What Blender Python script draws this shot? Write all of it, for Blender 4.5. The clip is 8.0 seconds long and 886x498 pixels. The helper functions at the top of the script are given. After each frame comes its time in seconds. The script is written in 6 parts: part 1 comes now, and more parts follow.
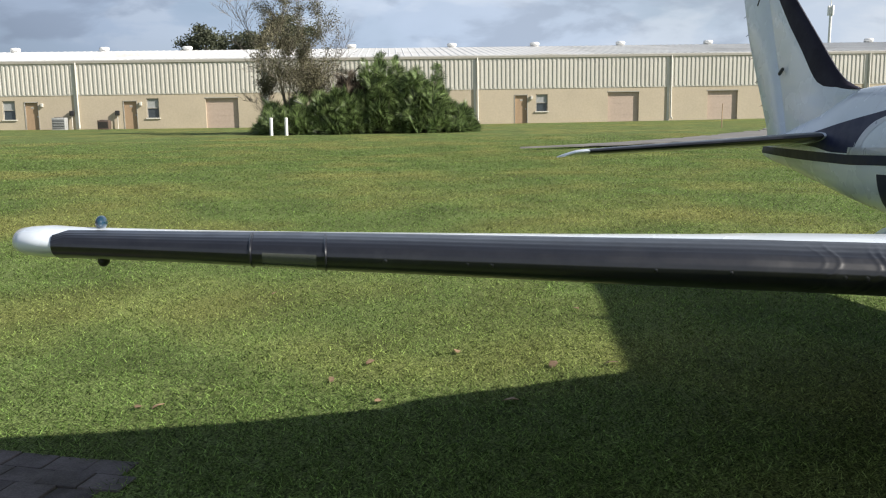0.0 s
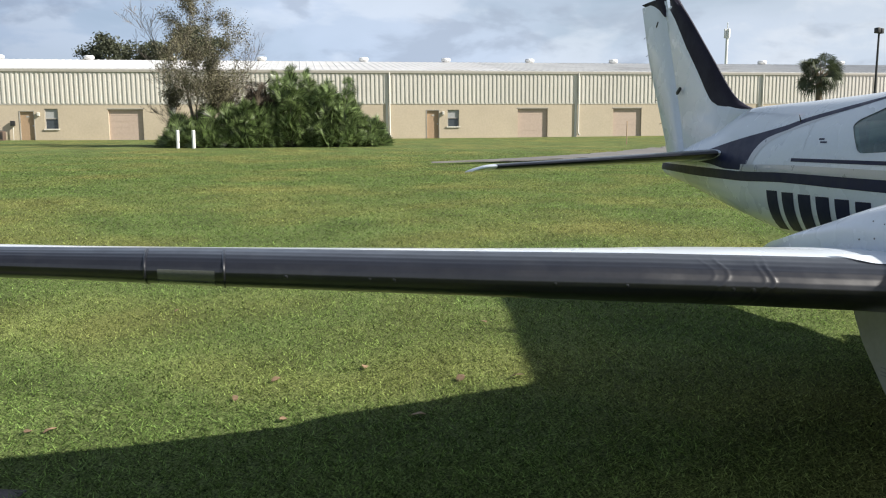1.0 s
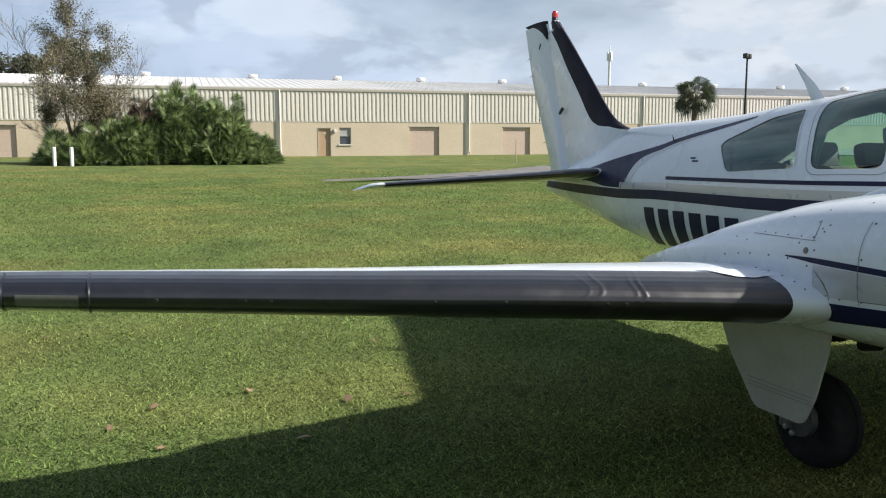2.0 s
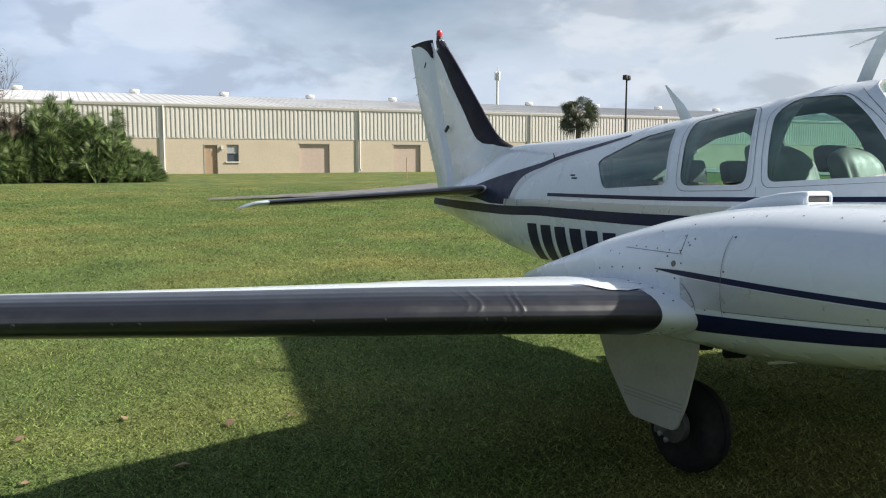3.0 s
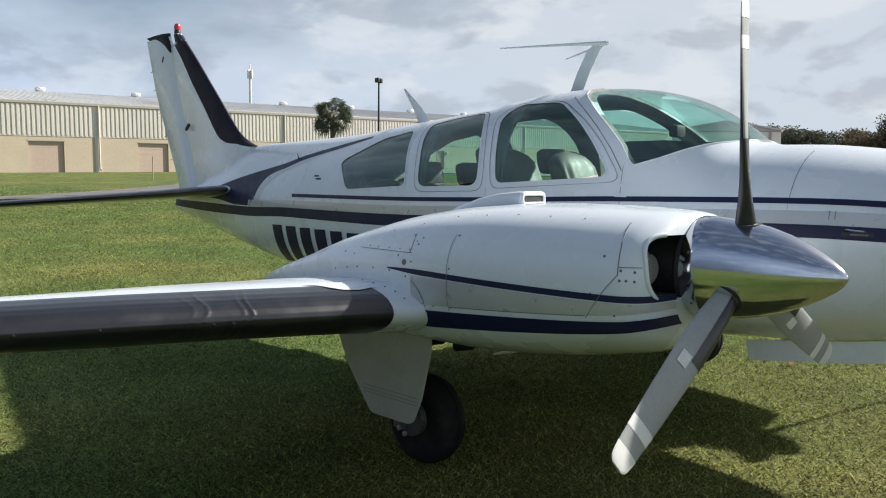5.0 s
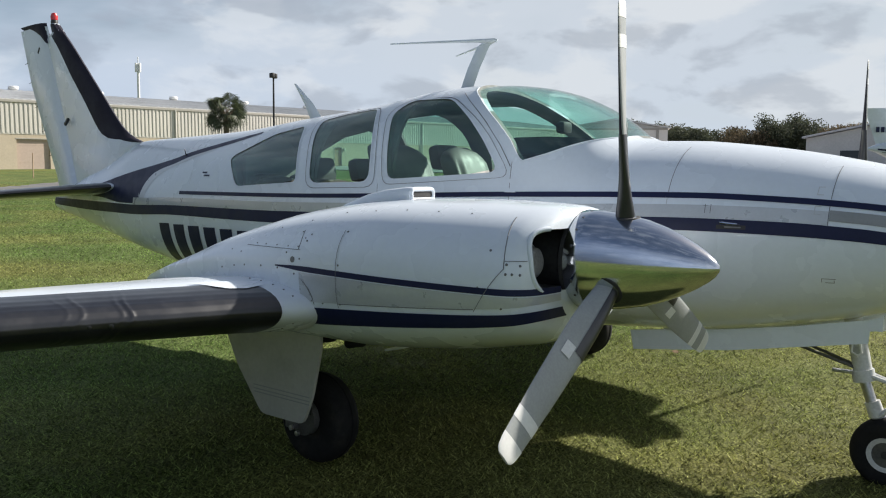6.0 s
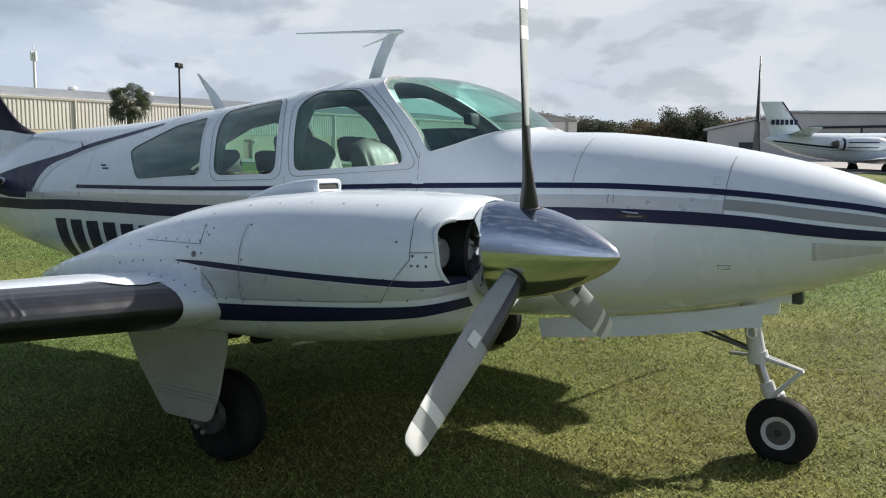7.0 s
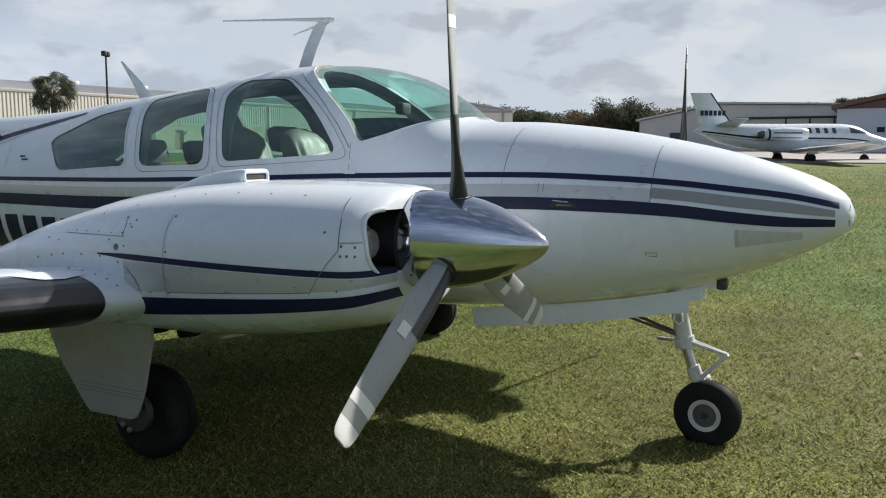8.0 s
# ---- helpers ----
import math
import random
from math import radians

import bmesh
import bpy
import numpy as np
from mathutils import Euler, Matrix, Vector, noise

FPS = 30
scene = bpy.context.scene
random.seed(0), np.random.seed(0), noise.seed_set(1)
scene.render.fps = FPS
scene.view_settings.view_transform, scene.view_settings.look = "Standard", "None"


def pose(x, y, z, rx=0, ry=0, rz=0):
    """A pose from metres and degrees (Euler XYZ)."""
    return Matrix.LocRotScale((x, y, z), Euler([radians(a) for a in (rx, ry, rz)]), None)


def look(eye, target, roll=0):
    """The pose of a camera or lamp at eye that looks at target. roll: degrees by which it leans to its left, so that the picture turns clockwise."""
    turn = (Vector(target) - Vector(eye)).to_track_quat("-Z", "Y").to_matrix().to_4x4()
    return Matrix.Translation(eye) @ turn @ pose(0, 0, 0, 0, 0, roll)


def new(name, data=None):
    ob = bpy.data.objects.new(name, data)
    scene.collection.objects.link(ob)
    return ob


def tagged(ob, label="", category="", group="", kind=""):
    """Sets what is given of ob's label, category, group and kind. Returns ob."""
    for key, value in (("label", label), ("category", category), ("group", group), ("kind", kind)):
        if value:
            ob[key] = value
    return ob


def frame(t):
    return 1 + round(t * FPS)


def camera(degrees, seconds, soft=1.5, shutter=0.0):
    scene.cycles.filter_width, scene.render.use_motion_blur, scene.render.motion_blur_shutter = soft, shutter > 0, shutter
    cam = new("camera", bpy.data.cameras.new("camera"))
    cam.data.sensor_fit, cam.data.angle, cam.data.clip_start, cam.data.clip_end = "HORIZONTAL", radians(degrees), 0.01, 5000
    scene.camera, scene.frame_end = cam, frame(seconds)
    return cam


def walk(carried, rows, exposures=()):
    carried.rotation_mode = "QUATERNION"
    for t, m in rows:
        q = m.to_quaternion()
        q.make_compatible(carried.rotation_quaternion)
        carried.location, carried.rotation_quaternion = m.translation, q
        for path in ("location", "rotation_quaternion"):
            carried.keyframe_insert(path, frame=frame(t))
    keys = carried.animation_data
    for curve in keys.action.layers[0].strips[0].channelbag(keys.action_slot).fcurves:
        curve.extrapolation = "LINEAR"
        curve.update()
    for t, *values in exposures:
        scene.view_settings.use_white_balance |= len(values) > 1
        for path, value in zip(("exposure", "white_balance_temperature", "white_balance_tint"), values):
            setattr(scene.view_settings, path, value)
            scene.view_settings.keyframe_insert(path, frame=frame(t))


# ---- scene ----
cam = camera(55.81, 8.0, soft=1.1)
walk(cam, [
    (0.0, pose(2.8269, -4.4668, 1.4155, 81.248, 0.381, 82.516)),
    (0.5, pose(2.8282, -4.4510, 1.4153, 81.681, 0.114, 79.848)),
    (1.0, pose(2.8305, -4.4299, 1.4167, 82.214, -0.182, 76.597)),
    (1.5, pose(2.8281, -4.4045, 1.4193, 82.805, -0.290, 73.020)),
    (3.0, pose(2.8400, -4.3290, 1.4182, 84.691, -0.332, 61.949)),
    (3.5, pose(2.8503, -4.3074, 1.4198, 85.020, -0.320, 58.227)),
    (4.0, pose(2.8611, -4.2828, 1.4187, 84.992, -0.451, 53.850)),
    (4.5, pose(2.8730, -4.2585, 1.4194, 84.909, -0.577, 49.464)),
    (6.0, pose(2.9117, -4.2069, 1.4148, 84.710, -0.463, 38.575)),
    (6.5, pose(2.9194, -4.1926, 1.4130, 84.494, -0.439, 35.467)),
    (7.0, pose(2.9283, -4.1786, 1.4119, 84.211, -0.267, 32.690)),
    (7.5, pose(2.9364, -4.1658, 1.4084, 83.911, -0.175, 30.444)),
    (8.0, pose(2.9465, -4.1544, 1.4071, 83.596, -0.130, 28.403)),
], exposures=[(0.0, 0.56), (1.0, 0.68), (1.5, 0.72), (3.0, 0.67), (4.5, 0.62), (6.0, 0.55), (6.5, 0.52), (7.0, 0.60), (7.5, 0.55), (8.0, 0.50)])

# ---- light ----
SUN_WAY = Vector((0.63, 1.33, 1.0)).normalized()
world = bpy.data.worlds.new("sky")
scene.world = world
world.use_nodes = True
wt = world.node_tree
wt.nodes.clear()


def wnode(kind, **inputs):
    n = wt.nodes.new(kind)
    for k, v in inputs.items():
        n.inputs[k].default_value = v
    return n


def wmath(op, a, b=None):
    n = wt.nodes.new("ShaderNodeMath")
    n.operation = op
    for i, v in enumerate((a, b)):
        if v is None:
            continue
        if isinstance(v, (int, float)):
            n.inputs[i].default_value = v
        else:
            wt.links.new(v, n.inputs[i])
    return n.outputs[0]


sky = wt.nodes.new("ShaderNodeTexSky")
sky.sky_type = "NISHITA"
sky.sun_disc = False
sky.sun_elevation = math.asin(SUN_WAY.z)
sky.sun_rotation = math.atan2(SUN_WAY.x, SUN_WAY.y)
sky.dust_density = 1.6
sky_dim = wt.nodes.new("ShaderNodeVectorMath")
sky_dim.operation = "SCALE"
sky_dim.inputs["Scale"].default_value = 0.125
wt.links.new(sky.outputs[0], sky_dim.inputs[0])
wco = wt.nodes.new("ShaderNodeTexCoord")
wsep = wt.nodes.new("ShaderNodeSeparateXYZ")
wt.links.new(wco.outputs["Generated"], wsep.inputs[0])
wvec = wt.nodes.new("ShaderNodeVectorMath")
wvec.operation = "MULTIPLY"
wvec.inputs[1].default_value = (1.0, 1.0, 2.4)
wt.links.new(wco.outputs["Generated"], wvec.inputs[0])


def cloud(scale, detail, lo, hi, shift):
    mp = wt.nodes.new("ShaderNodeMapping")
    mp.inputs["Location"].default_value = shift
    wt.links.new(wvec.outputs[0], mp.inputs[0])
    nz = wnode("ShaderNodeTexNoise", Scale=scale, Detail=detail, Roughness=0.52, Distortion=0.25)
    wt.links.new(mp.outputs[0], nz.inputs["Vector"])
    mr = wnode("ShaderNodeMapRange", **{"From Min": lo, "From Max": hi})
    mr.interpolation_type = "SMOOTHSTEP"
    wt.links.new(nz.outputs[0], mr.inputs[0])
    return mr.outputs[0]


def wmix(fac, a, b):
    n = wt.nodes.new("ShaderNodeMix")
    n.data_type = "RGBA"
    if isinstance(fac, (int, float)):
        n.inputs[0].default_value = fac
    else:
        wt.links.new(fac, n.inputs[0])
    for i, v in ((6, a), (7, b)):
        if isinstance(v, tuple):
            n.inputs[i].default_value = v
        else:
            wt.links.new(v, n.inputs[i])
    return n.outputs[2]


glow = wnode("ShaderNodeMapRange", **{"From Min": -0.95, "From Max": -0.22, "To Min": 0.07, "To Max": 0.485})
glow.interpolation_type = "SMOOTHSTEP"
sun_dot = wt.nodes.new("ShaderNodeVectorMath")
sun_dot.operation = "DOT_PRODUCT"
wt.links.new(wco.outputs["Generated"], sun_dot.inputs[0])
sun_dot.inputs[1].default_value = SUN_WAY
wt.links.new(sun_dot.outputs["Value"], glow.inputs[0])
high = wnode("ShaderNodeMapRange", **{"From Min": 0.30, "From Max": 0.75, "To Min": 1.0, "To Max": 0.05})
wt.links.new(wsep.outputs[2], high.inputs[0])
veil = wmix(wmath("MULTIPLY", cloud(2.6, 5.0, 0.20, 0.60, (3.1, 1.7, 0.0)), high.outputs[0]), sky_dim.outputs[0], (0.83, 0.92, 1.06, 1))
low = wnode("ShaderNodeMapRange", **{"From Min": 0.0, "From Max": 0.22, "To Min": 0.75, "To Max": 0.0})
low.interpolation_type = "SMOOTHSTEP"
wt.links.new(wsep.outputs[2], low.inputs[0])
haze = wmix(low.outputs[0], veil, (0.80, 0.92, 1.10, 1))
bright = wmix(wmath("MULTIPLY", wmath("MULTIPLY", cloud(7.0, 6.0, 0.48, 0.60, (1.3, 4.2, 2.0)), 0.45), high.outputs[0]), haze, (1.10, 1.14, 1.20, 1))
grey = wmix(wmath("MULTIPLY", cloud(8.0, 5.5, 0.50, 0.62, (7.3, 2.2, 0.0)), 0.62), bright, (0.55, 0.62, 0.74, 1))
back = wnode("ShaderNodeBackground", Strength=1.0)
wt.links.new(glow.outputs[0], back.inputs[1])
# thin cloud is bluer away from the sun and whiter towards it
cast = wnode("ShaderNodeMapRange", **{"From Min": -0.45, "From Max": 0.45})
wt.links.new(sun_dot.outputs["Value"], cast.inputs[0])
tone = wmix(cast.outputs[0], (0.90, 0.985, 1.11, 1), (1.04, 1.03, 0.995, 1))
tinted = wt.nodes.new("ShaderNodeVectorMath")
tinted.operation = "MULTIPLY"
wt.links.new(grey, tinted.inputs[0])
wt.links.new(tone, tinted.inputs[1])
wt.links.new(tinted.outputs[0], back.inputs[0])
wout = wt.nodes.new("ShaderNodeOutputWorld")
wt.links.new(back.outputs[0], wout.inputs[0])

sun_data = bpy.data.lights.new("sun", "SUN")
sun_data.energy = 5.6
sun_data.angle = radians(1.1)
sun_data.color = (1.0, 0.945, 0.86)
sun = new("sun", sun_data)
sun.matrix_world = look(SUN_WAY * 50, (0, 0, 0))

# ---- materials ----


def link(nt, a, b):
    nt.links.new(a, b)


def material(name, color, rough=0.5, metal=0.0, vary=0.12, scale=6.0, fine=90.0, bump=0.0, bump_scale=200.0,
             coat=0.0, second=None, second_at=(0.5, 0.7), second_scale=1.5, random_tint=0.0, island=False, spec=0.5):
    """A painted, rubber, stone or plant surface with broad and fine variation, and stains of a second colour."""
    m = bpy.data.materials.new(name)
    m.use_nodes = True
    nt = m.node_tree
    b = nt.nodes["Principled BSDF"]
    b.inputs["Roughness"].default_value = rough
    b.inputs["Metallic"].default_value = metal
    b.inputs["Coat Weight"].default_value = coat
    b.inputs["Coat Roughness"].default_value = 0.08
    b.inputs["Specular IOR Level"].default_value = spec
    co = nt.nodes.new("ShaderNodeTexCoord")
    pos = nt.nodes.new("ShaderNodeNewGeometry").outputs["Position"]

    def noise_at(s, detail=4.0):
        n = nt.nodes.new("ShaderNodeTexNoise")
        n.inputs["Scale"].default_value = s
        n.inputs["Detail"].default_value = detail
        link(nt, pos, n.inputs["Vector"])
        return n.outputs[0]

    def mix(fac, a, c, kind="MIX"):
        n = nt.nodes.new("ShaderNodeMix")
        n.data_type, n.blend_type = "RGBA", kind
        for i, v in ((0, fac), (6, a), (7, c)):
            if isinstance(v, (int, float, tuple)):
                n.inputs[i].default_value = v
            else:
                link(nt, v, n.inputs[i])
        return n.outputs[2]

    def span(v, lo, hi, a, c):
        n = nt.nodes.new("ShaderNodeMapRange")
        for i, k in enumerate((lo, hi, a, c)):
            n.inputs[i + 1].default_value = k
        link(nt, v, n.inputs[0])
        return n.outputs[0]

    base = (*color, 1)
    col = base
    if second:
        col = mix(span(noise_at(second_scale, 6.0), second_at[0], second_at[1], 0, 1), base, (*second, 1))
    broad = span(noise_at(scale), 0.3, 0.7, 1 - vary, 1 + vary * 0.6)
    small = span(noise_at(fine, 2.0), 0.3, 0.7, 1 - vary * 0.6, 1 + vary * 0.6)
    mul = nt.nodes.new("ShaderNodeMath")
    mul.operation = "MULTIPLY"
    link(nt, broad, mul.inputs[0])
    link(nt, small, mul.inputs[1])
    value = mul.outputs[0]
    if random_tint:
        src = (nt.nodes.new("ShaderNodeNewGeometry").outputs["Random Per Island"] if island
               else nt.nodes.new("ShaderNodeObjectInfo").outputs["Random"])
        m2 = nt.nodes.new("ShaderNodeMath")
        m2.operation = "MULTIPLY"
        link(nt, value, m2.inputs[0])
        link(nt, span(src, 0, 1, 1 - random_tint, 1 + random_tint), m2.inputs[1])
        value = m2.outputs[0]
    hsv = nt.nodes.new("ShaderNodeHueSaturation")
    if isinstance(col, tuple):
        hsv.inputs["Color"].default_value = col
    else:
        link(nt, col, hsv.inputs["Color"])
    link(nt, value, hsv.inputs["Value"])
    link(nt, hsv.outputs[0], b.inputs["Base Color"])
    r = span(noise_at(scale * 2.3), 0.3, 0.7, rough * 0.85, min(1, rough * 1.2))
    link(nt, r, b.inputs["Roughness"])
    if bump:
        bp = nt.nodes.new("ShaderNodeBump")
        bp.inputs["Strength"].default_value = bump
        bp.inputs["Distance"].default_value = 0.01
        link(nt, noise_at(bump_scale, 3.0), bp.inputs["Height"])
        link(nt, bp.outputs[0], b.inputs["Normal"])
    return m


def leafy(mat, amount):
    """Lets light through a thin leaf: what shines on its back shows on its front."""
    nt = mat.node_tree
    b = nt.nodes["Principled BSDF"]
    tl = nt.nodes.new("ShaderNodeBsdfTranslucent")
    link(nt, b.inputs["Base Color"].links[0].from_socket, tl.inputs[0])
    mx = nt.nodes.new("ShaderNodeMixShader")
    mx.inputs[0].default_value = amount
    link(nt, b.outputs[0], mx.inputs[1])
    link(nt, tl.outputs[0], mx.inputs[2])
    link(nt, mx.outputs[0], nt.nodes["Material Output"].inputs[0])
    return mat


def lawn(mat, dry, share):
    """Drier, browner turf in front of the airplane's nose, and fine light and dark flecks."""
    nt = mat.node_tree
    hsv = nt.nodes["Hue/Saturation/Value"]
    pos = nt.nodes.new("ShaderNodeNewGeometry").outputs["Position"]
    wob = nt.nodes.new("ShaderNodeTexNoise")
    wob.inputs["Scale"].default_value = 0.9
    wob.inputs["Detail"].default_value = 5.0
    link(nt, pos, wob.inputs["Vector"])
    near = nt.nodes.new("ShaderNodeVectorMath")
    near.operation = "DISTANCE"
    near.inputs[1].default_value = (2.2, 0.9, 0.0)
    link(nt, pos, near.inputs[0])
    fade = nt.nodes.new("ShaderNodeMath")
    fade.operation = "MULTIPLY"
    fade.inputs[1].default_value = -0.36
    link(nt, near.outputs["Value"], fade.inputs[0])
    worn = nt.nodes.new("ShaderNodeMath")
    worn.operation = "MULTIPLY_ADD"
    worn.inputs[1].default_value = 2.2
    link(nt, wob.outputs[0], worn.inputs[0])
    link(nt, fade.outputs[0], worn.inputs[2])
    rng_ = nt.nodes.new("ShaderNodeMapRange")
    rng_.inputs[1].default_value, rng_.inputs[2].default_value = -0.35, 1.1
    rng_.inputs[3].default_value, rng_.inputs[4].default_value = 0.0, share
    link(nt, worn.outputs[0], rng_.inputs[0])
    mx = nt.nodes.new("ShaderNodeMix")
    mx.data_type = "RGBA"
    link(nt, rng_.outputs[0], mx.inputs[0])
    link(nt, hsv.inputs["Color"].links[0].from_socket, mx.inputs[6])
    mx.inputs[7].default_value = (*dry, 1)
    link(nt, mx.outputs[2], hsv.inputs["Color"])
    fleck = nt.nodes.new("ShaderNodeTexNoise")
    fleck.inputs["Scale"].default_value = 80.0
    fleck.inputs["Detail"].default_value = 2.0
    link(nt, pos, fleck.inputs["Vector"])
    fr = nt.nodes.new("ShaderNodeMapRange")
    for i, k in enumerate((0.36, 0.64, 0.34, 1.62)):
        fr.inputs[i + 1].default_value = k
    link(nt, fleck.outputs[0], fr.inputs[0])
    ml = nt.nodes.new("ShaderNodeMath")
    ml.operation = "MULTIPLY"
    link(nt, hsv.inputs["Value"].links[0].from_socket, ml.inputs[0])
    link(nt, fr.outputs[0], ml.inputs[1])
    link(nt, ml.outputs[0], hsv.inputs["Value"])
    return mat


def glass_material(name, tint, gloss=0.02):
    m = bpy.data.materials.new(name)
    m.use_nodes = True
    nt = m.node_tree
    nt.nodes.remove(nt.nodes["Principled BSDF"])
    tr = nt.nodes.new("ShaderNodeBsdfTransparent")
    tr.inputs[0].default_value = (*tint, 1)
    gl = nt.nodes.new("ShaderNodeBsdfGlossy")
    gl.inputs["Roughness"].default_value = gloss
    lw = nt.nodes.new("ShaderNodeLayerWeight")
    lw.inputs[0].default_value = 0.5
    pw = nt.nodes.new("ShaderNodeMath")
    pw.operation = "POWER"
    pw.inputs[1].default_value = 4.0
    link(nt, lw.outputs["Facing"], pw.inputs[0])
    fr = nt.nodes.new("ShaderNodeMath")
    fr.operation = "MULTIPLY_ADD"
    fr.inputs[1].default_value, fr.inputs[2].default_value = 0.75, 0.068
    link(nt, pw.outputs[0], fr.inputs[0])
    mx = nt.nodes.new("ShaderNodeMixShader")
    link(nt, fr.outputs[0], mx.inputs[0])
    link(nt, tr.outputs[0], mx.inputs[1])
    link(nt, gl.outputs[0], mx.inputs[2])
    link(nt, mx.outputs[0], nt.nodes["Material Output"].inputs[0])
    return m


WHITE = material("white_paint", (0.685, 0.74, 0.80), 0.26, vary=0.025, scale=1.5, fine=40, coat=0.5)
GREYBAND = material("silver_paint", (0.50, 0.52, 0.54), 0.30, metal=0.25, vary=0.04, coat=0.4)
DULLGREY = material("dull_grey_paint", (0.28, 0.29, 0.30), 0.45, vary=0.06)
NAVY = material("navy_paint", (0.012, 0.016, 0.055), 0.42, vary=0.1, spec=0.25)
BOOT = material("boot_rubber", (0.012, 0.013, 0.018), 0.34, coat=0.4, vary=0.2, scale=5, fine=60, bump=0.04, bump_scale=14,
                second=(0.028, 0.029, 0.034), second_at=(0.55, 0.8), second_scale=7)
BOOT.node_tree.nodes["Principled BSDF"].inputs["Coat Roughness"].default_value = 0.20
FINBOOT = material("fin_boot_rubber", (0.020, 0.018, 0.028), 0.6, vary=0.2, scale=5, fine=60, spec=0.2)
# grimy white, darkened further with the shade under the wing put into the colour
DOORWHITE = material("shaded_grimy_white_paint", (0.40, 0.40, 0.385), 0.42, vary=0.08, scale=5, fine=50, second=(0.34, 0.335, 0.31), second_at=(0.50, 0.8), second_scale=6)
CHROME = material("polished_metal", (0.57, 0.60, 0.66), 0.12, metal=1.0, vary=0.03, scale=4, fine=50)
STEEL = material("bare_metal", (0.45, 0.45, 0.46), 0.35, metal=0.9, vary=0.15)
DARK = material("dark_hollow", (0.035, 0.035, 0.036), 0.8, vary=0.3)
TYRE = material("tyre_rubber", (0.014, 0.014, 0.015), 0.75, spec=0.2, vary=0.25, bump=0.1, bump_scale=120,
                second=(0.032, 0.030, 0.026), second_at=(0.55, 0.8), second_scale=9)
GEARGREY = material("gear_paint", (0.55, 0.56, 0.56), 0.4, vary=0.15, second=(0.3, 0.28, 0.25), second_at=(0.6, 0.8), second_scale=14)
BLADE = material("blade_paint", (0.33, 0.345, 0.342), 0.38, vary=0.1, scale=9, fine=120)
BLADEWHITE = material("blade_tip_paint", (0.78, 0.78, 0.76), 0.4, vary=0.06)
GLASS = glass_material("green_glass", (0.75, 0.90, 0.85))
SHIELDGLASS = glass_material("windshield_glass", (0.82, 0.98, 0.935))
CLEAR = glass_material("lens_glass", (0.85, 0.87, 0.85), 0.08)
INTERIOR = material("cabin_lining", (0.145, 0.16, 0.15), 0.8, vary=0.12)
LEATHER = material("seat_leather", (0.135, 0.14, 0.133), 0.52, vary=0.12, bump=0.05, bump_scale=40)
DARKLEATHER = material("headrest_leather", (0.06, 0.062, 0.060), 0.42, vary=0.2, bump=0.05, bump_scale=40)
BLACKPLASTIC = material("black_plastic", (0.02, 0.02, 0.021), 0.5)
REDLENS = material("red_lens", (0.55, 0.03, 0.03), 0.2, coat=0.5)
LAMPGREY = material("lamp_window", (0.085, 0.09, 0.088), 0.2, vary=0.1, coat=0.6)
BLUELENS = material("blue_green_lens", (0.010, 0.035, 0.060), 0.12, coat=0.8)
PANELLINE = material("seam", (0.17, 0.17, 0.18), 0.7)
FAINT = material("faint_seam", (0.46, 0.47, 0.48), 0.6)
HUB = material("dull_hub", (0.10, 0.10, 0.10), 0.5, metal=0.3, vary=0.3)
LINING = material("inlet_lining", (0.16, 0.16, 0.16), 0.6, vary=0.3)
SCREW = material("screw_metal", (0.17, 0.17, 0.175), 0.45, metal=0.6, vary=0.2)
LABEL = material("white_label", (0.80, 0.80, 0.79), 0.5)
INLETSHADE = material("inlet_shade", (0.54, 0.56, 0.57), 0.5)
CYLINDER = material("engine_metal", (0.40, 0.40, 0.39), 0.4, metal=0.4, vary=0.3)

# ---- building tools ----
ORIGIN = {}
SHIFT = [Vector()]


def thing(name, at, label, category, group="", kind=""):
    ob = new(name)
    ob.location = at
    ORIGIN[ob] = Vector(at)
    return tagged(ob, label, category, group, kind)


def part(name, bm, mat, parent=None, label="", smooth=True, sharp=40.0):
    """Links a bmesh, in world places, as one mesh under a thing or a part."""
    me = bpy.data.meshes.new(name)
    o = (ORIGIN[parent] if parent else Vector()) - SHIFT[0]
    if o.length:
        bmesh.ops.translate(bm, verts=bm.verts, vec=-o)
    bm.normal_update()
    bm.to_mesh(me)
    bm.free()
    return place_mesh(name, me, mat, parent, label, smooth, sharp)


def place_mesh(name, me, mat, parent=None, label="", smooth=True, sharp=40.0):
    me.polygons.foreach_set("use_smooth", [smooth] * len(me.polygons))
    if smooth and sharp:
        me.set_sharp_from_angle(angle=radians(sharp))
    me.materials.append(mat)
    ob = new(name, me)
    if parent:
        ob.parent = parent
    ORIGIN[ob] = ORIGIN[parent] if parent else Vector()
    if label:
        ob["label"] = label
    return ob


def spline(xs, ys, x):
    """A smooth curve through the points (xs, ys), with no overshoot to speak of."""
    xs, ys = np.asarray(xs, float), np.asarray(ys, float)
    d = np.diff(ys) / np.diff(xs)
    m = np.concatenate([[d[0]], np.where(d[:-1] * d[1:] > 0, 2 * d[:-1] * d[1:] / (d[:-1] + d[1:] + 1e-12), 0), [d[-1]]])
    x = np.clip(np.asarray(x, float), xs[0], xs[-1])
    i = np.clip(np.searchsorted(xs, x) - 1, 0, len(xs) - 2)
    h = xs[i + 1] - xs[i]
    t = (x - xs[i]) / h
    return ((1 + 2 * t) * (1 - t) ** 2 * ys[i] + t * (1 - t) ** 2 * h * m[i]
            + t * t * (3 - 2 * t) * ys[i + 1] + t * t * (t - 1) * h * m[i + 1])


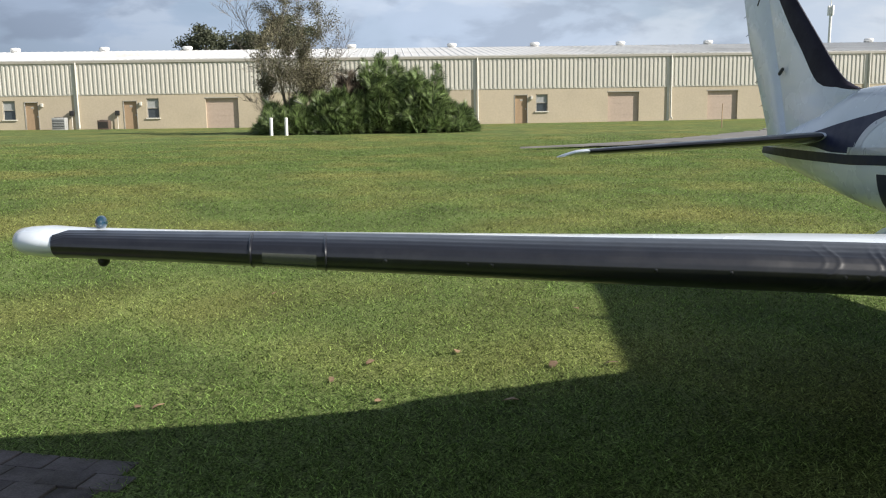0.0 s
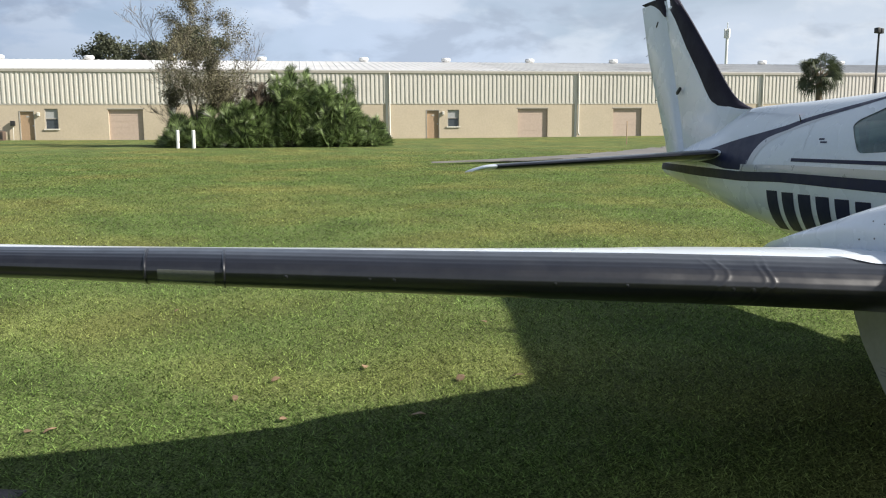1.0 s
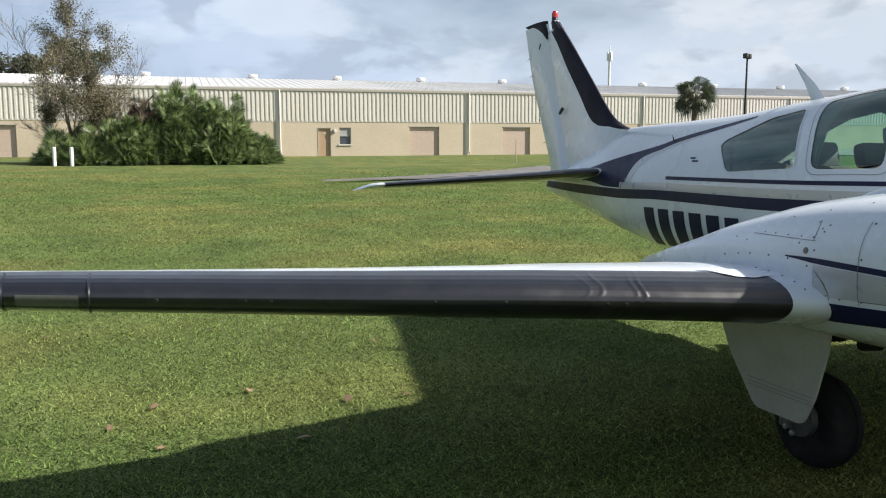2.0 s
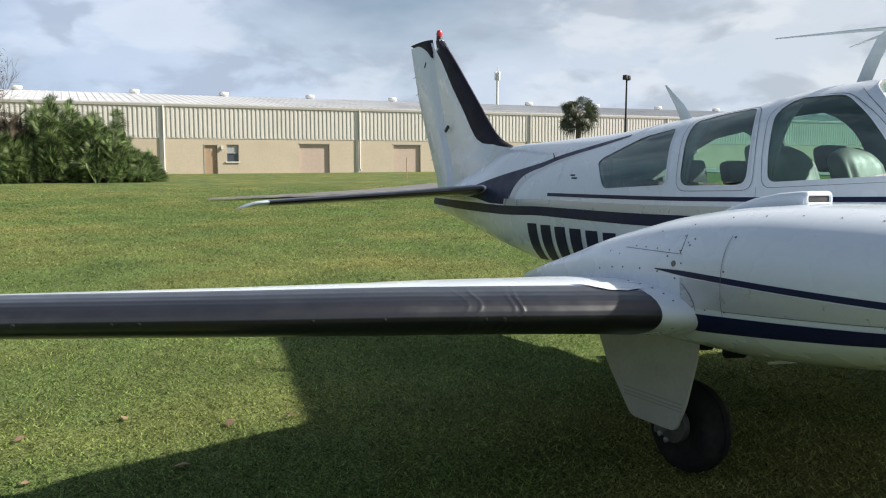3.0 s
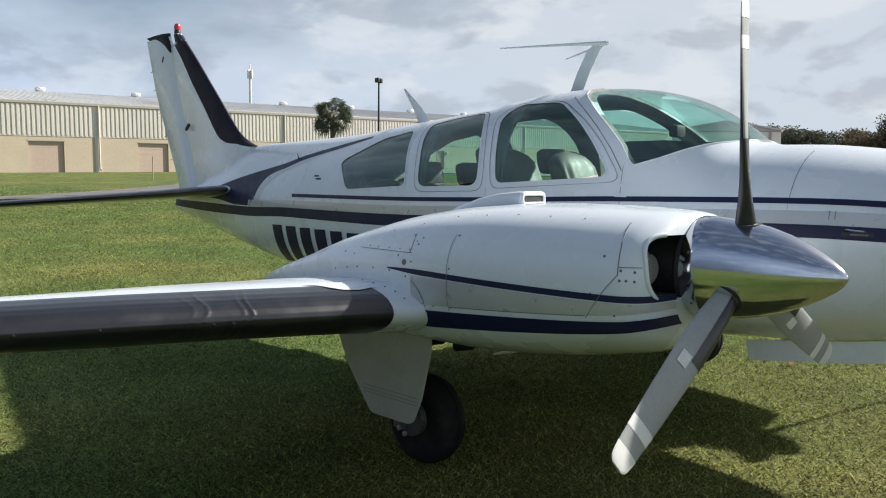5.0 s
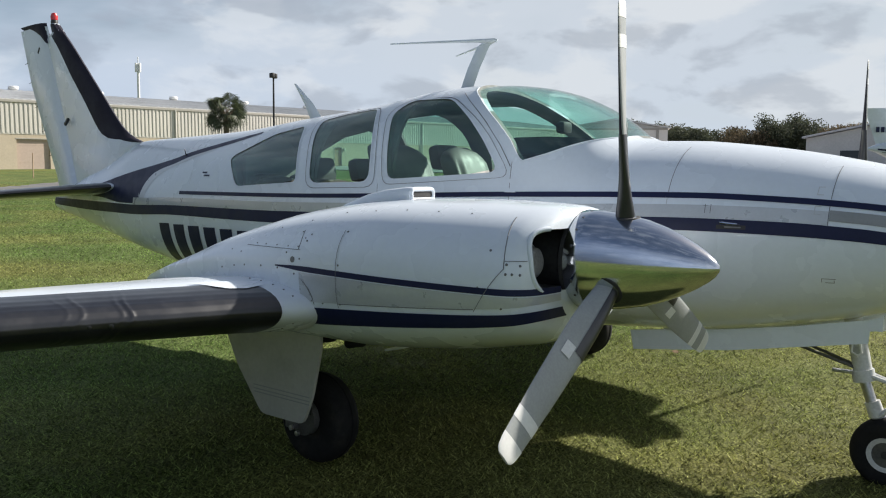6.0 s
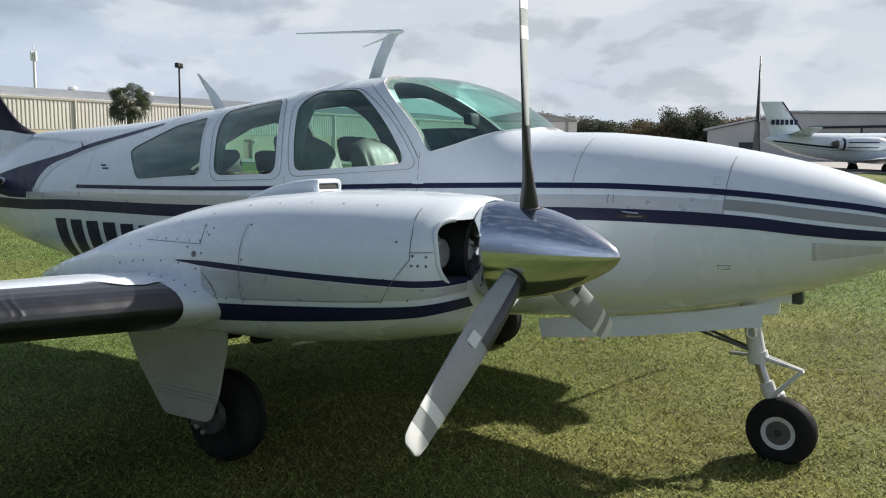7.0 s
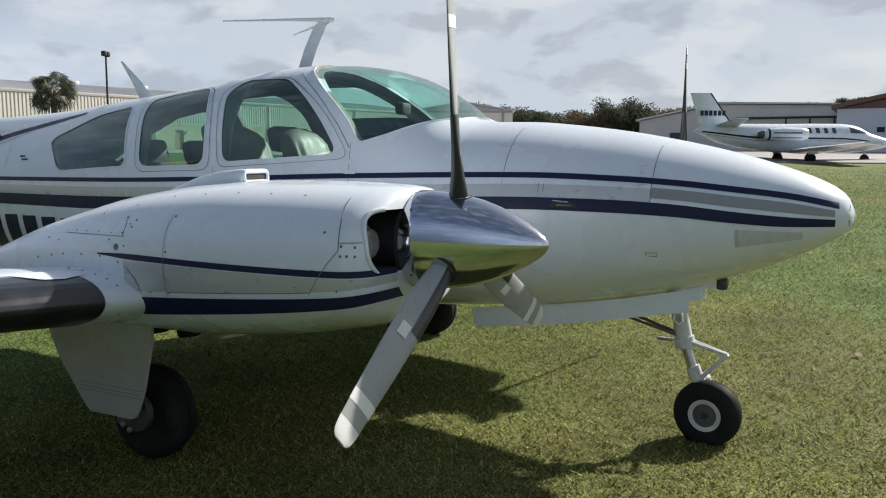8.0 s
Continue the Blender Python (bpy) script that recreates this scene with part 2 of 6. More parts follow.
def loft(rings, closed=True, caps=True):
    """Skins rings of equally many points."""
    bm = bmesh.new()
    vs = [[bm.verts.new(p) for p in r] for r in rings]
    n = len(rings[0])
    for a, b in zip(vs[:-1], vs[1:]):
        for i in range(n if closed else n - 1):
            j = (i + 1) % n
            bm.faces.new((a[i], a[j], b[j], b[i]))
    if caps and closed:
        bm.faces.new(vs[0][::-1])
        bm.faces.new(vs[-1])
    bmesh.ops.recalc_face_normals(bm, faces=bm.faces)
    return bm


def sheet(rows, thick=0.0):
    """A grid of points as a sheet, with thickness along its normals."""
    bm = loft(rows, closed=False, caps=False)
    if thick:
        bm.normal_update()
        bmesh.ops.solidify(bm, geom=bm.faces[:], thickness=thick)
        bmesh.ops.recalc_face_normals(bm, faces=bm.faces)
    return bm


def box(bm, x0, x1, y0, y1, z0, z1, bevel=0.0, m=None):
    r = bmesh.ops.create_cube(bm, size=1)
    vs = r["verts"]
    bmesh.ops.scale(bm, vec=(x1 - x0, y1 - y0, z1 - z0), verts=vs)
    bmesh.ops.translate(bm, vec=((x0 + x1) / 2, (y0 + y1) / 2, (z0 + z1) / 2), verts=vs)
    if bevel:
        es = list({e for v in vs for e in v.link_edges})
        r = bmesh.ops.bevel(bm, geom=es, offset=bevel, segments=2, affect="EDGES", profile=0.6)
        vs = list({v for f in r["faces"] for v in f.verts} | {v for v in vs if v.is_valid})
    if m is not None:
        bmesh.ops.transform(bm, matrix=m, verts=vs)
    return bm


def boxed(x0, x1, y0, y1, z0, z1, bevel=0.0, m=None):
    return box(bmesh.new(), x0, x1, y0, y1, z0, z1, bevel, m)


def tube(points, radii, sides=12, bm=None):
    """A round bar along points with a radius at each."""
    bm = bm or bmesh.new()
    pts = [Vector(p) for p in points]
    if isinstance(radii, (int, float)):
        radii = [radii] * len(pts)
    rings = []
    side = None
    for i, p in enumerate(pts):
        d = (pts[min(i + 1, len(pts) - 1)] - pts[max(i - 1, 0)]).normalized()
        if side is None:
            side = d.orthogonal().normalized()
        side = (side - d * side.dot(d)).normalized()
        up = d.cross(side)
        rings.append([bm.verts.new(p + (side * math.cos(a) + up * math.sin(a)) * radii[i])
                      for a in np.linspace(0, 2 * math.pi, sides, endpoint=False)])
    for a, b in zip(rings[:-1], rings[1:]):
        for i in range(sides):
            j = (i + 1) % sides
            bm.faces.new((a[i], a[j], b[j], b[i]))
    bm.faces.new(rings[0][::-1])
    bm.faces.new(rings[-1])
    return bm


def lathe(profile, at, axis, sides=40, bm=None):
    """Turns (along, radius) pairs round an axis through at."""
    bm = bm or bmesh.new()
    axis = Vector(axis).normalized()
    s = axis.orthogonal().normalized()
    u = axis.cross(s)
    at = Vector(at)
    rings = []
    for t, r in profile:
        rings.append([bm.verts.new(at + axis * t + (s * math.cos(a) + u * math.sin(a)) * max(r, 1e-4))
                      for a in np.linspace(0, 2 * math.pi, sides, endpoint=False)])
    for a, b in zip(rings[:-1], rings[1:]):
        for i in range(sides):
            j = (i + 1) % sides
            bm.faces.new((a[i], a[j], b[j], b[i]))
    bm.faces.new(rings[0][::-1])
    bm.faces.new(rings[-1])
    bmesh.ops.recalc_face_normals(bm, faces=bm.faces)
    return bm


def prism(poly, y0, y1):
    """A side-view outline of (x, z) pairs drawn out from y0 to y1."""
    bm = bmesh.new()
    a = [bm.verts.new((x, y0, z)) for x, z in poly]
    b = [bm.verts.new((x, y1, z)) for x, z in poly]
    n = len(poly)
    for i in range(n):
        bm.faces.new((a[i], a[(i + 1) % n], b[(i + 1) % n], b[i]))
    bm.faces.new(a[::-1])
    bm.faces.new(b)
    bmesh.ops.recalc_face_normals(bm, faces=bm.faces)
    return bm


def rounded(poly, r, steps=5):
    """A polygon with its corners rounded."""
    out = []
    n = len(poly)
    for i in range(n):
        p, a, b = Vector(poly[i]), Vector(poly[i - 1]), Vector(poly[(i + 1) % n])
        q = min(r, (a - p).length * 0.45, (b - p).length * 0.45)
        s, e = p + (a - p).normalized() * q, p + (b - p).normalized() * q
        for t in np.linspace(0, 1, steps):
            out.append(tuple(s * (1 - t) ** 2 + p * 2 * t * (1 - t) + e * t * t))
    return out


def cut(bm, cutters):
    """The mesh of bm with the cutters' shapes taken away."""
    def temp(b):
        me = bpy.data.meshes.new("temporary")
        b.to_mesh(me)
        b.free()
        return new("temporary", me)
    ob = temp(bm)
    tools = [temp(c) for c in cutters]
    for t in tools:
        md = ob.modifiers.new("cut", "BOOLEAN")
        md.operation, md.object, md.solver = "DIFFERENCE", t, "EXACT"
    dg = bpy.context.evaluated_depsgraph_get()
    me = bpy.data.meshes.new_from_object(ob.evaluated_get(dg))
    for o in (ob, *tools):
        old = o.data
        bpy.data.objects.remove(o)
        bpy.data.meshes.remove(old)
    out = bmesh.new()
    out.from_mesh(me)
    bpy.data.meshes.remove(me)
    return out


def raw(name, verts, faces, mat, parent=None, label="", smooth=False):
    """A large mesh straight from arrays of places and faces."""
    me = bpy.data.meshes.new(name)
    o = np.array(ORIGIN[parent]) if parent else np.zeros(3)
    verts = np.asarray(verts, np.float32) - o.astype(np.float32)
    faces = np.asarray(faces, np.int32)
    k = faces.shape[1]
    me.vertices.add(len(verts))
    me.vertices.foreach_set("co", verts.ravel())
    me.loops.add(faces.size)
    me.loops.foreach_set("vertex_index", faces.ravel())
    me.polygons.add(len(faces))
    me.polygons.foreach_set("loop_start", np.arange(0, faces.size, k, dtype=np.int32))
    me.update(calc_edges=True)
    return place_mesh(name, me, mat, parent, label, smooth, 0)

# ---- ground ----


def ground_z(x, y):
    """The field is level under the airplane, dips beside its right wing and rises gently to the buildings."""
    d = np.minimum(np.hypot(x - 2.9, y + 4.2), 130.0)
    far = np.clip((d - 8.0) / 60.0, 0, 1)
    dip = 0.032 * np.clip(-1.5 - y, 0, 4) * np.clip(1 - (d - 7.0) / 14.0, 0, 1)
    hollow = 0.07 * np.exp(-((x + 7.7) ** 2 + (y + 3.6) ** 2) / 2.8)
    return 0.0165 * np.maximum(d - 5.0, 0) + 0.0085 * np.clip(y, -60, 60) * far - dip - hollow


GRASS = material("mown_grass", (0.110, 0.145, 0.048), 0.9, vary=0.34, scale=1.1, fine=22, bump=0.9, bump_scale=45,
                 second=(0.158, 0.165, 0.052), second_at=(0.44, 0.66), second_scale=0.30, spec=0.10)
BLADES = material("grass_blades", (0.150, 0.225, 0.064), 0.62, vary=0.20, scale=1.3, fine=14, spec=0.12,
                  second=(0.245, 0.262, 0.090), second_at=(0.44, 0.66), second_scale=0.30, random_tint=0.72, island=True)
leafy(BLADES, 0.42)
lawn(GRASS, (0.135, 0.122, 0.044), 0.72)
lawn(BLADES, (0.262, 0.238, 0.082), 0.72)
ASPHALT = material("worn_asphalt", (0.15, 0.145, 0.14), 0.9, vary=0.2, scale=0.8, fine=25)
CONCRETE = material("apron_concrete", (0.29, 0.27, 0.26), 0.9, vary=0.12, scale=0.3, fine=10)
LEAF = material("dry_leaf", (0.22, 0.145, 0.085), 0.8, vary=0.3, random_tint=0.3)
PAVER = material("stone_paver", (0.105, 0.090, 0.090), 0.85, second=(0.075, 0.065, 0.06), second_at=(0.45, 0.65), second_scale=7, vary=0.3, scale=9, fine=90, bump=0.5, bump_scale=120, random_tint=0.25)

g = np.sinh(np.linspace(-7.2, 7.2, 181)) / np.sinh(7.2) * 2500
gx, gy = np.meshgrid(g - 2.0, g, indexing="ij")
gz = ground_z(gx, gy)
nn = len(g)
idx = np.arange(nn * nn).reshape(nn, nn)
quads = np.stack([idx[:-1, :-1], idx[1:, :-1], idx[1:, 1:], idx[:-1, 1:]], -1).reshape(-1, 4)
ground = raw("ground", np.stack([gx, gy, gz], -1).reshape(-1, 3), quads, GRASS, smooth=True)
tagged(ground, "short mown green lawn with yellowish dry patches", "lawn", kind="structure")


def laid(name, outline, mat, label, category, lift=0.06, steps=14):
    """A flat strip of paving that follows the ground, from two edges."""
    (a, b), (c, d) = outline
    rows = []
    for s in np.linspace(0, 1, steps):
        p, q = Vector(a).lerp(Vector(b), s), Vector(c).lerp(Vector(d), s)
        rows.append([(*(p.lerp(q, t)), 0) for t in np.linspace(0, 1, 5)])
    rows = [[(x, y, float(ground_z(x, y)) + lift) for x, y, _ in r] for r in rows]
    ob = part(name, sheet(rows, 0.05), mat)
    return tagged(ob, label, category, kind="structure")


rows = []
for k in np.linspace(0, 1, 70):
    a, b = Vector((-25.0, 1.8)).lerp(Vector((-30.5, 24)), k), Vector((-25.5, 2.0)).lerp(Vector((-45.5, 24)), k)
    r0 = random.uniform(-0.02, 0.05) + 0.03 * math.sin(k * 31)
    r1 = max((1 - abs(random.gauss(0, 0.06)) - 0.06 * abs(math.sin(k * 23))) * min(1, 0.30 + 0.9 * k), r0 + 0.06)
    rows.append([(p.x, p.y, float(ground_z(p.x, p.y)) + 0.06) for p in (a.lerp(b, r0 + (r1 - r0) * t) for t in np.linspace(0, 1, 7))])
tagged(part("road", sheet(rows, 0.05), ASPHALT), "grey worn asphalt taxi path with overgrown edges", "road", kind="structure")
laid("pavement", (((-60, 44), (60, 47)), ((-60, 130), (60, 130))), CONCRETE, "pale concrete apron in front of the hangars", "apron", steps=30)

# grass blades where the camera stands near
rng = np.random.default_rng(4)


PAVER_TURN = pose(-0.877, -5.617, 0, 0, 0, 70)


def paved(x, y):
    """Where the stone pavers lie."""
    inv = PAVER_TURN.inverted()
    u, v = inv[0][0] * x + inv[0][1] * y + inv[0][3], inv[1][0] * x + inv[1][1] * y + inv[1][3]
    return (u > -1.42) & (u < 0.19) & (v > -0.74) & (v < 0.135)


def blades(count, reach, tall, wide):
    """Blades that stand thickest beside the airplane's right wing and thin out evenly all round."""
    k = 0.7
    r = (0.2 ** k + (reach ** k - 0.2 ** k) * rng.uniform(0, 1, count)) ** (1 / k)
    way = rng.uniform(0, 2 * np.pi, count)
    off_ = np.abs((way - radians(146) + np.pi) % (2 * np.pi) - np.pi)
    keep = rng.uniform(0, 1, count) < np.clip(1.25 - (off_ - radians(66)) / radians(60), 0.18, 1) * np.clip((reach - r) / (reach * 0.45), 0, 1)
    x, y = 2.9 + r * np.cos(way), -4.3 + r * np.sin(way)
    keep &= ~paved(x, y)
    x, y, r = x[keep], y[keep], r[keep]
    count = len(x)
    z = ground_z(x, y)
    a = rng.uniform(0, 2 * np.pi, count)
    h = tall * rng.uniform(0.5, 1.25, count)
    lean = rng.uniform(0.7, 2.5, count) * h
    b = rng.uniform(0, 2 * np.pi, count)
    w = wide * rng.uniform(0.6, 1.3, count) * (1 + np.maximum(r - 6.0, 0) * 0.09)
    base = np.stack([x, y, z - 0.004], -1)
    side = np.stack([np.cos(a) * w, np.sin(a) * w, np.zeros(count)], -1)
    tip = base + np.stack([np.cos(b) * lean, np.sin(b) * lean, h], -1)
    v = np.stack([base - side, base + side, tip], 1).reshape(-1, 3)
    return v, np.arange(3 * count).reshape(-1, 3)


v, fc = blades(3000000, 46.0, 0.031, 0.0044)
grass = raw("grass", v, fc, BLADES)
tagged(grass, "short blades of mown lawn grass, green and straw coloured", "grass", kind="stuff")

# brick pavers at the edge of the lawn
pavers = tagged(new("pavement_pavers"), "dark reddish grey stone pavers sunk into the lawn edge", "paving", kind="structure")
ORIGIN[pavers] = Vector()
turn = PAVER_TURN
bm = bmesh.new()
box(bm, -0.099, 0.099, -0.072, 0.072, -0.05, 0.016, 0.006)
paver_mesh = bpy.data.meshes.new("paver")
bm.to_mesh(paver_mesh)
bm.free()
paver_mesh.materials.append(PAVER)
for j in range(-5, 1):
    for i in range(-7, 1):
        u = (i + 0.5) * 0.205 + (0.0 if j % 2 == 0 else 0.085)
        if u > 0.20:
            continue
        p = turn @ Vector((u, (j + 0.5) * 0.15, 0))
        ob = new("paver", paver_mesh)
        ob.parent = pavers
        ob.matrix_basis = Matrix.Translation((p.x, p.y, float(ground_z(p.x, p.y)) + random.uniform(-0.010, 0.0))) @ pose(0, 0, 0, random.uniform(-1.2, 1.2), random.uniform(-1.2, 1.2), 70 + random.uniform(-1.5, 1.5))

# fallen leaves
bm = bmesh.new()
ring = [(0.035, 0, 0.0), (0.02, 0.016, 0.006), (-0.01, 0.02, 0.01), (-0.035, 0.004, 0.004), (-0.012, -0.018, 0.012), (0.018, -0.016, 0.005)]
bm.faces.new([bm.verts.new(p) for p in ring])
bmesh.ops.triangulate(bm, faces=bm.faces)
bmesh.ops.solidify(bm, geom=bm.faces[:], thickness=0.002)
leaf_mesh = bpy.data.meshes.new("fallen_leaf")
bm.to_mesh(leaf_mesh)
bm.free()
leaf_mesh.materials.append(LEAF)
spots = [(-1.71, -5.55), (-1.70, -5.44), (-1.94, -4.51), (-2.23, -4.27), (-2.32, -3.71), (-3.19, -2.67), (-1.90, -3.19), (-1.84, -2.85), (-1.34, -3.57),
         (-1.50, -4.26), (-9.9, -1.1), (2.21, 1.92), (0.36, 1.88), (2.78, 2.18), (-4.4, -5.0), (-6.2, -2.4)]
for x, y in spots:
    ob = new("fallen_leaf", leaf_mesh)
    ob.matrix_basis = Matrix.Translation((x, y, float(ground_z(x, y)) + 0.016)) @ pose(0, 0, 0, random.uniform(-14, 14), random.uniform(-14, 14), random.uniform(0, 360)) @ Matrix.Scale(random.uniform(0.8, 1.4), 4)
    tagged(ob, "brown dry leaf lying on the lawn", "leaf", "fallen leaves on the lawn")

# ---- the airplane ----
plane = thing("airplane", (0, 0, 0), "white twin-engined propeller airplane with dark blue stripes parked on grass", "airplane")
FX = [-5.43, -5.30, -4.92, -4.33, -3.80, -3.33, -2.98, -2.30, -1.60, -1.20, -0.83, -0.55, -0.32, 0.0, 0.12, 0.30, 0.48, 0.66, 0.80, 0.92,
      1.02, 1.28, 1.45, 1.72, 1.98, 2.28, 2.53, 2.65, 2.72, 2.765, 2.79]
FTOP = [1.150, 1.19, 1.30, 1.49, 1.664, 1.682, 1.694, 1.722, 1.785, 1.815, 1.848, 1.888, 1.916, 1.930, 1.929, 1.912, 1.872, 1.800, 1.715, 1.620,
        1.585, 1.580, 1.566, 1.534, 1.490, 1.423, 1.347, 1.300, 1.262, 1.222, 1.165]
FBOT = [1.030, 0.995, 0.935, 0.823, 0.722, 0.650, 0.600, 0.555, 0.530, 0.525, 0.525, 0.525, 0.53, 0.54, 0.545, 0.550, 0.560, 0.570, 0.580, 0.590,
        0.600, 0.620, 0.645, 0.690, 0.748, 0.835, 0.935, 0.995, 1.035, 1.070, 1.110]
FHW = [0.03, 0.06, 0.12, 0.20, 0.275, 0.335, 0.375, 0.45, 0.52, 0.55, 0.57, 0.575, 0.58, 0.58, 0.58, 0.58, 0.58, 0.578, 0.575, 0.570,
       0.565, 0.545, 0.525, 0.485, 0.435, 0.355, 0.265, 0.205, 0.155, 0.105, 0.045]
FMID = [1.09, 1.09, 1.10, 1.10, 1.10, 1.10, 1.10, 1.10, 1.10, 1.10, 1.12, 1.13, 1.14, 1.15, 1.15, 1.15, 1.15, 1.15, 1.15, 1.15,
        1.14, 1.13, 1.12, 1.12, 1.12, 1.13, 1.14, 1.145, 1.148, 1.148, 1.14]
FNT = [2.0, 2.0, 2.0, 1.7, 1.6, 1.65, 1.8, 2.1, 2.4, 2.6, 2.7, 2.7, 2.7, 2.7, 2.7, 2.6, 2.5, 2.4, 2.3, 2.3, 2.3, 2.3, 2.3, 2.2, 2.2, 2.1, 2.0, 2.0, 2.0, 2.0, 2.0]


def fuse(x):
    """Top, bottom, half width, height of the widest line and roundness of the fuselage at x."""
    return [float(spline(FX, v, x)) for v in (FTOP, FBOT, FHW, FMID, FNT)]


def fuse_y(x, z, out=0.0):
    """The half width of the fuselage at a place of its side."""
    top, bot, hw, mid, nt = fuse(x)
    u, n = ((z - mid) / (top - mid), nt) if z > mid else ((mid - z) / (mid - bot), 2.3)
    return hw * max(1 - min(max(u, 0), 1) ** n, 0) ** (1 / n) + out


def section(x, shrink=0.0, sides=72, floor=None):
    top, bot, hw, mid, nt = fuse(x)
    ring = []
    for a in np.linspace(0, 2 * math.pi, sides, endpoint=False):
        c, s = math.cos(a), math.sin(a)
        n = nt if s > 0 else 2.3
        h = (top - mid if s > 0 else mid - bot) - shrink
        z = mid + math.copysign(abs(s) ** (2 / n), s) * max(h, 0.004)
        if floor is not None:
            z = max(z, floor)
        ring.append((x, math.copysign(abs(c) ** (2 / n), c) * max(hw - shrink, 0.004), z))
    return ring


WIN_REAR = rounded([(-2.11, 1.49), (-1.945, 1.300), (-1.245, 1.340), (-1.255, 1.43), (-1.285, 1.555), (-1.355, 1.715), (-1.668, 1.666), (-1.93, 1.572), (-2.07, 1.525)], 0.05)
WIN_MID = rounded([(-1.105, 1.336), (-0.555, 1.352), (-0.568, 1.535), (-0.61, 1.69), (-0.69, 1.805), (-0.993, 1.784), (-1.205, 1.748), (-1.180, 1.671), (-1.122, 1.505)], 0.075)
WIN_FRONT = rounded([(-0.405, 1.368), (0.385, 1.415), (0.253, 1.589), (0.118, 1.716), (-0.08, 1.836), (-0.41, 1.838), (-0.495, 1.765), (-0.45, 1.634), (-0.424, 1.485)], 0.075)
SHIELD_EDGE = [(0.021, 1.898), (0.046, 1.875), (0.123, 1.825), (0.225, 1.748), (0.303, 1.688), (0.377, 1.624), (0.425, 1.578), (0.467, 1.522), (0.500, 1.484), (0.520, 1.474), (0.583, 1.491), (0.659, 1.513), (0.752, 1.549), (0.832, 1.577), (0.92, 1.600)]
SHIELD = [(-0.02, 2.2), (0.0, 1.93)] + SHIELD_EDGE + [(0.96, 1.640), (1.2, 1.80), (1.2, 2.2)]

xs = np.unique(np.concatenate([np.linspace(-5.43, 2.79, 90), np.linspace(2.5, 2.79, 14), np.linspace(-0.2, 1.1, 20)]))
cabin = np.linspace(-2.15, 0.98, 26)
skin = cut(loft([section(x) for x in xs]),
           [loft([section(x, 0.035, 48, 0.72) for x in cabin]), prism(WIN_REAR, -0.9, 0.9), prism(WIN_MID, -0.9, 0.9), prism(WIN_FRONT, -0.9, 0.9),
            prism(SHIELD, -0.9, 0.9)])
inner = [f.index for f in skin.faces
         if -2.16 < (c := f.calc_center_median()).x < 0.99 and c.z > 0.70 and abs(c.y) < fuse_y(c.x, min(c.z, fuse(c.x)[0] - 0.002)) - 0.012 - (0.02 if c.z > 1.78 else 0)
         or -2.16 < c.x < 0.99 and c.z > 0.7 and f.normal.z < -0.3 and c.z > 1.2]
fuselage = part("fuselage", skin, WHITE, plane, "glossy white painted metal skin", sharp=35)
fuselage.data.materials.append(INTERIOR)
for i in inner:
    fuselage.data.polygons[i].material_index = 1


def pane(poly, sign, out=-0.002, thick=0.004, rows=16, cols=14):
    """A curved pane that follows the fuselage side inside an outline."""
    zs = [z for _, z in poly]
    grid = []
    for z in np.linspace(min(zs) + 0.001, max(zs) - 0.001, rows):
        hits = []
        for (xa, za), (xb, zb) in zip(poly, poly[1:] + poly[:1]):
            if (za - z) * (zb - z) < 0:
                hits.append(xa + (xb - xa) * (z - za) / (zb - za))
        if len(hits) < 2:
            continue
        grid.append([(x, sign * fuse_y(x, z, out), z) for x in np.linspace(min(hits) - 0.004, max(hits) + 0.004, cols)])
    return sheet(grid, thick)


def rim(poly, sign, wide, out, mat, name, parent, label=""):
    """A flat band round a window on the fuselage side."""
    c = Vector((sum(x for x, _ in poly) / len(poly), sum(z for _, z in poly) / len(poly)))
    rows = []
    for x, z in poly + poly[:1]:
        d = (Vector((x, z)) - c).normalized()
        row = []
        for k in (0.0, 0.5, 1.0):
            q = Vector((x, z)) + d * wide * k
            row.append((q.x, sign * fuse_y(q.x, q.y, out), q.y))
        rows.append(row)
    return part(name, sheet(rows), mat, parent, label)


for poly in (WIN_REAR, WIN_MID, WIN_FRONT):
    for sign in (-1, 1):
        w = part("window", pane(poly, sign), GLASS, plane, "green tinted cabin window")
        w.visible_shadow = False
        rim(poly, sign, 0.012, 0.004, WHITE, "window_frame", w)
        if poly is not WIN_REAR:
            cx, cz = sum(x for x, _ in poly) / len(poly), sum(z for _, z in poly) / len(poly)
            big = [(cx + (x - cx) * 1.14, cz + (z - cz) * (1.12 if z < cz else 1.03)) for x, z in poly]
            rim(big, sign, 0.004, 0.0045, PANELLINE, "window_seam", w)


def shield_low(x):
    """The lower edge of the windshield at x."""
    pts = [(0.0, 1.93)] + SHIELD_EDGE + [(0.95, 1.603), (1.2, 1.62)]
    return float(np.interp(x, [p[0] for p in pts], [p[1] for p in pts]))


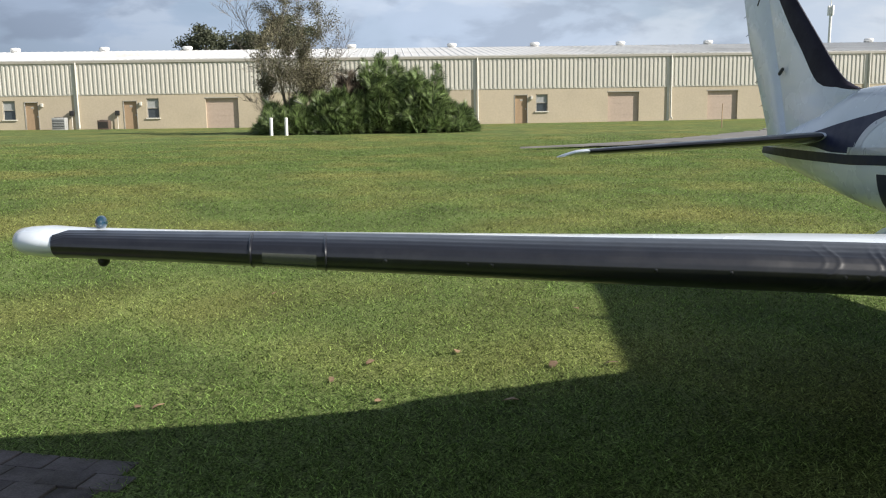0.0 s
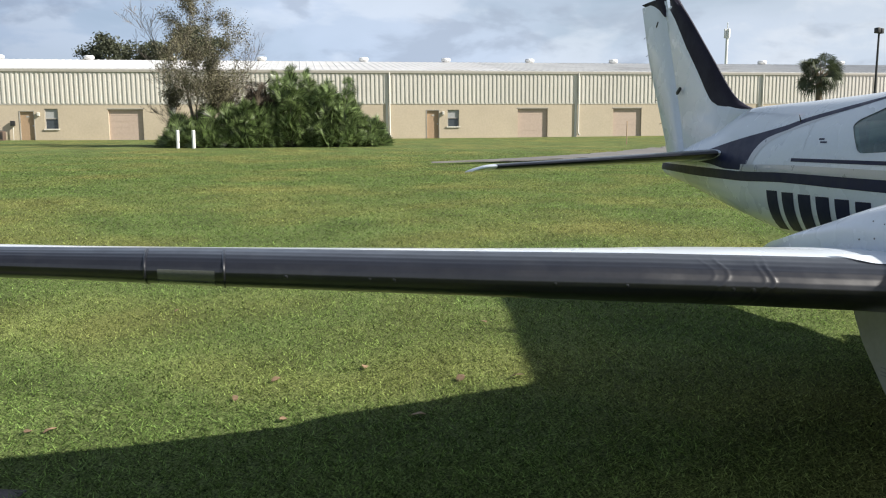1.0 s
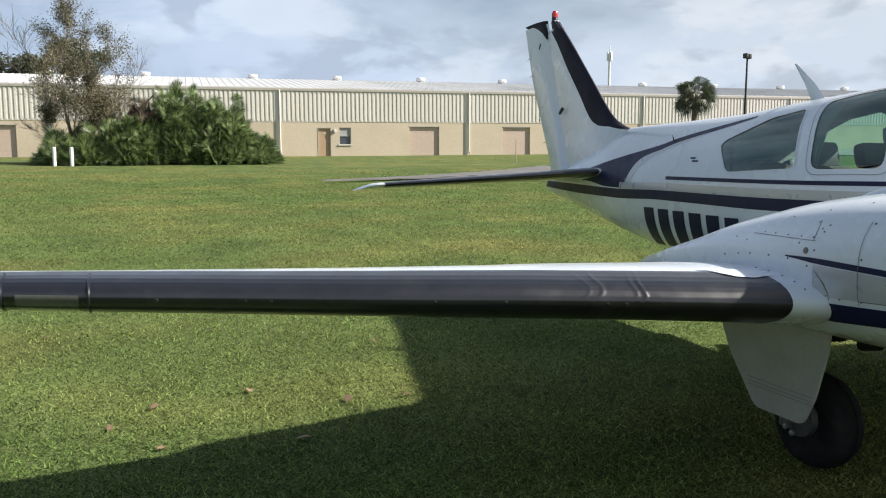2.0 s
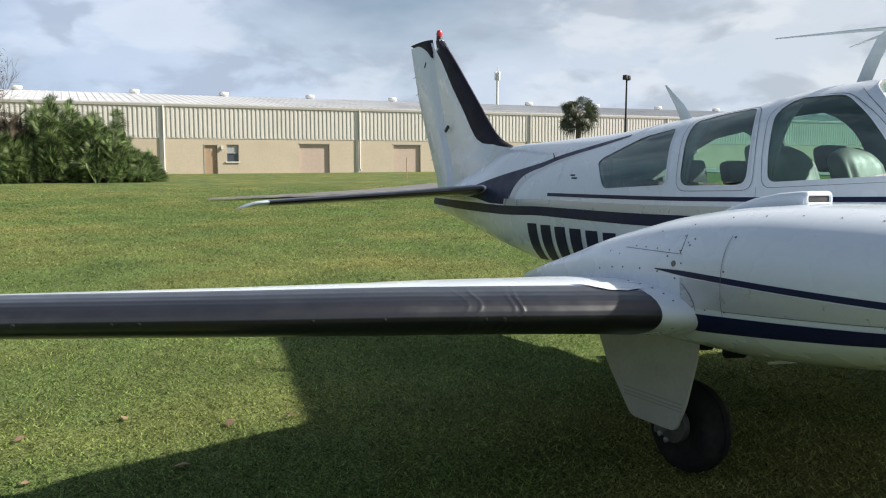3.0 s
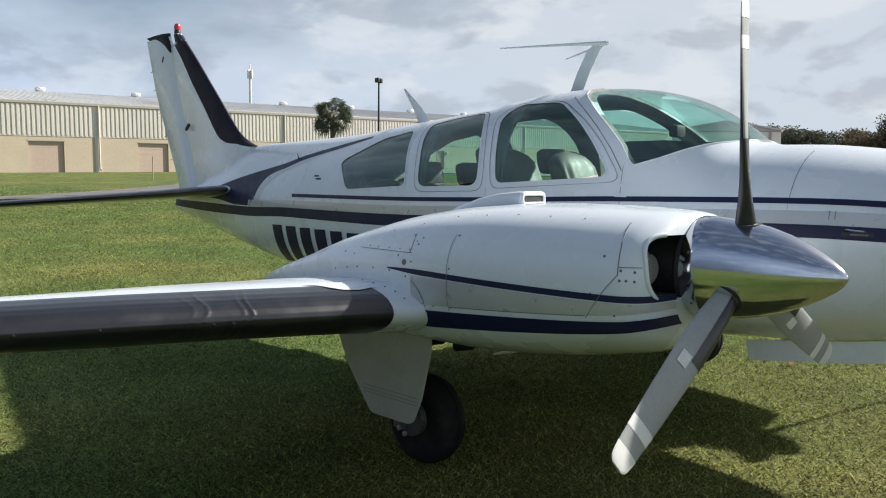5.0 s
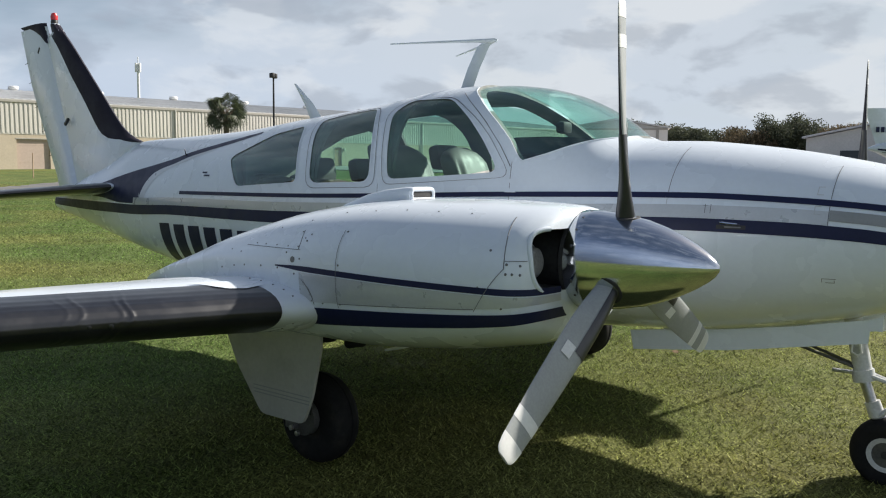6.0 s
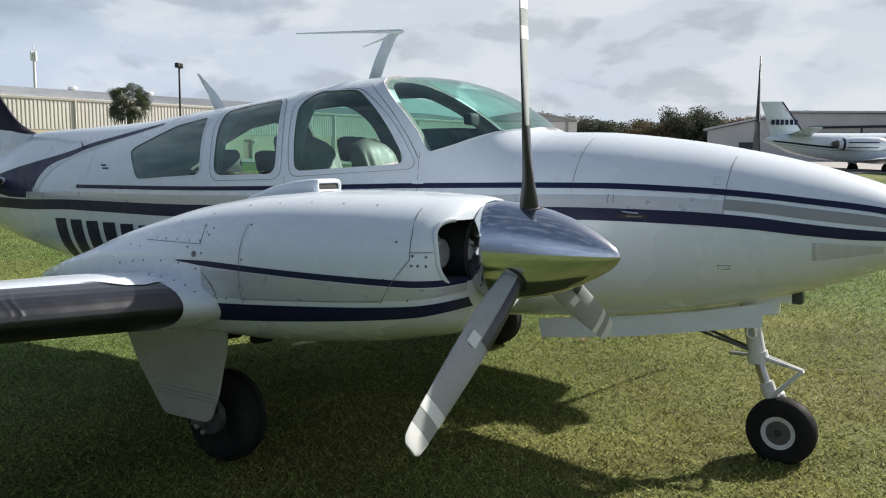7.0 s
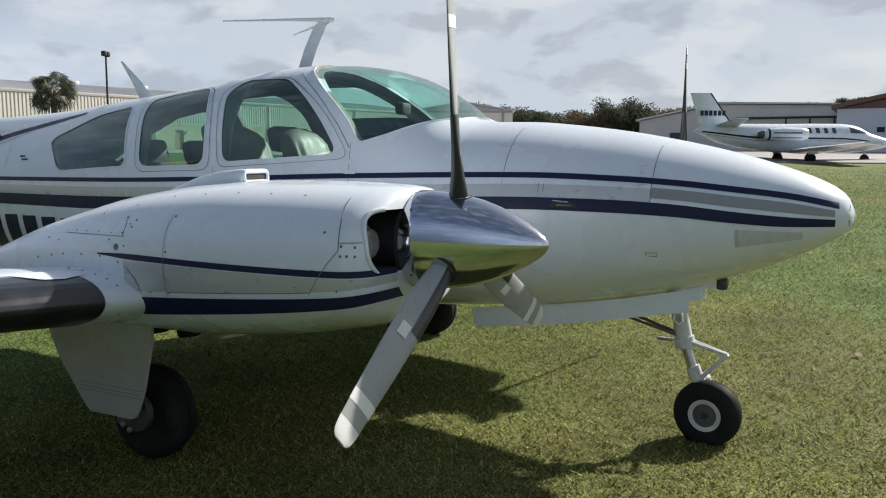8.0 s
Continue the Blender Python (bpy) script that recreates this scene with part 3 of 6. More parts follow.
rows = []
for x in np.linspace(0.008, 0.928, 34):
    top, bot, hw, mid, nt = fuse(x)
    u = min(max((shield_low(x) - 0.006 - mid) / (top - mid), 0), 0.9999)
    a0 = math.asin(u ** (nt / 2))
    row = []
    for a in np.linspace(a0, math.pi - a0, 36):
        c, s = math.cos(a), math.sin(a)
        row.append((x, math.copysign(abs(c) ** (2 / nt), -c) * (hw - 0.010), mid + abs(s) ** (2 / nt) * (top - mid - 0.010)))
    rows.append(row)
shield = part("windshield", sheet(rows, 0.005), SHIELDGLASS, plane, "green tinted curved windshield")
shield.visible_shadow = False
for sign in (-1, 1):
    edge = []
    for x in np.concatenate([np.linspace(0.02, 0.50, 20), np.linspace(0.52, 0.92, 14)]):
        edge.append((x, sign * fuse_y(x, shield_low(x), 0.003), shield_low(x)))
    part("windshield_seal", tube(edge, 0.004, 6), WHITE, plane)


def band(x0, x1, lo, hi, mat, name, parent, label="", sign=-1, out=0.0025, steps=60, rows_=4, where=None):
    """A painted stripe on the fuselage between two heights that change along it."""
    where = where or fuse_y
    grid = []
    for x in np.linspace(x0, x1, steps):
        grid.append([(x, sign * where(x, z, out), z) for z in np.linspace(lo(x), hi(x), rows_)])
    return part(name, sheet(grid), mat, parent, label)


def track(*pts):
    px_, pz_ = [p[0] for p in pts], [p[1] for p in pts]
    return lambda x: float(spline(px_, pz_, x))


up_mid = track((-2.75, 1.236), (-1.38, 1.250), (-0.46, 1.271), (0.48, 1.301), (1.43, 1.316), (1.84, 1.303), (2.10, 1.285), (2.31, 1.262), (2.55, 1.232), (2.78, 1.180))
low_top = track((-5.42, 1.128), (-4.24, 1.120), (-3.62, 1.116), (-2.80, 1.135), (-1.73, 1.141), (-0.5, 1.165), (0.5, 1.19), (1.43, 1.214), (1.80, 1.208), (2.08, 1.192), (2.32, 1.164), (2.55, 1.142), (2.78, 1.128))
low_bot = track((-5.42, 1.060), (-4.24, 1.035), (-3.62, 1.035), (-2.80, 1.060), (-1.73, 1.062), (-0.5, 1.095), (0.5, 1.125), (1.43, 1.156), (1.80, 1.150), (2.08, 1.137), (2.32, 1.114), (2.55, 1.100), (2.78, 1.100))
for sign in (-1, 1):
    band(-2.755, 2.775, lambda x: up_mid(x) - 0.013, lambda x: up_mid(x) + 0.013, NAVY, "upper_stripe", fuselage, "thin dark blue stripe", sign, steps=120)
    band(-3.55, 1.98, lambda x: low_top(x) + 0.001, lambda x: min(low_top(x) + 0.060, up_mid(max(x, -2.6)) - 0.016), GREYBAND, "grey_stripe", fuselage, "silver grey stripe", sign, steps=120)
    band(-5.42, 2.775, low_bot, low_top, NAVY, "lower_stripe", fuselage, "dark blue stripe", sign, steps=140)
    gap = lambda x, f: low_top(x) + f * (up_mid(x) - 0.013 - low_top(x))
    band(1.985, 2.72, lambda x: gap(x, 0.24), lambda x: gap(x, 0.80), DULLGREY, "grey_stripe", fuselage, "dull grey stripe on the nose", sign, steps=40)
    # dark blue swoosh that climbs from the stabilizer to the roof
    navy_low = track((-4.75, 1.18), (-4.2, 1.16), (-3.8, 1.126), (-3.475, 1.126), (-3.43, 1.22), (-3.38, 1.295), (-3.266, 1.383), (-3.129, 1.426), (-2.985, 1.456), (-2.757, 1.515), (-2.482, 1.566), (-2.135, 1.628), (-1.9, 1.676))
    band(-4.75, -1.9, navy_low, track((-4.75, 1.20), (-4.2, 1.30), (-3.6, 1.405), (-3.32, 1.449), (-3.0, 1.502), (-2.795, 1.548), (-2.5, 1.599), (-2.18, 1.651), (-1.9, 1.692)), NAVY, "blue_swoosh", fuselage, "dark blue swoosh", sign, steps=150, out=0.002)
    band(-3.475, -2.4, track((-3.475, 1.122), (-3.37, 1.122), (-3.33, 1.23), (-3.22, 1.335), (-3.08, 1.400), (-2.7, 1.500), (-2.4, 1.577)), navy_low, GREYBAND, "grey_swoosh", fuselage, "silver grey swoosh", sign, steps=100, out=0.002)
    # plain bars of paint on the rear side
    for k in range(6):
        x0 = -3.085 + k * 0.232
        lo_k = 0.675 + 0.008 * k
        band(x0, x0 + 0.165, track((x0, lo_k), (x0 + 0.165, lo_k + 0.004)), track((x0, 0.985), (x0 + 0.165, 0.990)), NAVY, "paint_bar", fuselage,
             "plain dark blue bar", sign, steps=5, rows_=8)
    for x0, x1, z0 in ((-2.455, -2.385, 1.388), (-2.425, -2.340, 1.366)):
        band(x0, x1, lambda x, z0=z0: z0, lambda x, z0=z0: z0 + 0.012, NAVY, "paint_mark", fuselage, "small dark emblem bar", sign, steps=3)
    # skin seams
    for x, lo, hi, mt in ((0.455, 0.75, 1.47, PANELLINE), (1.30, 1.33, 1.545, PANELLINE), (1.30, 1.22, 1.30, FAINT), (1.98, 1.31, 1.455, PANELLINE), (1.98, 1.20, 1.285, PANELLINE),
                          (-0.485, 0.8, 1.34, PANELLINE), (-2.62, 1.30, 1.60, FAINT), (-3.35, 1.3, 1.55, FAINT)):
        band(x, x + 0.003, lambda q, lo=lo: lo, lambda q, hi=hi: hi, mt, "seam_line", fuselage, "", sign, 0.0012, 2, 16)
    door_line = [(x, sign * (fuse_y(x, z) + 0.001), z) for x, z in ((-0.02, 1.862), (0.054, 1.817), (0.15, 1.755), (0.241, 1.682), (0.366, 1.557), (0.42, 1.487), (0.449, 1.445))]
    part("door_seam", tube(door_line, 0.0025, 5), PANELLINE, fuselage)
    grip = [(x, sign * (fuse_y(x, 1.193) + d), 1.193 + dz) for x, d, dz in ((1.545, 0.002, 0.004), (1.555, 0.016, 0.006), (1.59, 0.020, 0.002), (1.625, 0.016, 0.0), (1.632, 0.002, -0.002))]
    part("door_handle", tube(grip, [0.004, 0.005, 0.006, 0.005, 0.004], 8), CHROME, fuselage, "small polished door handle")
    band(1.57, 1.64, lambda q: 1.176, lambda q: 1.182, SCREW, "handle_plate", fuselage, "", sign, 0.004, 4, 3)
    # flat black band painted in for the shadow round the handle
    band(1.535, 1.66, lambda q: 1.170, lambda q: 1.188, BLACKPLASTIC, "handle_recess", fuselage, "", sign, 0.0032, 5, 3)
    for x in (1.478, 1.502):
        band(x, x + 0.003, lambda q: 1.238, lambda q: 1.278, PANELLINE, "hinge", fuselage, "", sign, 0.004, 2, 4)
    for x, z in ((1.925, 1.345), (1.925, 1.262)):
        for x0, x1, z0, z1 in ((x, x + 0.003, z - 0.017, z + 0.017), (x, x + 0.026, z + 0.015, z + 0.018), (x, x + 0.026, z - 0.018, z - 0.015)):
            band(x0, x1, lambda q, z0=z0: z0, lambda q, z1=z1: z1, FAINT, "hinge", fuselage, "", sign, 0.004, 3, 3)
    for x0, x1, z0, z1 in ((1.965, 2.02, 0.970, 0.9725), (1.965, 1.9675, 0.955, 0.9725), (1.980, 2.012, 0.953, 0.956), (2.012, 2.0145, 0.953, 0.966)):
        band(x0, x1, lambda q, z0=z0: z0, lambda q, z1=z1: z1, SCREW, "latch", fuselage, "small metal nose latch", sign, 0.005, 4, 3)
    band(0.43, 0.50, lambda q: 1.36, lambda q: 1.380, WHITE, "hinge", fuselage, "", sign, 0.007, 4, 4)
    band(0.43, 0.50, lambda q: 1.31, lambda q: 1.330, WHITE, "hinge", fuselage, "", sign, 0.007, 4, 4)
    # flat grey patch and edge: the shade of the inlet's recess as colour
    band(2.34, 2.60, track((2.34, 1.005), (2.60, 1.045)), track((2.34, 1.085), (2.60, 1.075)), INLETSHADE, "nose_inlet", fuselage, "shallow air inlet with its shade painted grey", sign, 0.001, 8, 5)
    band(2.335, 2.350, lambda q: 1.006, lambda q: 1.085, FAINT, "inlet_edge", fuselage, "", sign, 0.0018, 3, 5)
part("nose_light", lathe([(0, 0.045), (0.012, 0.042), (0.022, 0.02), (0.024, 0)], (2.775, 0, 1.13), (1, 0, 0), 20), CLEAR, plane, "clear landing lamp glass")
part("belly_fairing", boxed(2.21, 2.26, -0.03, 0.03, 0.765, 0.82, 0.012), HUB, plane)
# cabin: floor, seats, panel, far lining
part("cabin_floor", boxed(-2.1, 0.95, -0.50, 0.50, 0.74, 0.78), INTERIOR, plane)
part("rear_bulkhead", boxed(-2.13, -2.09, -0.27, 0.27, 0.8, 1.52, 0.01), INTERIOR, plane)
part("instrument_panel", boxed(0.36, 0.80, -0.40, 0.40, 1.10, 1.52, 0.05), BLACKPLASTIC, plane, "black instrument panel under the windshield")
hood = [[(x, -w, z), (x, -w + 0.02, z + 0.09), (x, w - 0.02, z + 0.09), (x, w, z)] for x, w, z in ((0.27, 0.46, 1.500), (0.42, 0.455, 1.510), (0.60, 0.43, 1.512), (0.76, 0.36, 1.505), (0.87, 0.27, 1.495))]
part("glareshield", loft(hood), BLACKPLASTIC, plane, "black padded glareshield", sharp=50)


def seat(x, y, top, mat=None, low=0.0):
    """A padded seat: cushion, base, a raked pleated back with rounded shoulders and a headrest behind its top."""
    mat = mat or LEATHER
    bm = bmesh.new()
    box(bm, x - 0.05, x + 0.42, y - 0.21, y + 0.21, 1.00, 1.14, 0.06)
    box(bm, x + 0.02, x + 0.32, y - 0.16, y + 0.16, 0.78, 1.01, 0.02)
    s = part("seat", bm, mat, plane, "grey leather cabin seat")
    h = top - low - 1.08
    rings = []
    for k in np.linspace(0, 1, 16):
        w = 0.215 * (1 - 0.12 * k) * (1 if k < 0.78 else math.sqrt(max(1 - ((k - 0.78) / 0.235) ** 2, 0.02)))
        d = 0.085 * (1 if k < 0.8 else math.sqrt(max(1 - ((k - 0.8) / 0.215) ** 2, 0.03)))
        cx = x - 0.02 - 0.20 * k
        ring = []
        for a in np.linspace(0, 2 * math.pi, 56, endpoint=False):
            dy = math.copysign(abs(math.cos(a)) ** 0.6, math.cos(a)) * w
            dx = math.copysign(abs(math.sin(a)) ** 0.7, math.sin(a)) * d
            pleat = 0.012 * abs(math.sin(math.pi * dy / 0.075)) * (math.sin(a) > 0.2) * (k < 0.82)
            ring.append((cx + dx + pleat, y + dy, 1.08 + k * h))
        rings.append(ring)
    back = part("backrest", loft(rings), mat, s, sharp=0)
    part("headrest", boxed(-0.05, 0.05, -0.125, 0.125, -0.085, 0.085, 0.045, pose(x - 0.335, y, top - 0.065, 0, -14, 0)), DARKLEATHER, s, "dark padded headrest")
    part("headrest_post", tube([(x - 0.20, y, top - low - 0.10), (x - 0.32, y, top - 0.10)], 0.012, 6), BLACKPLASTIC, back)
    return s


for y in (-0.26, 0.26):
    seat(-0.37 if y < 0 else -0.30, y, 1.575)
    seat(-1.02, y * 0.85, 1.485, DARKLEATHER, 0.13)
seat(-1.62, -0.19, 1.37, DARKLEATHER)
seat(-1.62, 0.19, 1.37, DARKLEATHER)
part("mirror", boxed(0.41, 0.47, -0.05, 0.05, 1.635, 1.705, 0.022), BLACKPLASTIC, plane, "small black instrument at the windshield post")
bm = bmesh.new()
lathe([(-0.03, 0.13), (0, 0.15), (0.03, 0.13)], (0.33, 0.23, 1.34), (1, 0, 0.3), 20, bm)
part("control_yoke", bm, BLACKPLASTIC, plane)
for sign in (-1, 1):
    for x0, x1, z0, z1 in ((-0.50, -0.42, 1.30, 1.82), (-1.20, -1.12, 1.30, 1.74)):
        grid = [[(x, sign * fuse_y(x, z, -0.045), z) for x in np.linspace(x0 - 0.01, x1 + 0.01, 3)] for z in np.linspace(z0, z1, 10)]
        part("window_pillar", sheet(grid, 0.02), INTERIOR, plane)

# aerials on the roof
bm = loft([[(x - 0.045, 0, z), (x, -0.012, z), (x + 0.05, 0, z), (x, 0.012, z)] for x, z in ((-0.27, 1.91), (-0.21, 2.05), (-0.14, 2.175), (-0.10, 2.20))])
mast = part("aerial_mast", bm, WHITE, plane, "white V-shaped aerial on a raked mast")
for sign in (-1, 1):
    part("aerial_rod", tube([(-0.05, 0, 2.205), (-0.25, sign * 0.13, 2.20), (-0.60, sign * 0.33, 2.19)], [0.014, 0.009, 0.004], 8), WHITE, mast)
part("aerial_cap", lathe([(-0.09, 0.004), (-0.05, 0.014), (0.0, 0.014), (0.03, 0.004)], (-0.06, 0, 2.205), (1, 0, 0.05), 12), WHITE, mast)
bm = loft([[(x - w, 0, z), (x, -0.008, z), (x + w, 0, z), (x, 0.008, z)] for x, z, w in ((-1.585, 1.74, 0.070), (-1.70, 1.90, 0.046), (-1.845, 2.05, 0.010))])
part("blade_aerial", bm, WHITE, plane, "white blade aerial")
part("whip_aerial", tube([(-2.834, -0.262, 1.515), (-2.85, -0.268, 1.575)], [0.006, 0.003], 6), BLACKPLASTIC, plane)

# ---- tail ----
FIN_LE = [(-3.78, 1.625), (-3.913, 1.668), (-4.05, 1.715), (-4.180, 1.789), (-4.335, 1.923), (-4.560, 2.139), (-4.797, 2.364), (-5.060, 2.610), (-5.325, 2.835)]


def blade_ring(x_le, x_te, z, half, count=14, y0=0.0):
    """One level of a thin wing standing upright: a rounded front and a thin back edge."""
    c = x_le - x_te
    ring = []
    for s in np.linspace(0, 1, count):
        t = half * (2.97 * math.sqrt(s) - 1.26 * s - 3.52 * s * s + 2.84 * s ** 3 - 1.03 * s ** 4)
        ring.append((x_le - c * s, y0 - t, z))
    for s in np.linspace(1, 0, count)[1:-1]:
        t = half * (2.97 * math.sqrt(s) - 1.26 * s - 3.52 * s * s + 2.84 * s ** 3 - 1.03 * s ** 4)
        ring.append((x_le - c * s, y0 + t, z))
    return ring


le_z = [p[1] for p in FIN_LE]
le_x = [p[0] for p in FIN_LE]


def fin_le(z):
    return float(spline(le_z, le_x, z))


def rudder_te(z):
    return float(np.interp(z, [1.27, 2.23, 2.86], [-5.40, -5.885, -6.10]))


def hinge_x(z):
    return float(np.interp(z, [1.1, 1.27, 2.75, 2.86], [-4.93, -5.0, -5.50, -5.53]))


zs = list(np.linspace(1.12, 2.70, 28)) + [2.76, 2.82, 2.838]
rings = []
for z in zs:
    x0 = fin_le(max(z, 1.63)) if z > 1.6 else -3.9 - (1.6 - z) * 0.4
    x1 = hinge_x(z) + (0.06 if z > 2.72 else 0)
    rings.append(blade_ring(x0, x1 - 0.10 if z < 2.72 else x1, z, np.interp(z, [1.45, 1.8, 2.84], [0.085, 0.060, 0.035])))
fin = part("tail_fin", loft(rings), WHITE, plane, "white swept tail fin", sharp=50)
zs = list(np.linspace(1.13, 2.68, 16)) + [2.72, 2.78, 2.83]
rings = [blade_ring(hinge_x(z), rudder_te(z), z, np.interp(z, [1.2, 2.8], [0.045, 0.030]), 10) for z in zs]
rudder = part("rudder", loft(rings), WHITE, plane, "white rudder with worn edge", sharp=50)
rings = [blade_ring(np.interp(z, [2.66, 2.75, 2.86], [-5.490, -5.512, -5.540]), np.interp(z, [2.66, 2.74, 2.81, 2.862], [-5.53, -5.70, -5.95, -6.10]), z, np.interp(z, [2.66, 2.72, 2.86], [0.033, 0.036, 0.036]), 10) for z in (2.662, 2.70, 2.74, 2.78, 2.82, 2.845, 2.866)]
part("rudder_horn", loft(rings), FINBOOT, rudder, "dark rudder tip")
rows = []
for z in np.linspace(1.655, 2.835, 30):
    x0, half = fin_le(z), float(np.interp(z, [1.45, 1.8, 2.84], [0.085, 0.060, 0.035]))
    w = float(np.interp(z, [1.66, 1.70, 1.80, 2.0, 2.3, 2.6, 2.74, 2.84], [0.10, 0.36, 0.33, 0.29, 0.27, 0.21, 0.20, 0.24]))
    c = x0 - (hinge_x(z) - 0.10 if z < 2.72 else hinge_x(z) + 0.06)
    row = []
    for s in np.concatenate([np.linspace(min(w / c, 0.95), 0, 9), np.linspace(0, min(w / c, 0.95), 9)[1:]]):
        t = half * (2.97 * math.sqrt(s) - 1.26 * s - 3.52 * s * s + 2.84 * s ** 3 - 1.03 * s ** 4) + 0.003
        row.append((x0 + 0.003 - c * s, -t if len(row) < 9 else t, z))
    rows.append(row)
part("fin_boot", sheet(rows), FINBOOT, fin, "dark purple-black rubber boot on the fin's front edge")
beacon = part("beacon", lathe([(0, 0.032), (0.05, 0.034), (0.065, 0.028)], (-5.385, 0, 2.815), (0, 0, 1), 16), BLACKPLASTIC, fin, "black beacon base")
part("beacon_lamp", lathe([(0, 0.033), (0.035, 0.036), (0.065, 0.024), (0.074, 0)], (-5.385, 0, 2.878), (0, 0, 1), 16), REDLENS, fin, "red beacon lamp")
part("fin_vent", boxed(-0.045, 0.045, -0.012, 0.012, -0.016, 0.016, 0.009, pose(-5.10, -0.055, 1.868, 0, -38, 0)), BLACKPLASTIC, fin, "small dark vent")
part("fin_vent", boxed(-0.035, 0.035, -0.010, 0.010, -0.012, 0.012, 0.007, pose(-5.66, -0.026, 2.60, 0, -55, 0)), BLACKPLASTIC, rudder, "small dark bracket")
for z in (1.55, 1.80, 2.05, 2.30, 2.50):
    part("static_wick", tube([(rudder_te(z) + 0.01, 0, z), (rudder_te(z) - 0.05, 0, z - 0.012)], [0.004, 0.002], 5), BLACKPLASTIC, rudder)
# dark fairing below the rudder
part("tail_cone", loft([[(x, math.cos(a) * r, z + math.sin(a) * h) for a in np.linspace(0, 2 * math.pi, 20, endpoint=False)]
                        for x, r, z, h in ((-4.7, 0.10, 1.14, 0.06), (-5.1, 0.07, 1.10, 0.05), (-5.46, 0.02, 1.075, 0.03))]), NAVY, plane, "dark tail fairing")


def airfoil(x_le, chord, y, z_le, thick, incidence=0.0, camber=0.02, count=22):
    """A wing section: a ring from the back edge over the top to the front and back below."""
    ring = []
    ts = [0.5 * (1 - math.cos(a)) for a in np.linspace(0, math.pi, count)]
    ca, sa = math.cos(radians(incidence)), math.sin(radians(incidence))

    def at(s, side):
        t = thick * 5 * (0.2969 * math.sqrt(s) - 0.1260 * s - 0.3516 * s * s + 0.2843 * s ** 3 - 0.1030 * s ** 4) * chord
        c = camber * chord * (4 * s * (1 - s)) ** 0.8
        dx, dz = -s * chord, c + side * t
        return (x_le + dx * ca + dz * sa * 0, y, z_le + dz + dx * sa)
    for s in ts[::-1]:
        ring.append(at(s, 1))
    for s in ts[1:-1]:
        ring.append(at(s, -1))
    return ring


def foil_point(x_le, chord, y, z_le, thick, s, side, incidence, camber, out):
    """A place on the upper (1) or lower (-1) side of a wing section, s of the chord behind its front."""
    t = thick * 5 * (0.2969 * math.sqrt(s) - 0.1260 * s - 0.3516 * s * s + 0.2843 * s ** 3 - 0.1030 * s ** 4) * chord
    c = camber * chord * (4 * s * (1 - s)) ** 0.8
    return (x_le - s * chord, y, z_le + c + side * (t + out * min(1, s * 40)) - s * chord * math.sin(radians(incidence)))


# ---- stabilizer ----
for sign in (-1, 1):
    st = []
    for y, xl, c, z, t in ((0.05, -3.92, 1.26, 1.270, 0.085), (0.3, -4.00, 1.17, 1.256, 0.085), (1.2, -4.25, 0.92, 1.196, 0.085), (2.16, -4.50, 0.66, 1.134, 0.085),
                           (2.24, -4.53, 0.62, 1.128, 0.075), (2.30, -4.60, 0.52, 1.110, 0.06), (2.33, -4.72, 0.36, 1.085, 0.04)):
        st.append((y, xl, c, z, t))
    stab = part("stabilizer", loft([airfoil(xl, c, sign * y, z, t, 5.0, 0.0, 16) for y, xl, c, z, t in st]), WHITE, plane, "white stabilizer with black front edge", sharp=60)
    rows = []
    for k in np.linspace(0.25, 2.17, 16):
        xl, c, z, t = (float(np.interp(k, [s[0] for s in st], [s[i] for s in st])) for i in (1, 2, 3, 4))
        ring = airfoil(xl + 0.004, c, sign * k, z, t * 1.05, 5.0, 0.0, 40)
        m = ring.index(max(ring))
        rows.append(ring[m - 9:m + 10])
    part("stabilizer_boot", sheet(rows), BOOT, stab, "black rubber boot")

# ---- wings ----
WING = [  # y, leading x, chord, z, thickness
    (0.30, 0.96, 2.82, 0.80, 0.112), (0.75, 0.94, 2.58, 0.82, 0.120), (1.15, 0.90, 2.33, 0.84, 0.122), (1.45, 0.62, 1.95, 0.852, 0.132), (1.90, 0.530, 1.77, 0.865, 0.139), (2.00, 0.507, 1.73, 0.870, 0.141), (2.08, 0.487, 1.69, 0.876, 0.142),
    (2.16, 0.470, 1.65, 0.881, 0.143), (2.26, 0.447, 1.60, 0.887, 0.144), (2.40, 0.420, 1.52, 0.893, 0.146), (2.69, 0.366, 1.41, 0.905, 0.148), (2.92, 0.322, 1.30, 0.913, 0.1525), (3.06, 0.297, 1.17, 0.918, 0.163),
    (3.60, 0.195, 1.00, 0.935, 0.165), (4.53, 0.020, 0.77, 0.966, 0.166), (5.00, -0.07, 0.68, 0.984, 0.162), (5.40, -0.14, 0.63, 0.999, 0.168), (5.48, -0.16, 0.63, 1.001, 0.180),
    (5.55, -0.195, 0.56, 1.001, 0.188), (5.59, -0.25, 0.45, 1.001, 0.195), (5.612, -0.34, 0.27, 0.998, 0.17)]


def wing_at(y):
    ys_ = [w[0] for w in WING]
    out = [float(np.interp(y, ys_, [w[i] for w in WING])) for i in (1, 2, 3, 4)]
    out[2] += 0.05 * (y - 0.3) if sign > 0 else 0
    return out


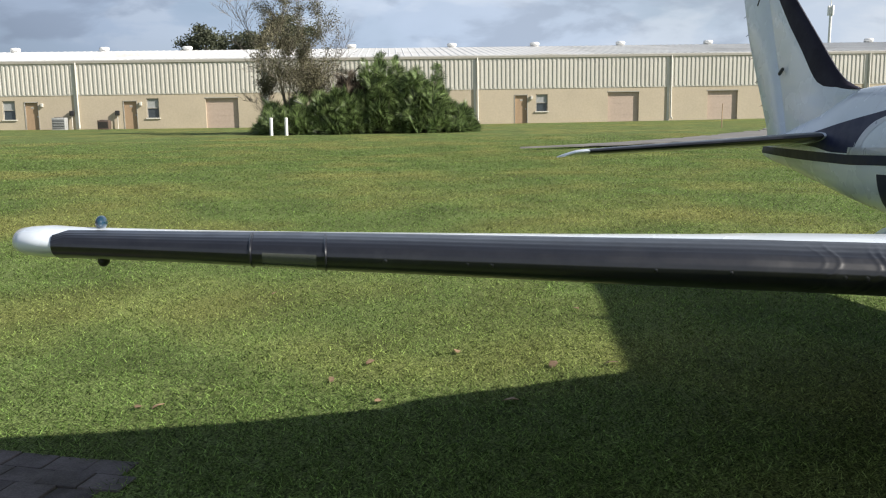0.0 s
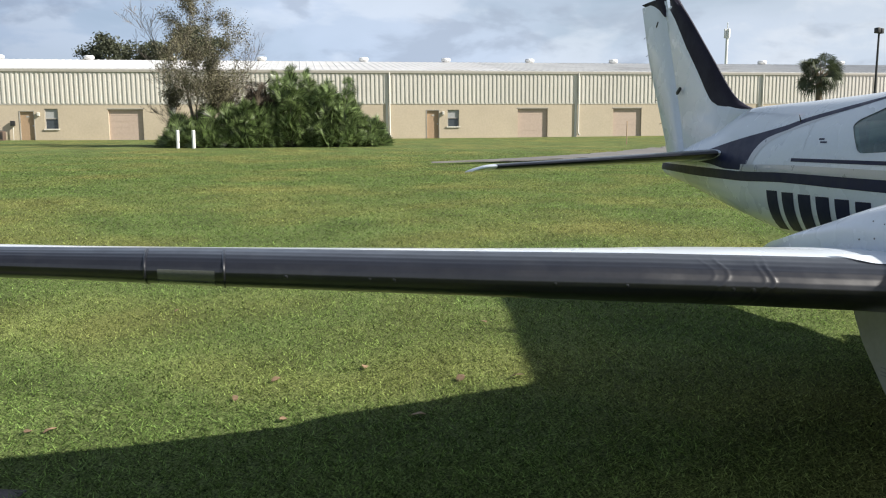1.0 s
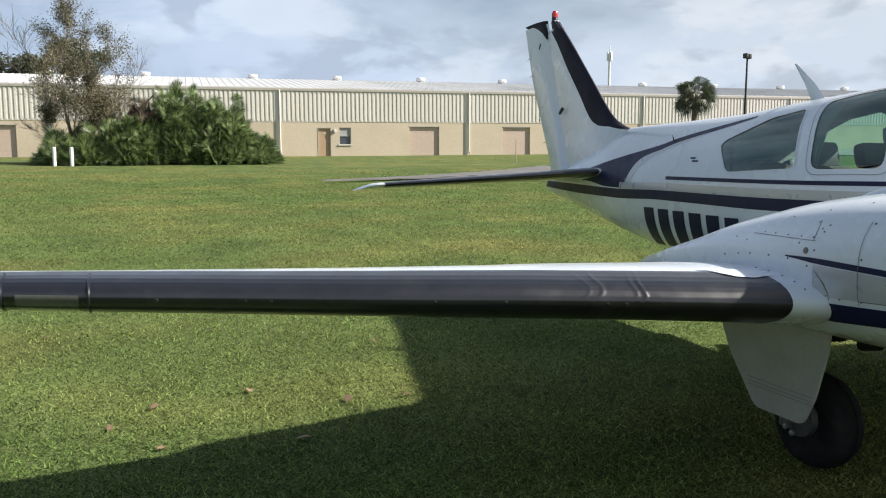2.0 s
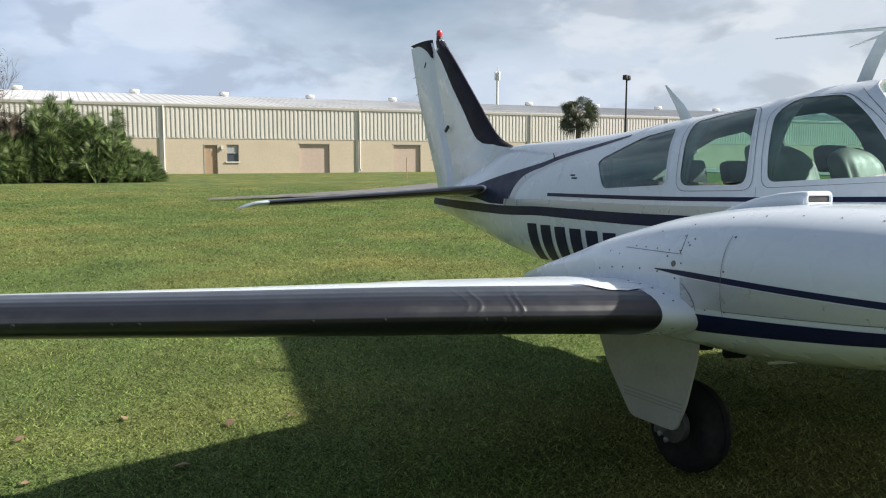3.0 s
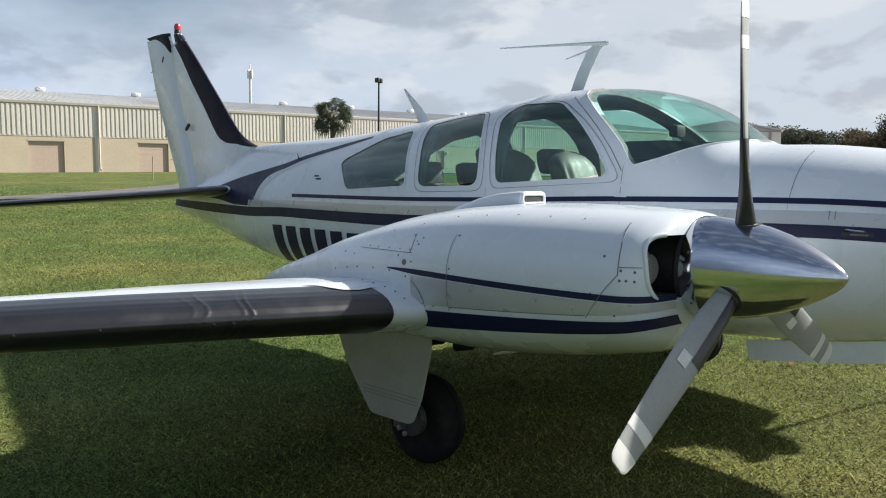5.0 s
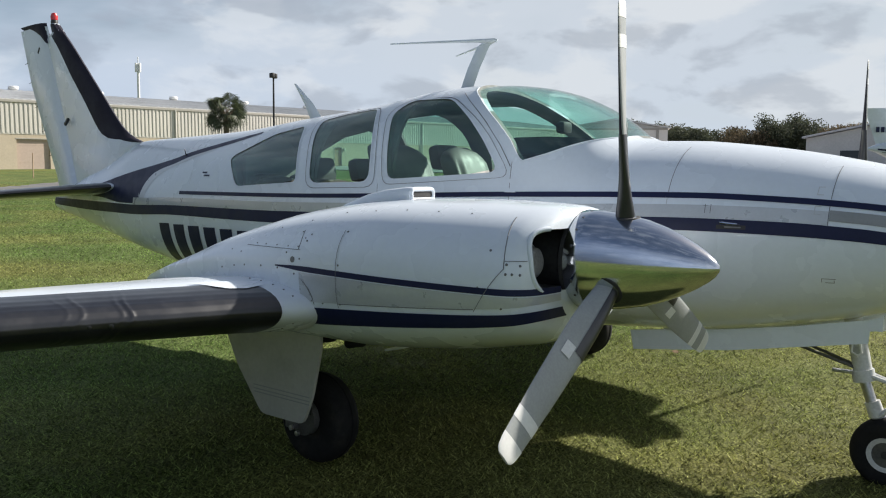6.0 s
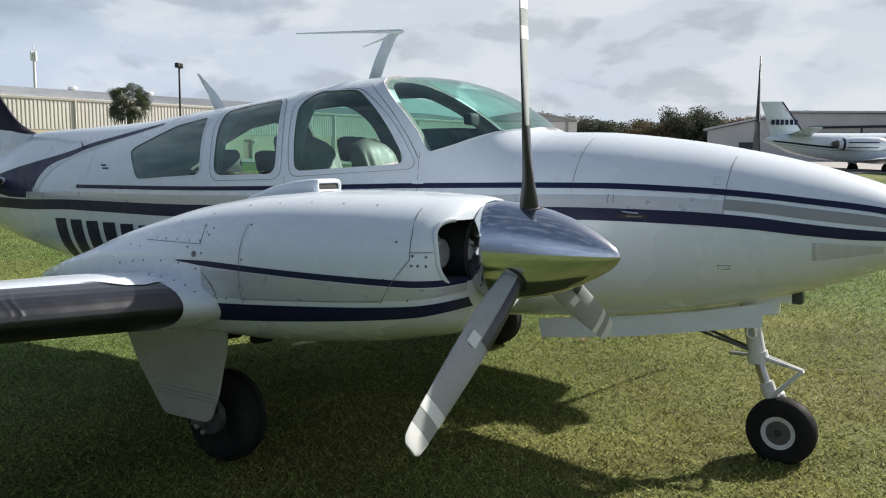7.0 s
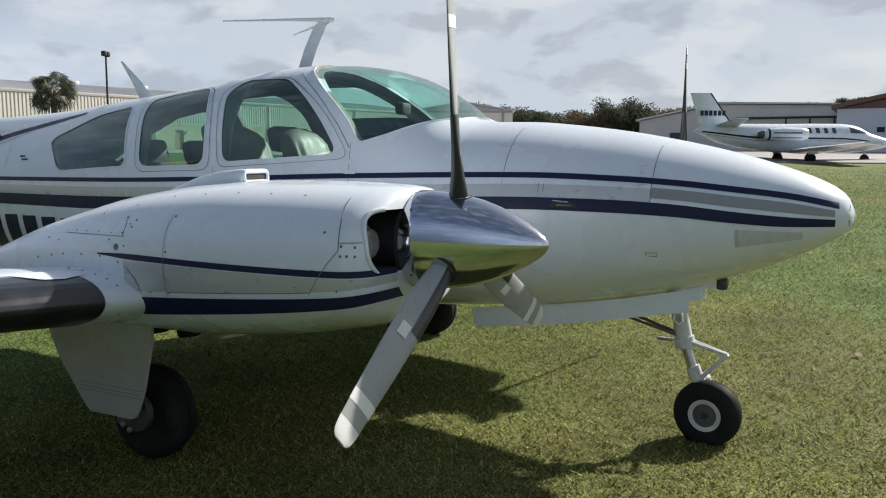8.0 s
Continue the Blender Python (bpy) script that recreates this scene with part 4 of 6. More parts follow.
for sign in (-1, 1):
    wing = part("wing", loft([airfoil(w[1], w[2], sign * w[0], w[3] + (0.05 * (w[0] - 0.3) if sign > 0 else 0), w[4], 6.0, 0.018, 30) for w in WING]), WHITE, plane, "white wing with black rubber front edge", sharp=60)
    rows = []
    for k in np.concatenate([np.linspace(2.13, 2.60, 16), np.linspace(2.61, 3.0, 66), np.linspace(3.05, 5.43, 60)]):
        xl, c, z, t = wing_at(k)
        e = min(max((5.45 - k) / 0.06, 0.35), 1)
        top_reach = float(np.interp(k, [4.6, 4.85, 5.4], [0.18, 0.15, 0.085]))
        row = []
        for s in np.linspace(-1, 1, 53):
            f = min((top_reach * e if s < 0 else 0.17) * s * s / c, 0.45)
            fold = sum(a_ * math.exp(-((k - k_ - w_ * s - 0.012 * math.sin(7 * s + 9 * k_)) / 0.007) ** 2) for k_, w_, a_ in ((2.58, 0.02, 0.0012), (2.70, 0.05, 0.0026), (2.735, 0.06, 0.0016), (2.86, 0.05, 0.0020), (2.90, 0.03, 0.0010)))
            fold = fold * max(1 - s ** 4, 0) + 0.0007 * math.sin(5.3 * k + 4 * s) * max(1 - s * s, 0) + 0.0005 * math.cos(2 * math.pi * s * 6.5) * (s < 0.1)
            p_ = foil_point(xl + 0.004, c, sign * k, z, t, f, -1 if s > 0 else 1, 6.0, 0.018, 0.004 + fold)
            row.append((p_[0] + fold * (1 - abs(s)), p_[1], p_[2]))
        rows.append(row)
    boot = part("wing_boot", sheet(rows), BOOT, wing, "black rubber de-icing boot with small dents")
    # landing lamp window let into the front edge
    rows = []
    for k in np.linspace(4.53, 4.712, 6):
        xl, c, z, t = wing_at(k)
        rows.append([foil_point(xl + 0.0075, c, sign * k, z, t, g * g * 0.13 / c, 1 if g < 0 else -1, 6.0, 0.018, 0.005) for g in np.linspace(-0.08, 1.0, 12)])
    part("landing_lamp", sheet(rows), LAMPGREY, wing, "clear grey landing lamp window")
    for k in (4.50, 4.752):
        xl, c, z, t = wing_at(k)
        line = [foil_point(xl + 0.006, c, sign * k, z, t, g * g * 0.14 / c, 1 if g < 0 else -1, 6.0, 0.018, 0.005) for g in np.linspace(-0.9, 0.95, 14)]
        part("boot_joint", tube(line, 0.005, 6), BOOT, boot)
    for k, r in ((2.75, 0.016), (2.82, 0.012), (2.62, 0.010), (3.18, 0.010), (3.42, 0.010), (3.95, 0.012), (4.03, 0.010), (4.30, 0.010)):
        xl, c, z, t = wing_at(k)
        part("boot_dent", lathe([(-0.01, r * 1.4), (0, r), (0.004, r * 0.4)], (xl - 0.0, sign * k, z - 0.005), (1, 0, 0.1), 12), BOOT, boot)
    bm = bmesh.new()
    for k, f in [(2.05, q) for q in (0.34, 0.26, 0.18, 0.11, 0.05)] + [(2.05, -q) for q in (0.05, 0.12, 0.20)]:
        xl, c, z, t = wing_at(k)
        p_ = foil_point(xl, c, sign * k, z, t, abs(f) * (0.9 / c), 1 if f > 0 else -1, 6.0, 0.018, 0.0)
        lathe([(-0.003, 0.0045), (0.002, 0.004), (0.0025, 0.0)], p_, (0.5, 0, 1 if f > 0 else -1), 6, bm)
    tagged(part("rivets", bm, SCREW, wing, "small dark screws"), kind="stuff")
    xl, c, z, t = wing_at(5.36)
    for dz, name, mat, lab in ((0.042, "tip_lamp", BLUELENS, "dark blue-green navigation lamp"), (-0.094, "tip_lamp_lower", BLACKPLASTIC, "black lower lamp housing")):
        bm = bmesh.new()
        bmesh.ops.create_uvsphere(bm, u_segments=16, v_segments=10, radius=0.025, matrix=Matrix.Translation((xl - 0.17, sign * 5.30, z + dz + 0.02)) @ Matrix.Diagonal((1.6, 0.8, 1.0, 1)))
        part(name, bm, mat, wing, lab)
    rows = []
    for k in np.linspace(2.095, 2.36, 26):
        xl, c, z, t = wing_at(k)
        lo = float(np.interp(k, [2.095, 2.12, 2.20, 2.27, 2.305, 2.36], [0.155, 0.135, 0.105, 0.110, 0.140, 0.213]))
        rows.append([foil_point(xl + 0.004, c, sign * k, z, t, f / c, 1, 6.0, 0.018, 0.0075) for f in np.linspace(lo, 0.215 if k > 2.14 else lo + 0.08 * (k - 2.09) / 0.05, 6)])
    part("boot_patch", sheet(rows), WHITE, wing, "white patch at the inner end of the boot")

# ---- engine nacelles ----
NX = [-1.30, -0.89, -0.60, -0.38, -0.17, 0.02, 0.20, 0.54, 0.84, 1.11, 1.28, 1.37, 1.42, 1.445, 1.455, 1.459]
NTOP = [0.70, 0.835, 0.977, 1.06, 1.138, 1.195, 1.242, 1.290, 1.308, 1.309, 1.304, 1.300, 1.294, 1.286, 1.270, 1.255]
NBOT = [0.66, 0.74, 0.72, 0.70, 0.69, 0.685, 0.685, 0.690, 0.715, 0.752, 0.785, 0.805, 0.826, 0.846, 0.868, 0.890]
NHW = [0.05, 0.25, 0.36, 0.40, 0.43, 0.445, 0.450, 0.450, 0.445, 0.432, 0.413, 0.392, 0.354, 0.306, 0.245, 0.175]
NMID = 1.02
AXIS_Y, AXIS_Z, PROP_X = 1.555, 1.108, 1.605


NAC_XS = np.unique(np.round(np.concatenate([np.linspace(-1.30, 1.30, 40), np.linspace(1.30, 1.41, 10), [1.42, 1.428, 1.435, 1.441, 1.446, 1.450, 1.453, 1.455, 1.4565, 1.458, 1.459]]), 4))


def nac_y(x, z, out=0.0):
    top, bot, hw = (float(spline(NX, v, x)) for v in (NTOP, NBOT, NHW))
    u = (z - NMID) / (top - NMID) if z > NMID else (NMID - z) / (NMID - bot)
    return hw * max(1 - min(max(u, 0), 1) ** 2.5, 0) ** (1 / 2.5) + out


def nac_section(x, shrink=0.0):
    top, bot, hw = (float(spline(NX, v, x)) for v in (NTOP, NBOT, NHW))
    mid = min(NMID, (top + bot) / 2 + 0.1)
    ring = []
    for a in np.linspace(0, 2 * math.pi, 120, endpoint=False):
        c, s = math.cos(a), math.sin(a)
        h = (top - mid if s > 0 else mid - bot) - shrink
        ring.append((x, math.copysign(abs(c) ** 0.8, c) * (hw - shrink), mid + math.copysign(abs(s) ** 0.8, s) * h))
    return ring


def shifted(bm, y):
    bmesh.ops.translate(bm, verts=bm.verts, vec=(0, y, 0))
    return bm


def round_box_x(x0, x1, y0, y1, z0, z1, r):
    """A tunnel with rounded corners that runs along x."""
    poly = rounded([(y0, z0), (y1, z0), (y1, z1), (y0, z1)], r, 14)
    return loft([[(x, y, z) for y, z in poly] for x in (x0, x1)])


def blade_sections(r0, r1, steps, out=0.0, s0=-1.0, s1=1.0, face=False):
    """Sections of a propeller blade that points along +z, front face towards +x and leading edge towards -y."""
    R = [0.096, 0.163, 0.24, 0.346, 0.48, 0.624, 0.74, 0.825, 0.872, 0.889]
    CH = [0.072, 0.080, 0.096, 0.112, 0.118, 0.115, 0.106, 0.098, 0.084, 0.048]
    TH = [0.070, 0.060, 0.040, 0.028, 0.022, 0.017, 0.013, 0.010, 0.008, 0.005]
    PITCH = [52, 45, 37, 28, 21, 16.5, 13.5, 12, 11, 11]
    rows = []
    for r in np.linspace(r0, r1, steps):
        ch, th, p = (float(spline(R, v, r)) for v in (CH, TH, PITCH))
        ca, sa = math.cos(radians(p)), math.sin(radians(p))
        ring = []
        n = 28
        angles = np.linspace(0, 2 * math.pi, n, endpoint=False) if not face else np.linspace(math.pi * s0, math.pi * s1, n)
        for a in angles:
            # u runs from the leading edge (+) to the trailing edge (-), w is the thickness
            u = math.cos(a) * (ch / 2 + out)
            w = math.sin(a) * (th / 2) * (1 + 0.35 * math.cos(a)) + math.copysign(out, math.sin(a)) * abs(math.sin(a))
            ring.append((u * sa + w * ca, -u * ca + w * sa, r))
        rows.append(ring)
    return rows


def spin(bm, angle, y):
    """Turns a blade that points up to an angle about the propeller's axis and puts it in its place."""
    bmesh.ops.transform(bm, verts=bm.verts, matrix=Matrix.Translation((PROP_X, y, AXIS_Z)) @ Matrix.Rotation(radians(float(angle)), 4, "X"))
    return bm


SPINNER = [(-0.147, 0.174), (-0.142, 0.177), (-0.09, 0.176), (0.0, 0.165), (0.08, 0.149), (0.15, 0.126), (0.21, 0.100), (0.26, 0.073), (0.30, 0.047), (0.323, 0.027), (0.334, 0.011), (0.337, 0.0)]

for sign in (-1, 1):
    # the airplane leans a little to its right, so the left engine stands higher
    SHIFT[0] = Vector((0.04, 0.13, 0.15)) if sign > 0 else Vector()
    cy = sign * 1.56
    ay = sign * AXIS_Y
    nx = NAC_XS
    body = loft([nac_section(x) for x in nx])
    holes = [round_box_x(1.02, 1.6, -0.322, 0.322, 1.012, 1.224, 0.105)]
    body = cut(body, holes)
    nac = part("engine_nacelle", shifted(body, cy), WHITE, plane, "white engine cowling with blue stripes and dark air inlets", sharp=32)
    nac.data.materials.append(LINING)
    for f in nac.data.polygons:
        c = f.center - Vector((0, cy, 0)) - SHIFT[0]
        if 1.0 < c.x < 1.44 and abs(c.y) < min(0.3195, nac_y(c.x, c.z) - 0.012) and 1.0065 < c.z < 1.2275:
            f.material_index = 1
    # rounded lip round each inlet, where the tunnel meets the cowling
    lip = []
    for y_, z_ in rounded([(0.0, 1.012), (0.322, 1.012), (0.322, 1.224), (0.0, 1.224)], 0.105, 16):
        if y_ < 0.165:
            continue
        lo_, hi_ = 1.10, 1.459
        for _ in range(30):
            m_ = (lo_ + hi_) / 2
            lo_, hi_ = (m_, hi_) if nac_y(m_, z_) > y_ else (lo_, m_)
        lip.append((min(lo_, 1.447), y_, z_))
    for k in (-1, 1):
        part("inlet_lip", tube([(x - 0.002, cy + k * (y_ + 0.001), z_ + (0.002 if z_ > 1.12 else -0.002)) for x, y_, z_ in lip], 0.009, 10), WHITE, nac, "rounded white lip of the air inlet")
        part("baffle", boxed(1.335, 1.352, cy + k * 0.235 - 0.055, cy + k * 0.235 + 0.045, 1.168, 1.196, 0.004, None), LABEL, nac, "pale metal baffle behind the inlet")
    part("gearcase", lathe([(-0.4, 0.13), (-0.2, 0.12), (-0.18, 0.07)], (PROP_X, ay, AXIS_Z), (1, 0, 0), 24), DARK, nac)
    # inlet linings and the engine's front behind them
    for k in (-1, 1):
        bm = bmesh.new()
        for i in range(9):
            lathe([(0, 0.060), (0.005, 0.068), (0.010, 0.060)], (1.20 + i * 0.018, cy + k * 0.215, 1.105), (1, 0, 0), 22, bm)
        lathe([(0, 0.052), (0.29, 0.052), (0.30, 0.040)], (1.09, cy + k * 0.215, 1.105), (1, 0, 0), 22, bm)
        part("engine_cylinder", bm, CYLINDER, nac, "finned grey engine cylinder")
        part("ignition_lead", tube([(1.25, cy + k * 0.27, 1.165), (1.30, cy + k * 0.25, 1.175), (1.33, cy + k * 0.215, 1.165), (1.31, cy + k * 0.17, 1.17), (1.28, cy + k * 0.12, 1.18)], 0.007, 8), STEEL, nac)

    def nband(x0, x1, lo, hi, mat, name, label="", out=0.0025, steps=40, rows_=4, sides=(-1, 1)):
        for k in sides:
            xs_ = np.unique(np.concatenate([[x0, x1], NAC_XS[(NAC_XS > x0) & (NAC_XS < x1)]])) if x1 - x0 > 0.05 else np.array([x0, x1])
            grid = []
            for x in xs_:
                row = []
                for z in np.linspace(lo(x), hi(x), rows_):
                    slope = (nac_y(x, z) - nac_y(x - 0.004, z)) / 0.004
                    ln = math.hypot(1, slope)
                    row.append((x - out * slope / ln, cy + k * (nac_y(x, z) + out / ln), z))
                grid.append(row)
            part(name, sheet(grid), mat, nac, label)

    up = track((0.33, 1.036), (0.60, 1.030), (0.89, 1.024), (1.38, 1.020))
    nband(0.30, 1.459, lambda x: up(x) - 0.012 * min(1, (x - 0.26) / 0.2), lambda x: up(x) + 0.010 * min(1, (x - 0.26) / 0.2), NAVY, "thin_stripe", "thin dark blue stripe")
    lt, lb = track((0.48, 0.880), (0.99, 0.913), (1.38, 0.945), (1.46, 0.957)), track((0.48, 0.806), (0.99, 0.856), (1.38, 0.904), (1.46, 0.922))
    nband(0.44, 1.459, lb, lt, NAVY, "wide_stripe", "dark blue stripe")
    nband(0.44, 1.459, lambda x: lt(x) + 0.022, lambda x: up(x) - 0.016, GREYBAND, "grey_panel", "silver grey panel", 0.0018)
    nband(0.645, 0.6475, lambda x: 0.895, lambda x: 1.190, PANELLINE, "cowl_seam", "", 0.004, 2, 12)
    nband(0.645, 1.262, lambda x: lt(x) + 0.0195, lambda x: lt(x) + 0.022, PANELLINE, "cowl_seam", "", 0.004, 20, 2)
    nband(1.262, 1.367, track((1.262, 0.945), (1.30, 1.003), (1.325, 1.040), (1.367, 1.096)), track((1.262, 0.949), (1.30, 1.007), (1.325, 1.044), (1.367, 1.100)), PANELLINE, "cowl_seam", "", 0.004, 10, 2)
    for (xa, za), (xb, zb) in (((1.367, 1.096), (1.364, 1.132)), ((1.364, 1.132), (1.356, 1.180)), ((1.356, 1.180), (1.344, 1.222)), ((1.344, 1.222), (1.330, 1.262))):
        for q in (-1, 1):
            pts_ = [(xa + (xb - xa) * u, cy + q * (nac_y(xa + (xb - xa) * u, za + (zb - za) * u) + 0.001), za + (zb - za) * u) for u in np.linspace(0, 1, 5)]
            part("cowl_seam", tube(pts_, 0.0016, 4), PANELLINE, nac)
    nband(1.367, 1.425, lambda x: 1.122, lambda x: 1.1245, PANELLINE, "cowl_seam", "", 0.004, 4, 2)
    bm = bmesh.new()
    dots = [(1.374, 1.112, 0.006), (1.410, 1.108, 0.006), (1.374, 1.080, 0.006), (1.392, 1.080, 0.006), (1.412, 1.078, 0.006), (0.41, 1.172, 0.004), (0.445, 1.150, 0.004), (1.31, 1.155, 0.006), (1.28, 1.03, 0.005), (0.66, 1.185, 0.006),
            (0.655, 1.06, 0.005), (0.655, 0.91, 0.005), (0.40, 1.065, 0.016), (0.44, 1.07, 0.005), (0.36, 1.09, 0.005), (0.46, 1.14, 0.005), (0.47, 1.165, 0.005), (0.56, 0.905, 0.005),
            (0.50, 0.91, 0.005), (1.36, 0.965, 0.006), (0.16, 1.115, 0.004), (0.22, 1.115, 0.004), (0.29, 1.115, 0.004), (0.36, 1.115, 0.004), (0.42, 1.117, 0.004), (0.70, 1.262, 0.004),
            (0.85, 1.27, 0.004), (1.0, 1.27, 0.004), (1.15, 1.268, 0.004), (0.55, 1.25, 0.004), (0.40, 1.215, 0.004), (0.25, 1.18, 0.004), (0.0, 1.08, 0.004), (0.07, 1.075, 0.004)]
    for k in (-1, 1):
        for x, z, r in dots:
            h = nac_y(x, z)
            nrm = Vector((0, k * 1.0, (nac_y(x, z - 0.01) - nac_y(x, z + 0.01)) * 50)).normalized()
            lathe([(-0.003, r * 0.8), (0.0012, r * 0.8), (0.002, r * 0.5)], (x, cy + k * h, z), nrm, 8, bm)
    tagged(part("rivets", bm, SCREW, nac, "small dark screws and rivets"), kind="stuff")
    nband(0.10, 0.44, lambda x: 1.104, lambda x: 1.106, PANELLINE, "cowl_seam", "", 0.003, 8, 2)
    for q in (-1, 1):
        pts_ = [(x, cy + q * (nac_y(x, z) + 0.001), z) for x, z in ((0.425, 1.106), (0.428, 1.125), (0.425, 1.150), (0.415, 1.178))]
        part("cowl_seam", tube(pts_, 0.0014, 4), PANELLINE, nac)
        bm = bmesh.new()
        for x, z in ((-0.06, 0.996), (0.03, 1.010), (0.102, 1.018), (0.21, 1.023), (0.313, 1.022), (0.411, 1.005), (0.462, 0.975), (0.494, 0.930)):
            lathe([(-0.003, 0.004), (0.0015, 0.004), (0.002, 0.002)], (x, cy + q * nac_y(x, z), z + 0.004), (0, q, 0.1), 8, bm)
        tagged(part("fairing_rivets", bm, SCREW, nac, "row of small dark screws round the wing fairing"), kind="stuff")
        edge = [(x, cy + q * (nac_y(x, z) + 0.001), z) for x, z in ((0.445, 0.995), (0.470, 0.977), (0.492, 0.953), (0.507, 0.925), (0.510, 0.895))]
        part("fairing_seam", tube(edge, [0.0012, 0.003, 0.004, 0.003, 0.0015], 5), PANELLINE, nac)
    # air scoop on top
    rings = []
    for x, w, h in ((0.14, 0.02, -0.01), (0.28, 0.055, 0.020), (0.42, 0.080, 0.040), (0.54, 0.088, 0.050), (0.65, 0.090, 0.052), (0.675, 0.086, 0.050)):
        base = float(spline(NX, NTOP, x)) - 0.035
        rings.append([(x, cy + 0.02 + y, z) for y, z in rounded([(-w, base), (w, base), (w * 0.95, base + 0.035 + h), (-w * 0.95, base + 0.035 + h)], 0.035, 5)])
    scoop = part("air_scoop", loft(rings), WHITE, nac, "white air scoop with a dark slot")
    zt = float(spline(NX, NTOP, 0.675))
    bm = round_box_x(0.63, 0.6775, -0.064, 0.064, zt + 0.004, zt + 0.034, 0.014)
    part("scoop_slot", shifted(bm, cy + 0.02), DARK, scoop, "dark scoop slot")
    poly = rounded([(-0.070, zt - 0.002), (0.070, zt - 0.002), (0.070, zt + 0.040), (-0.070, zt + 0.040)], 0.018, 6)
    part("scoop_lip", tube([(0.676, cy + 0.02 + y, z) for y, z in poly + poly[:1]], 0.009, 8), WHITE, scoop)
    # exhaust pipes and drain below
    part("exhaust_pipe", tube([(0.30, cy + sign * 0.1, 0.75), (0.26, cy + sign * 0.1, 0.69), (0.16, cy + sign * 0.1, 0.665)], [0.03, 0.03, 0.026], 14), TYRE, nac, "sooty black exhaust pipe")
    part("exhaust_pipe", tube([(0.48, cy + sign * 0.1, 0.75), (0.44, cy + sign * 0.1, 0.69), (0.36, cy + sign * 0.1, 0.67)], [0.028, 0.028, 0.024], 14), TYRE, nac, "sooty black exhaust pipe")
    part("cowl_flap", boxed(-0.055, 0.055, -0.07, 0.07, -0.005, 0.005, 0.003, pose(0.60, cy, 0.672, 0, -14, 0)), GREYBAND, nac, "white cowl flap hanging open")

    # ---- propeller ----
    prop = part("propeller", lathe(SPINNER, (PROP_X, ay, AXIS_Z), (1, 0, 0), 56), CHROME, plane, "polished chrome spinner with three grey blades")
    part("spinner_plate", lathe([(-0.19, 0.12), (-0.165, 0.170), (-0.147, 0.1745)], (PROP_X, ay, AXIS_Z), (1, 0, 0), 56), DARK, prop)
    for a in np.linspace(0, 2 * math.pi, 18, endpoint=False):
        bm = lathe([(-0.002, 0.005), (0.0015, 0.0045), (0.002, 0.0)], (PROP_X - 0.115, ay + math.cos(a) * 0.176, AXIS_Z + math.sin(a) * 0.176), (0, math.cos(a), math.sin(a)), 8)
        part("spinner_screw", bm, SCREW, prop)
    for angle in (np.array((4.6, 124.7, 242.0)) if sign < 0 else np.array((-3.0, 117.0, 237.0))):
        blade = part("blade", spin(loft(blade_sections(0.09, 0.888, 40)), angle, ay), BLADE, prop, "grey propeller blade with a black back")
        blade.data.materials.append(FINBOOT)
        for f in blade.data.polygons:
            if f.index % 28 >= 14 and f.index < 39 * 28:
                f.material_index = 1
        part("blade_boot", spin(sheet(blade_sections(0.145, 0.44, 14, 0.002, -0.36, 0.44, True)), angle, ay), BOOT, prop, "black rubber boot on the blade root")
        for r0, r1 in ((0.725, 0.768), (0.824, 0.886)):
            part("blade_tip_band", spin(sheet(blade_sections(r0, r1, 8, 0.0012, 0.0, 1.0, True)), angle, ay), BLADEWHITE, prop, "white painted band")
        rows = blade_sections(0.428, 0.480, 3, 0.003, 0.47, 0.68, True)
        part("blade_label", spin(sheet(rows), angle, ay), LABEL, prop, "white label")
        # dark disc stands in for the shaded hole where the blade enters the spinner
        part("blade_collar", spin(lathe([(0, 0.058), (0.010, 0.056)], (0, 0, 0.146), (0, 0, 1), 24), angle, ay), DARK, prop)

    SHIFT[0] = Vector()
    # ---- main landing gear ----
    wy = sign * 1.45
    SHIFT[0] = Vector((-0.15, 0.0, 0.022)) if sign > 0 else Vector()
    tire = [(-0.085, 0.13), (-0.085, 0.165), (-0.080, 0.197), (-0.064, 0.220), (-0.035, 0.232), (-0.012, 0.234), (-0.010, 0.228), (0.010, 0.228), (0.012, 0.234), (0.035, 0.232),
            (0.064, 0.220), (0.080, 0.197), (0.085, 0.165), (0.085, 0.13)]
    tire = [(d * 0.95, r * 0.935) for d, r in tire]
    wheel = part("wheel", lathe(tire, (-0.045, wy, 0.217), (0, 1, 0), 44), TYRE, plane, "black tyre of the main landing gear")
    part("wheel_hub", lathe([(-0.07, 0.05), (-0.075, 0.115), (-0.06, 0.126), (0.06, 0.126), (0.075, 0.115), (0.07, 0.05)], (-0.045, wy, 0.217), (0, 1, 0), 32), HUB, wheel)
    leg = part("gear_leg", tube([(0.02, sign * 1.62, 0.80), (-0.01, sign * 1.61, 0.45), (-0.03, sign * 1.60, 0.28)], [0.045, 0.042, 0.036], 16), GEARGREY, plane, "grey main gear leg")
    part("axle", tube([(-0.03, sign * 1.62, 0.243), (-0.03, sign * 1.40, 0.243)], 0.022, 12), HUB, leg)
    part("brake", lathe([(0, 0.05), (0.0, 0.085), (0.035, 0.085), (0.035, 0.05)], (-0.03, sign * 1.545, 0.243), (0, sign, 0), 24), HUB, leg)
    part("brake_caliper", boxed(-0.125, -0.055, sign * 1.575 - 0.03, sign * 1.575 + 0.03, 0.185, 0.255, 0.012), SCREW, leg, "grimy brake caliper")
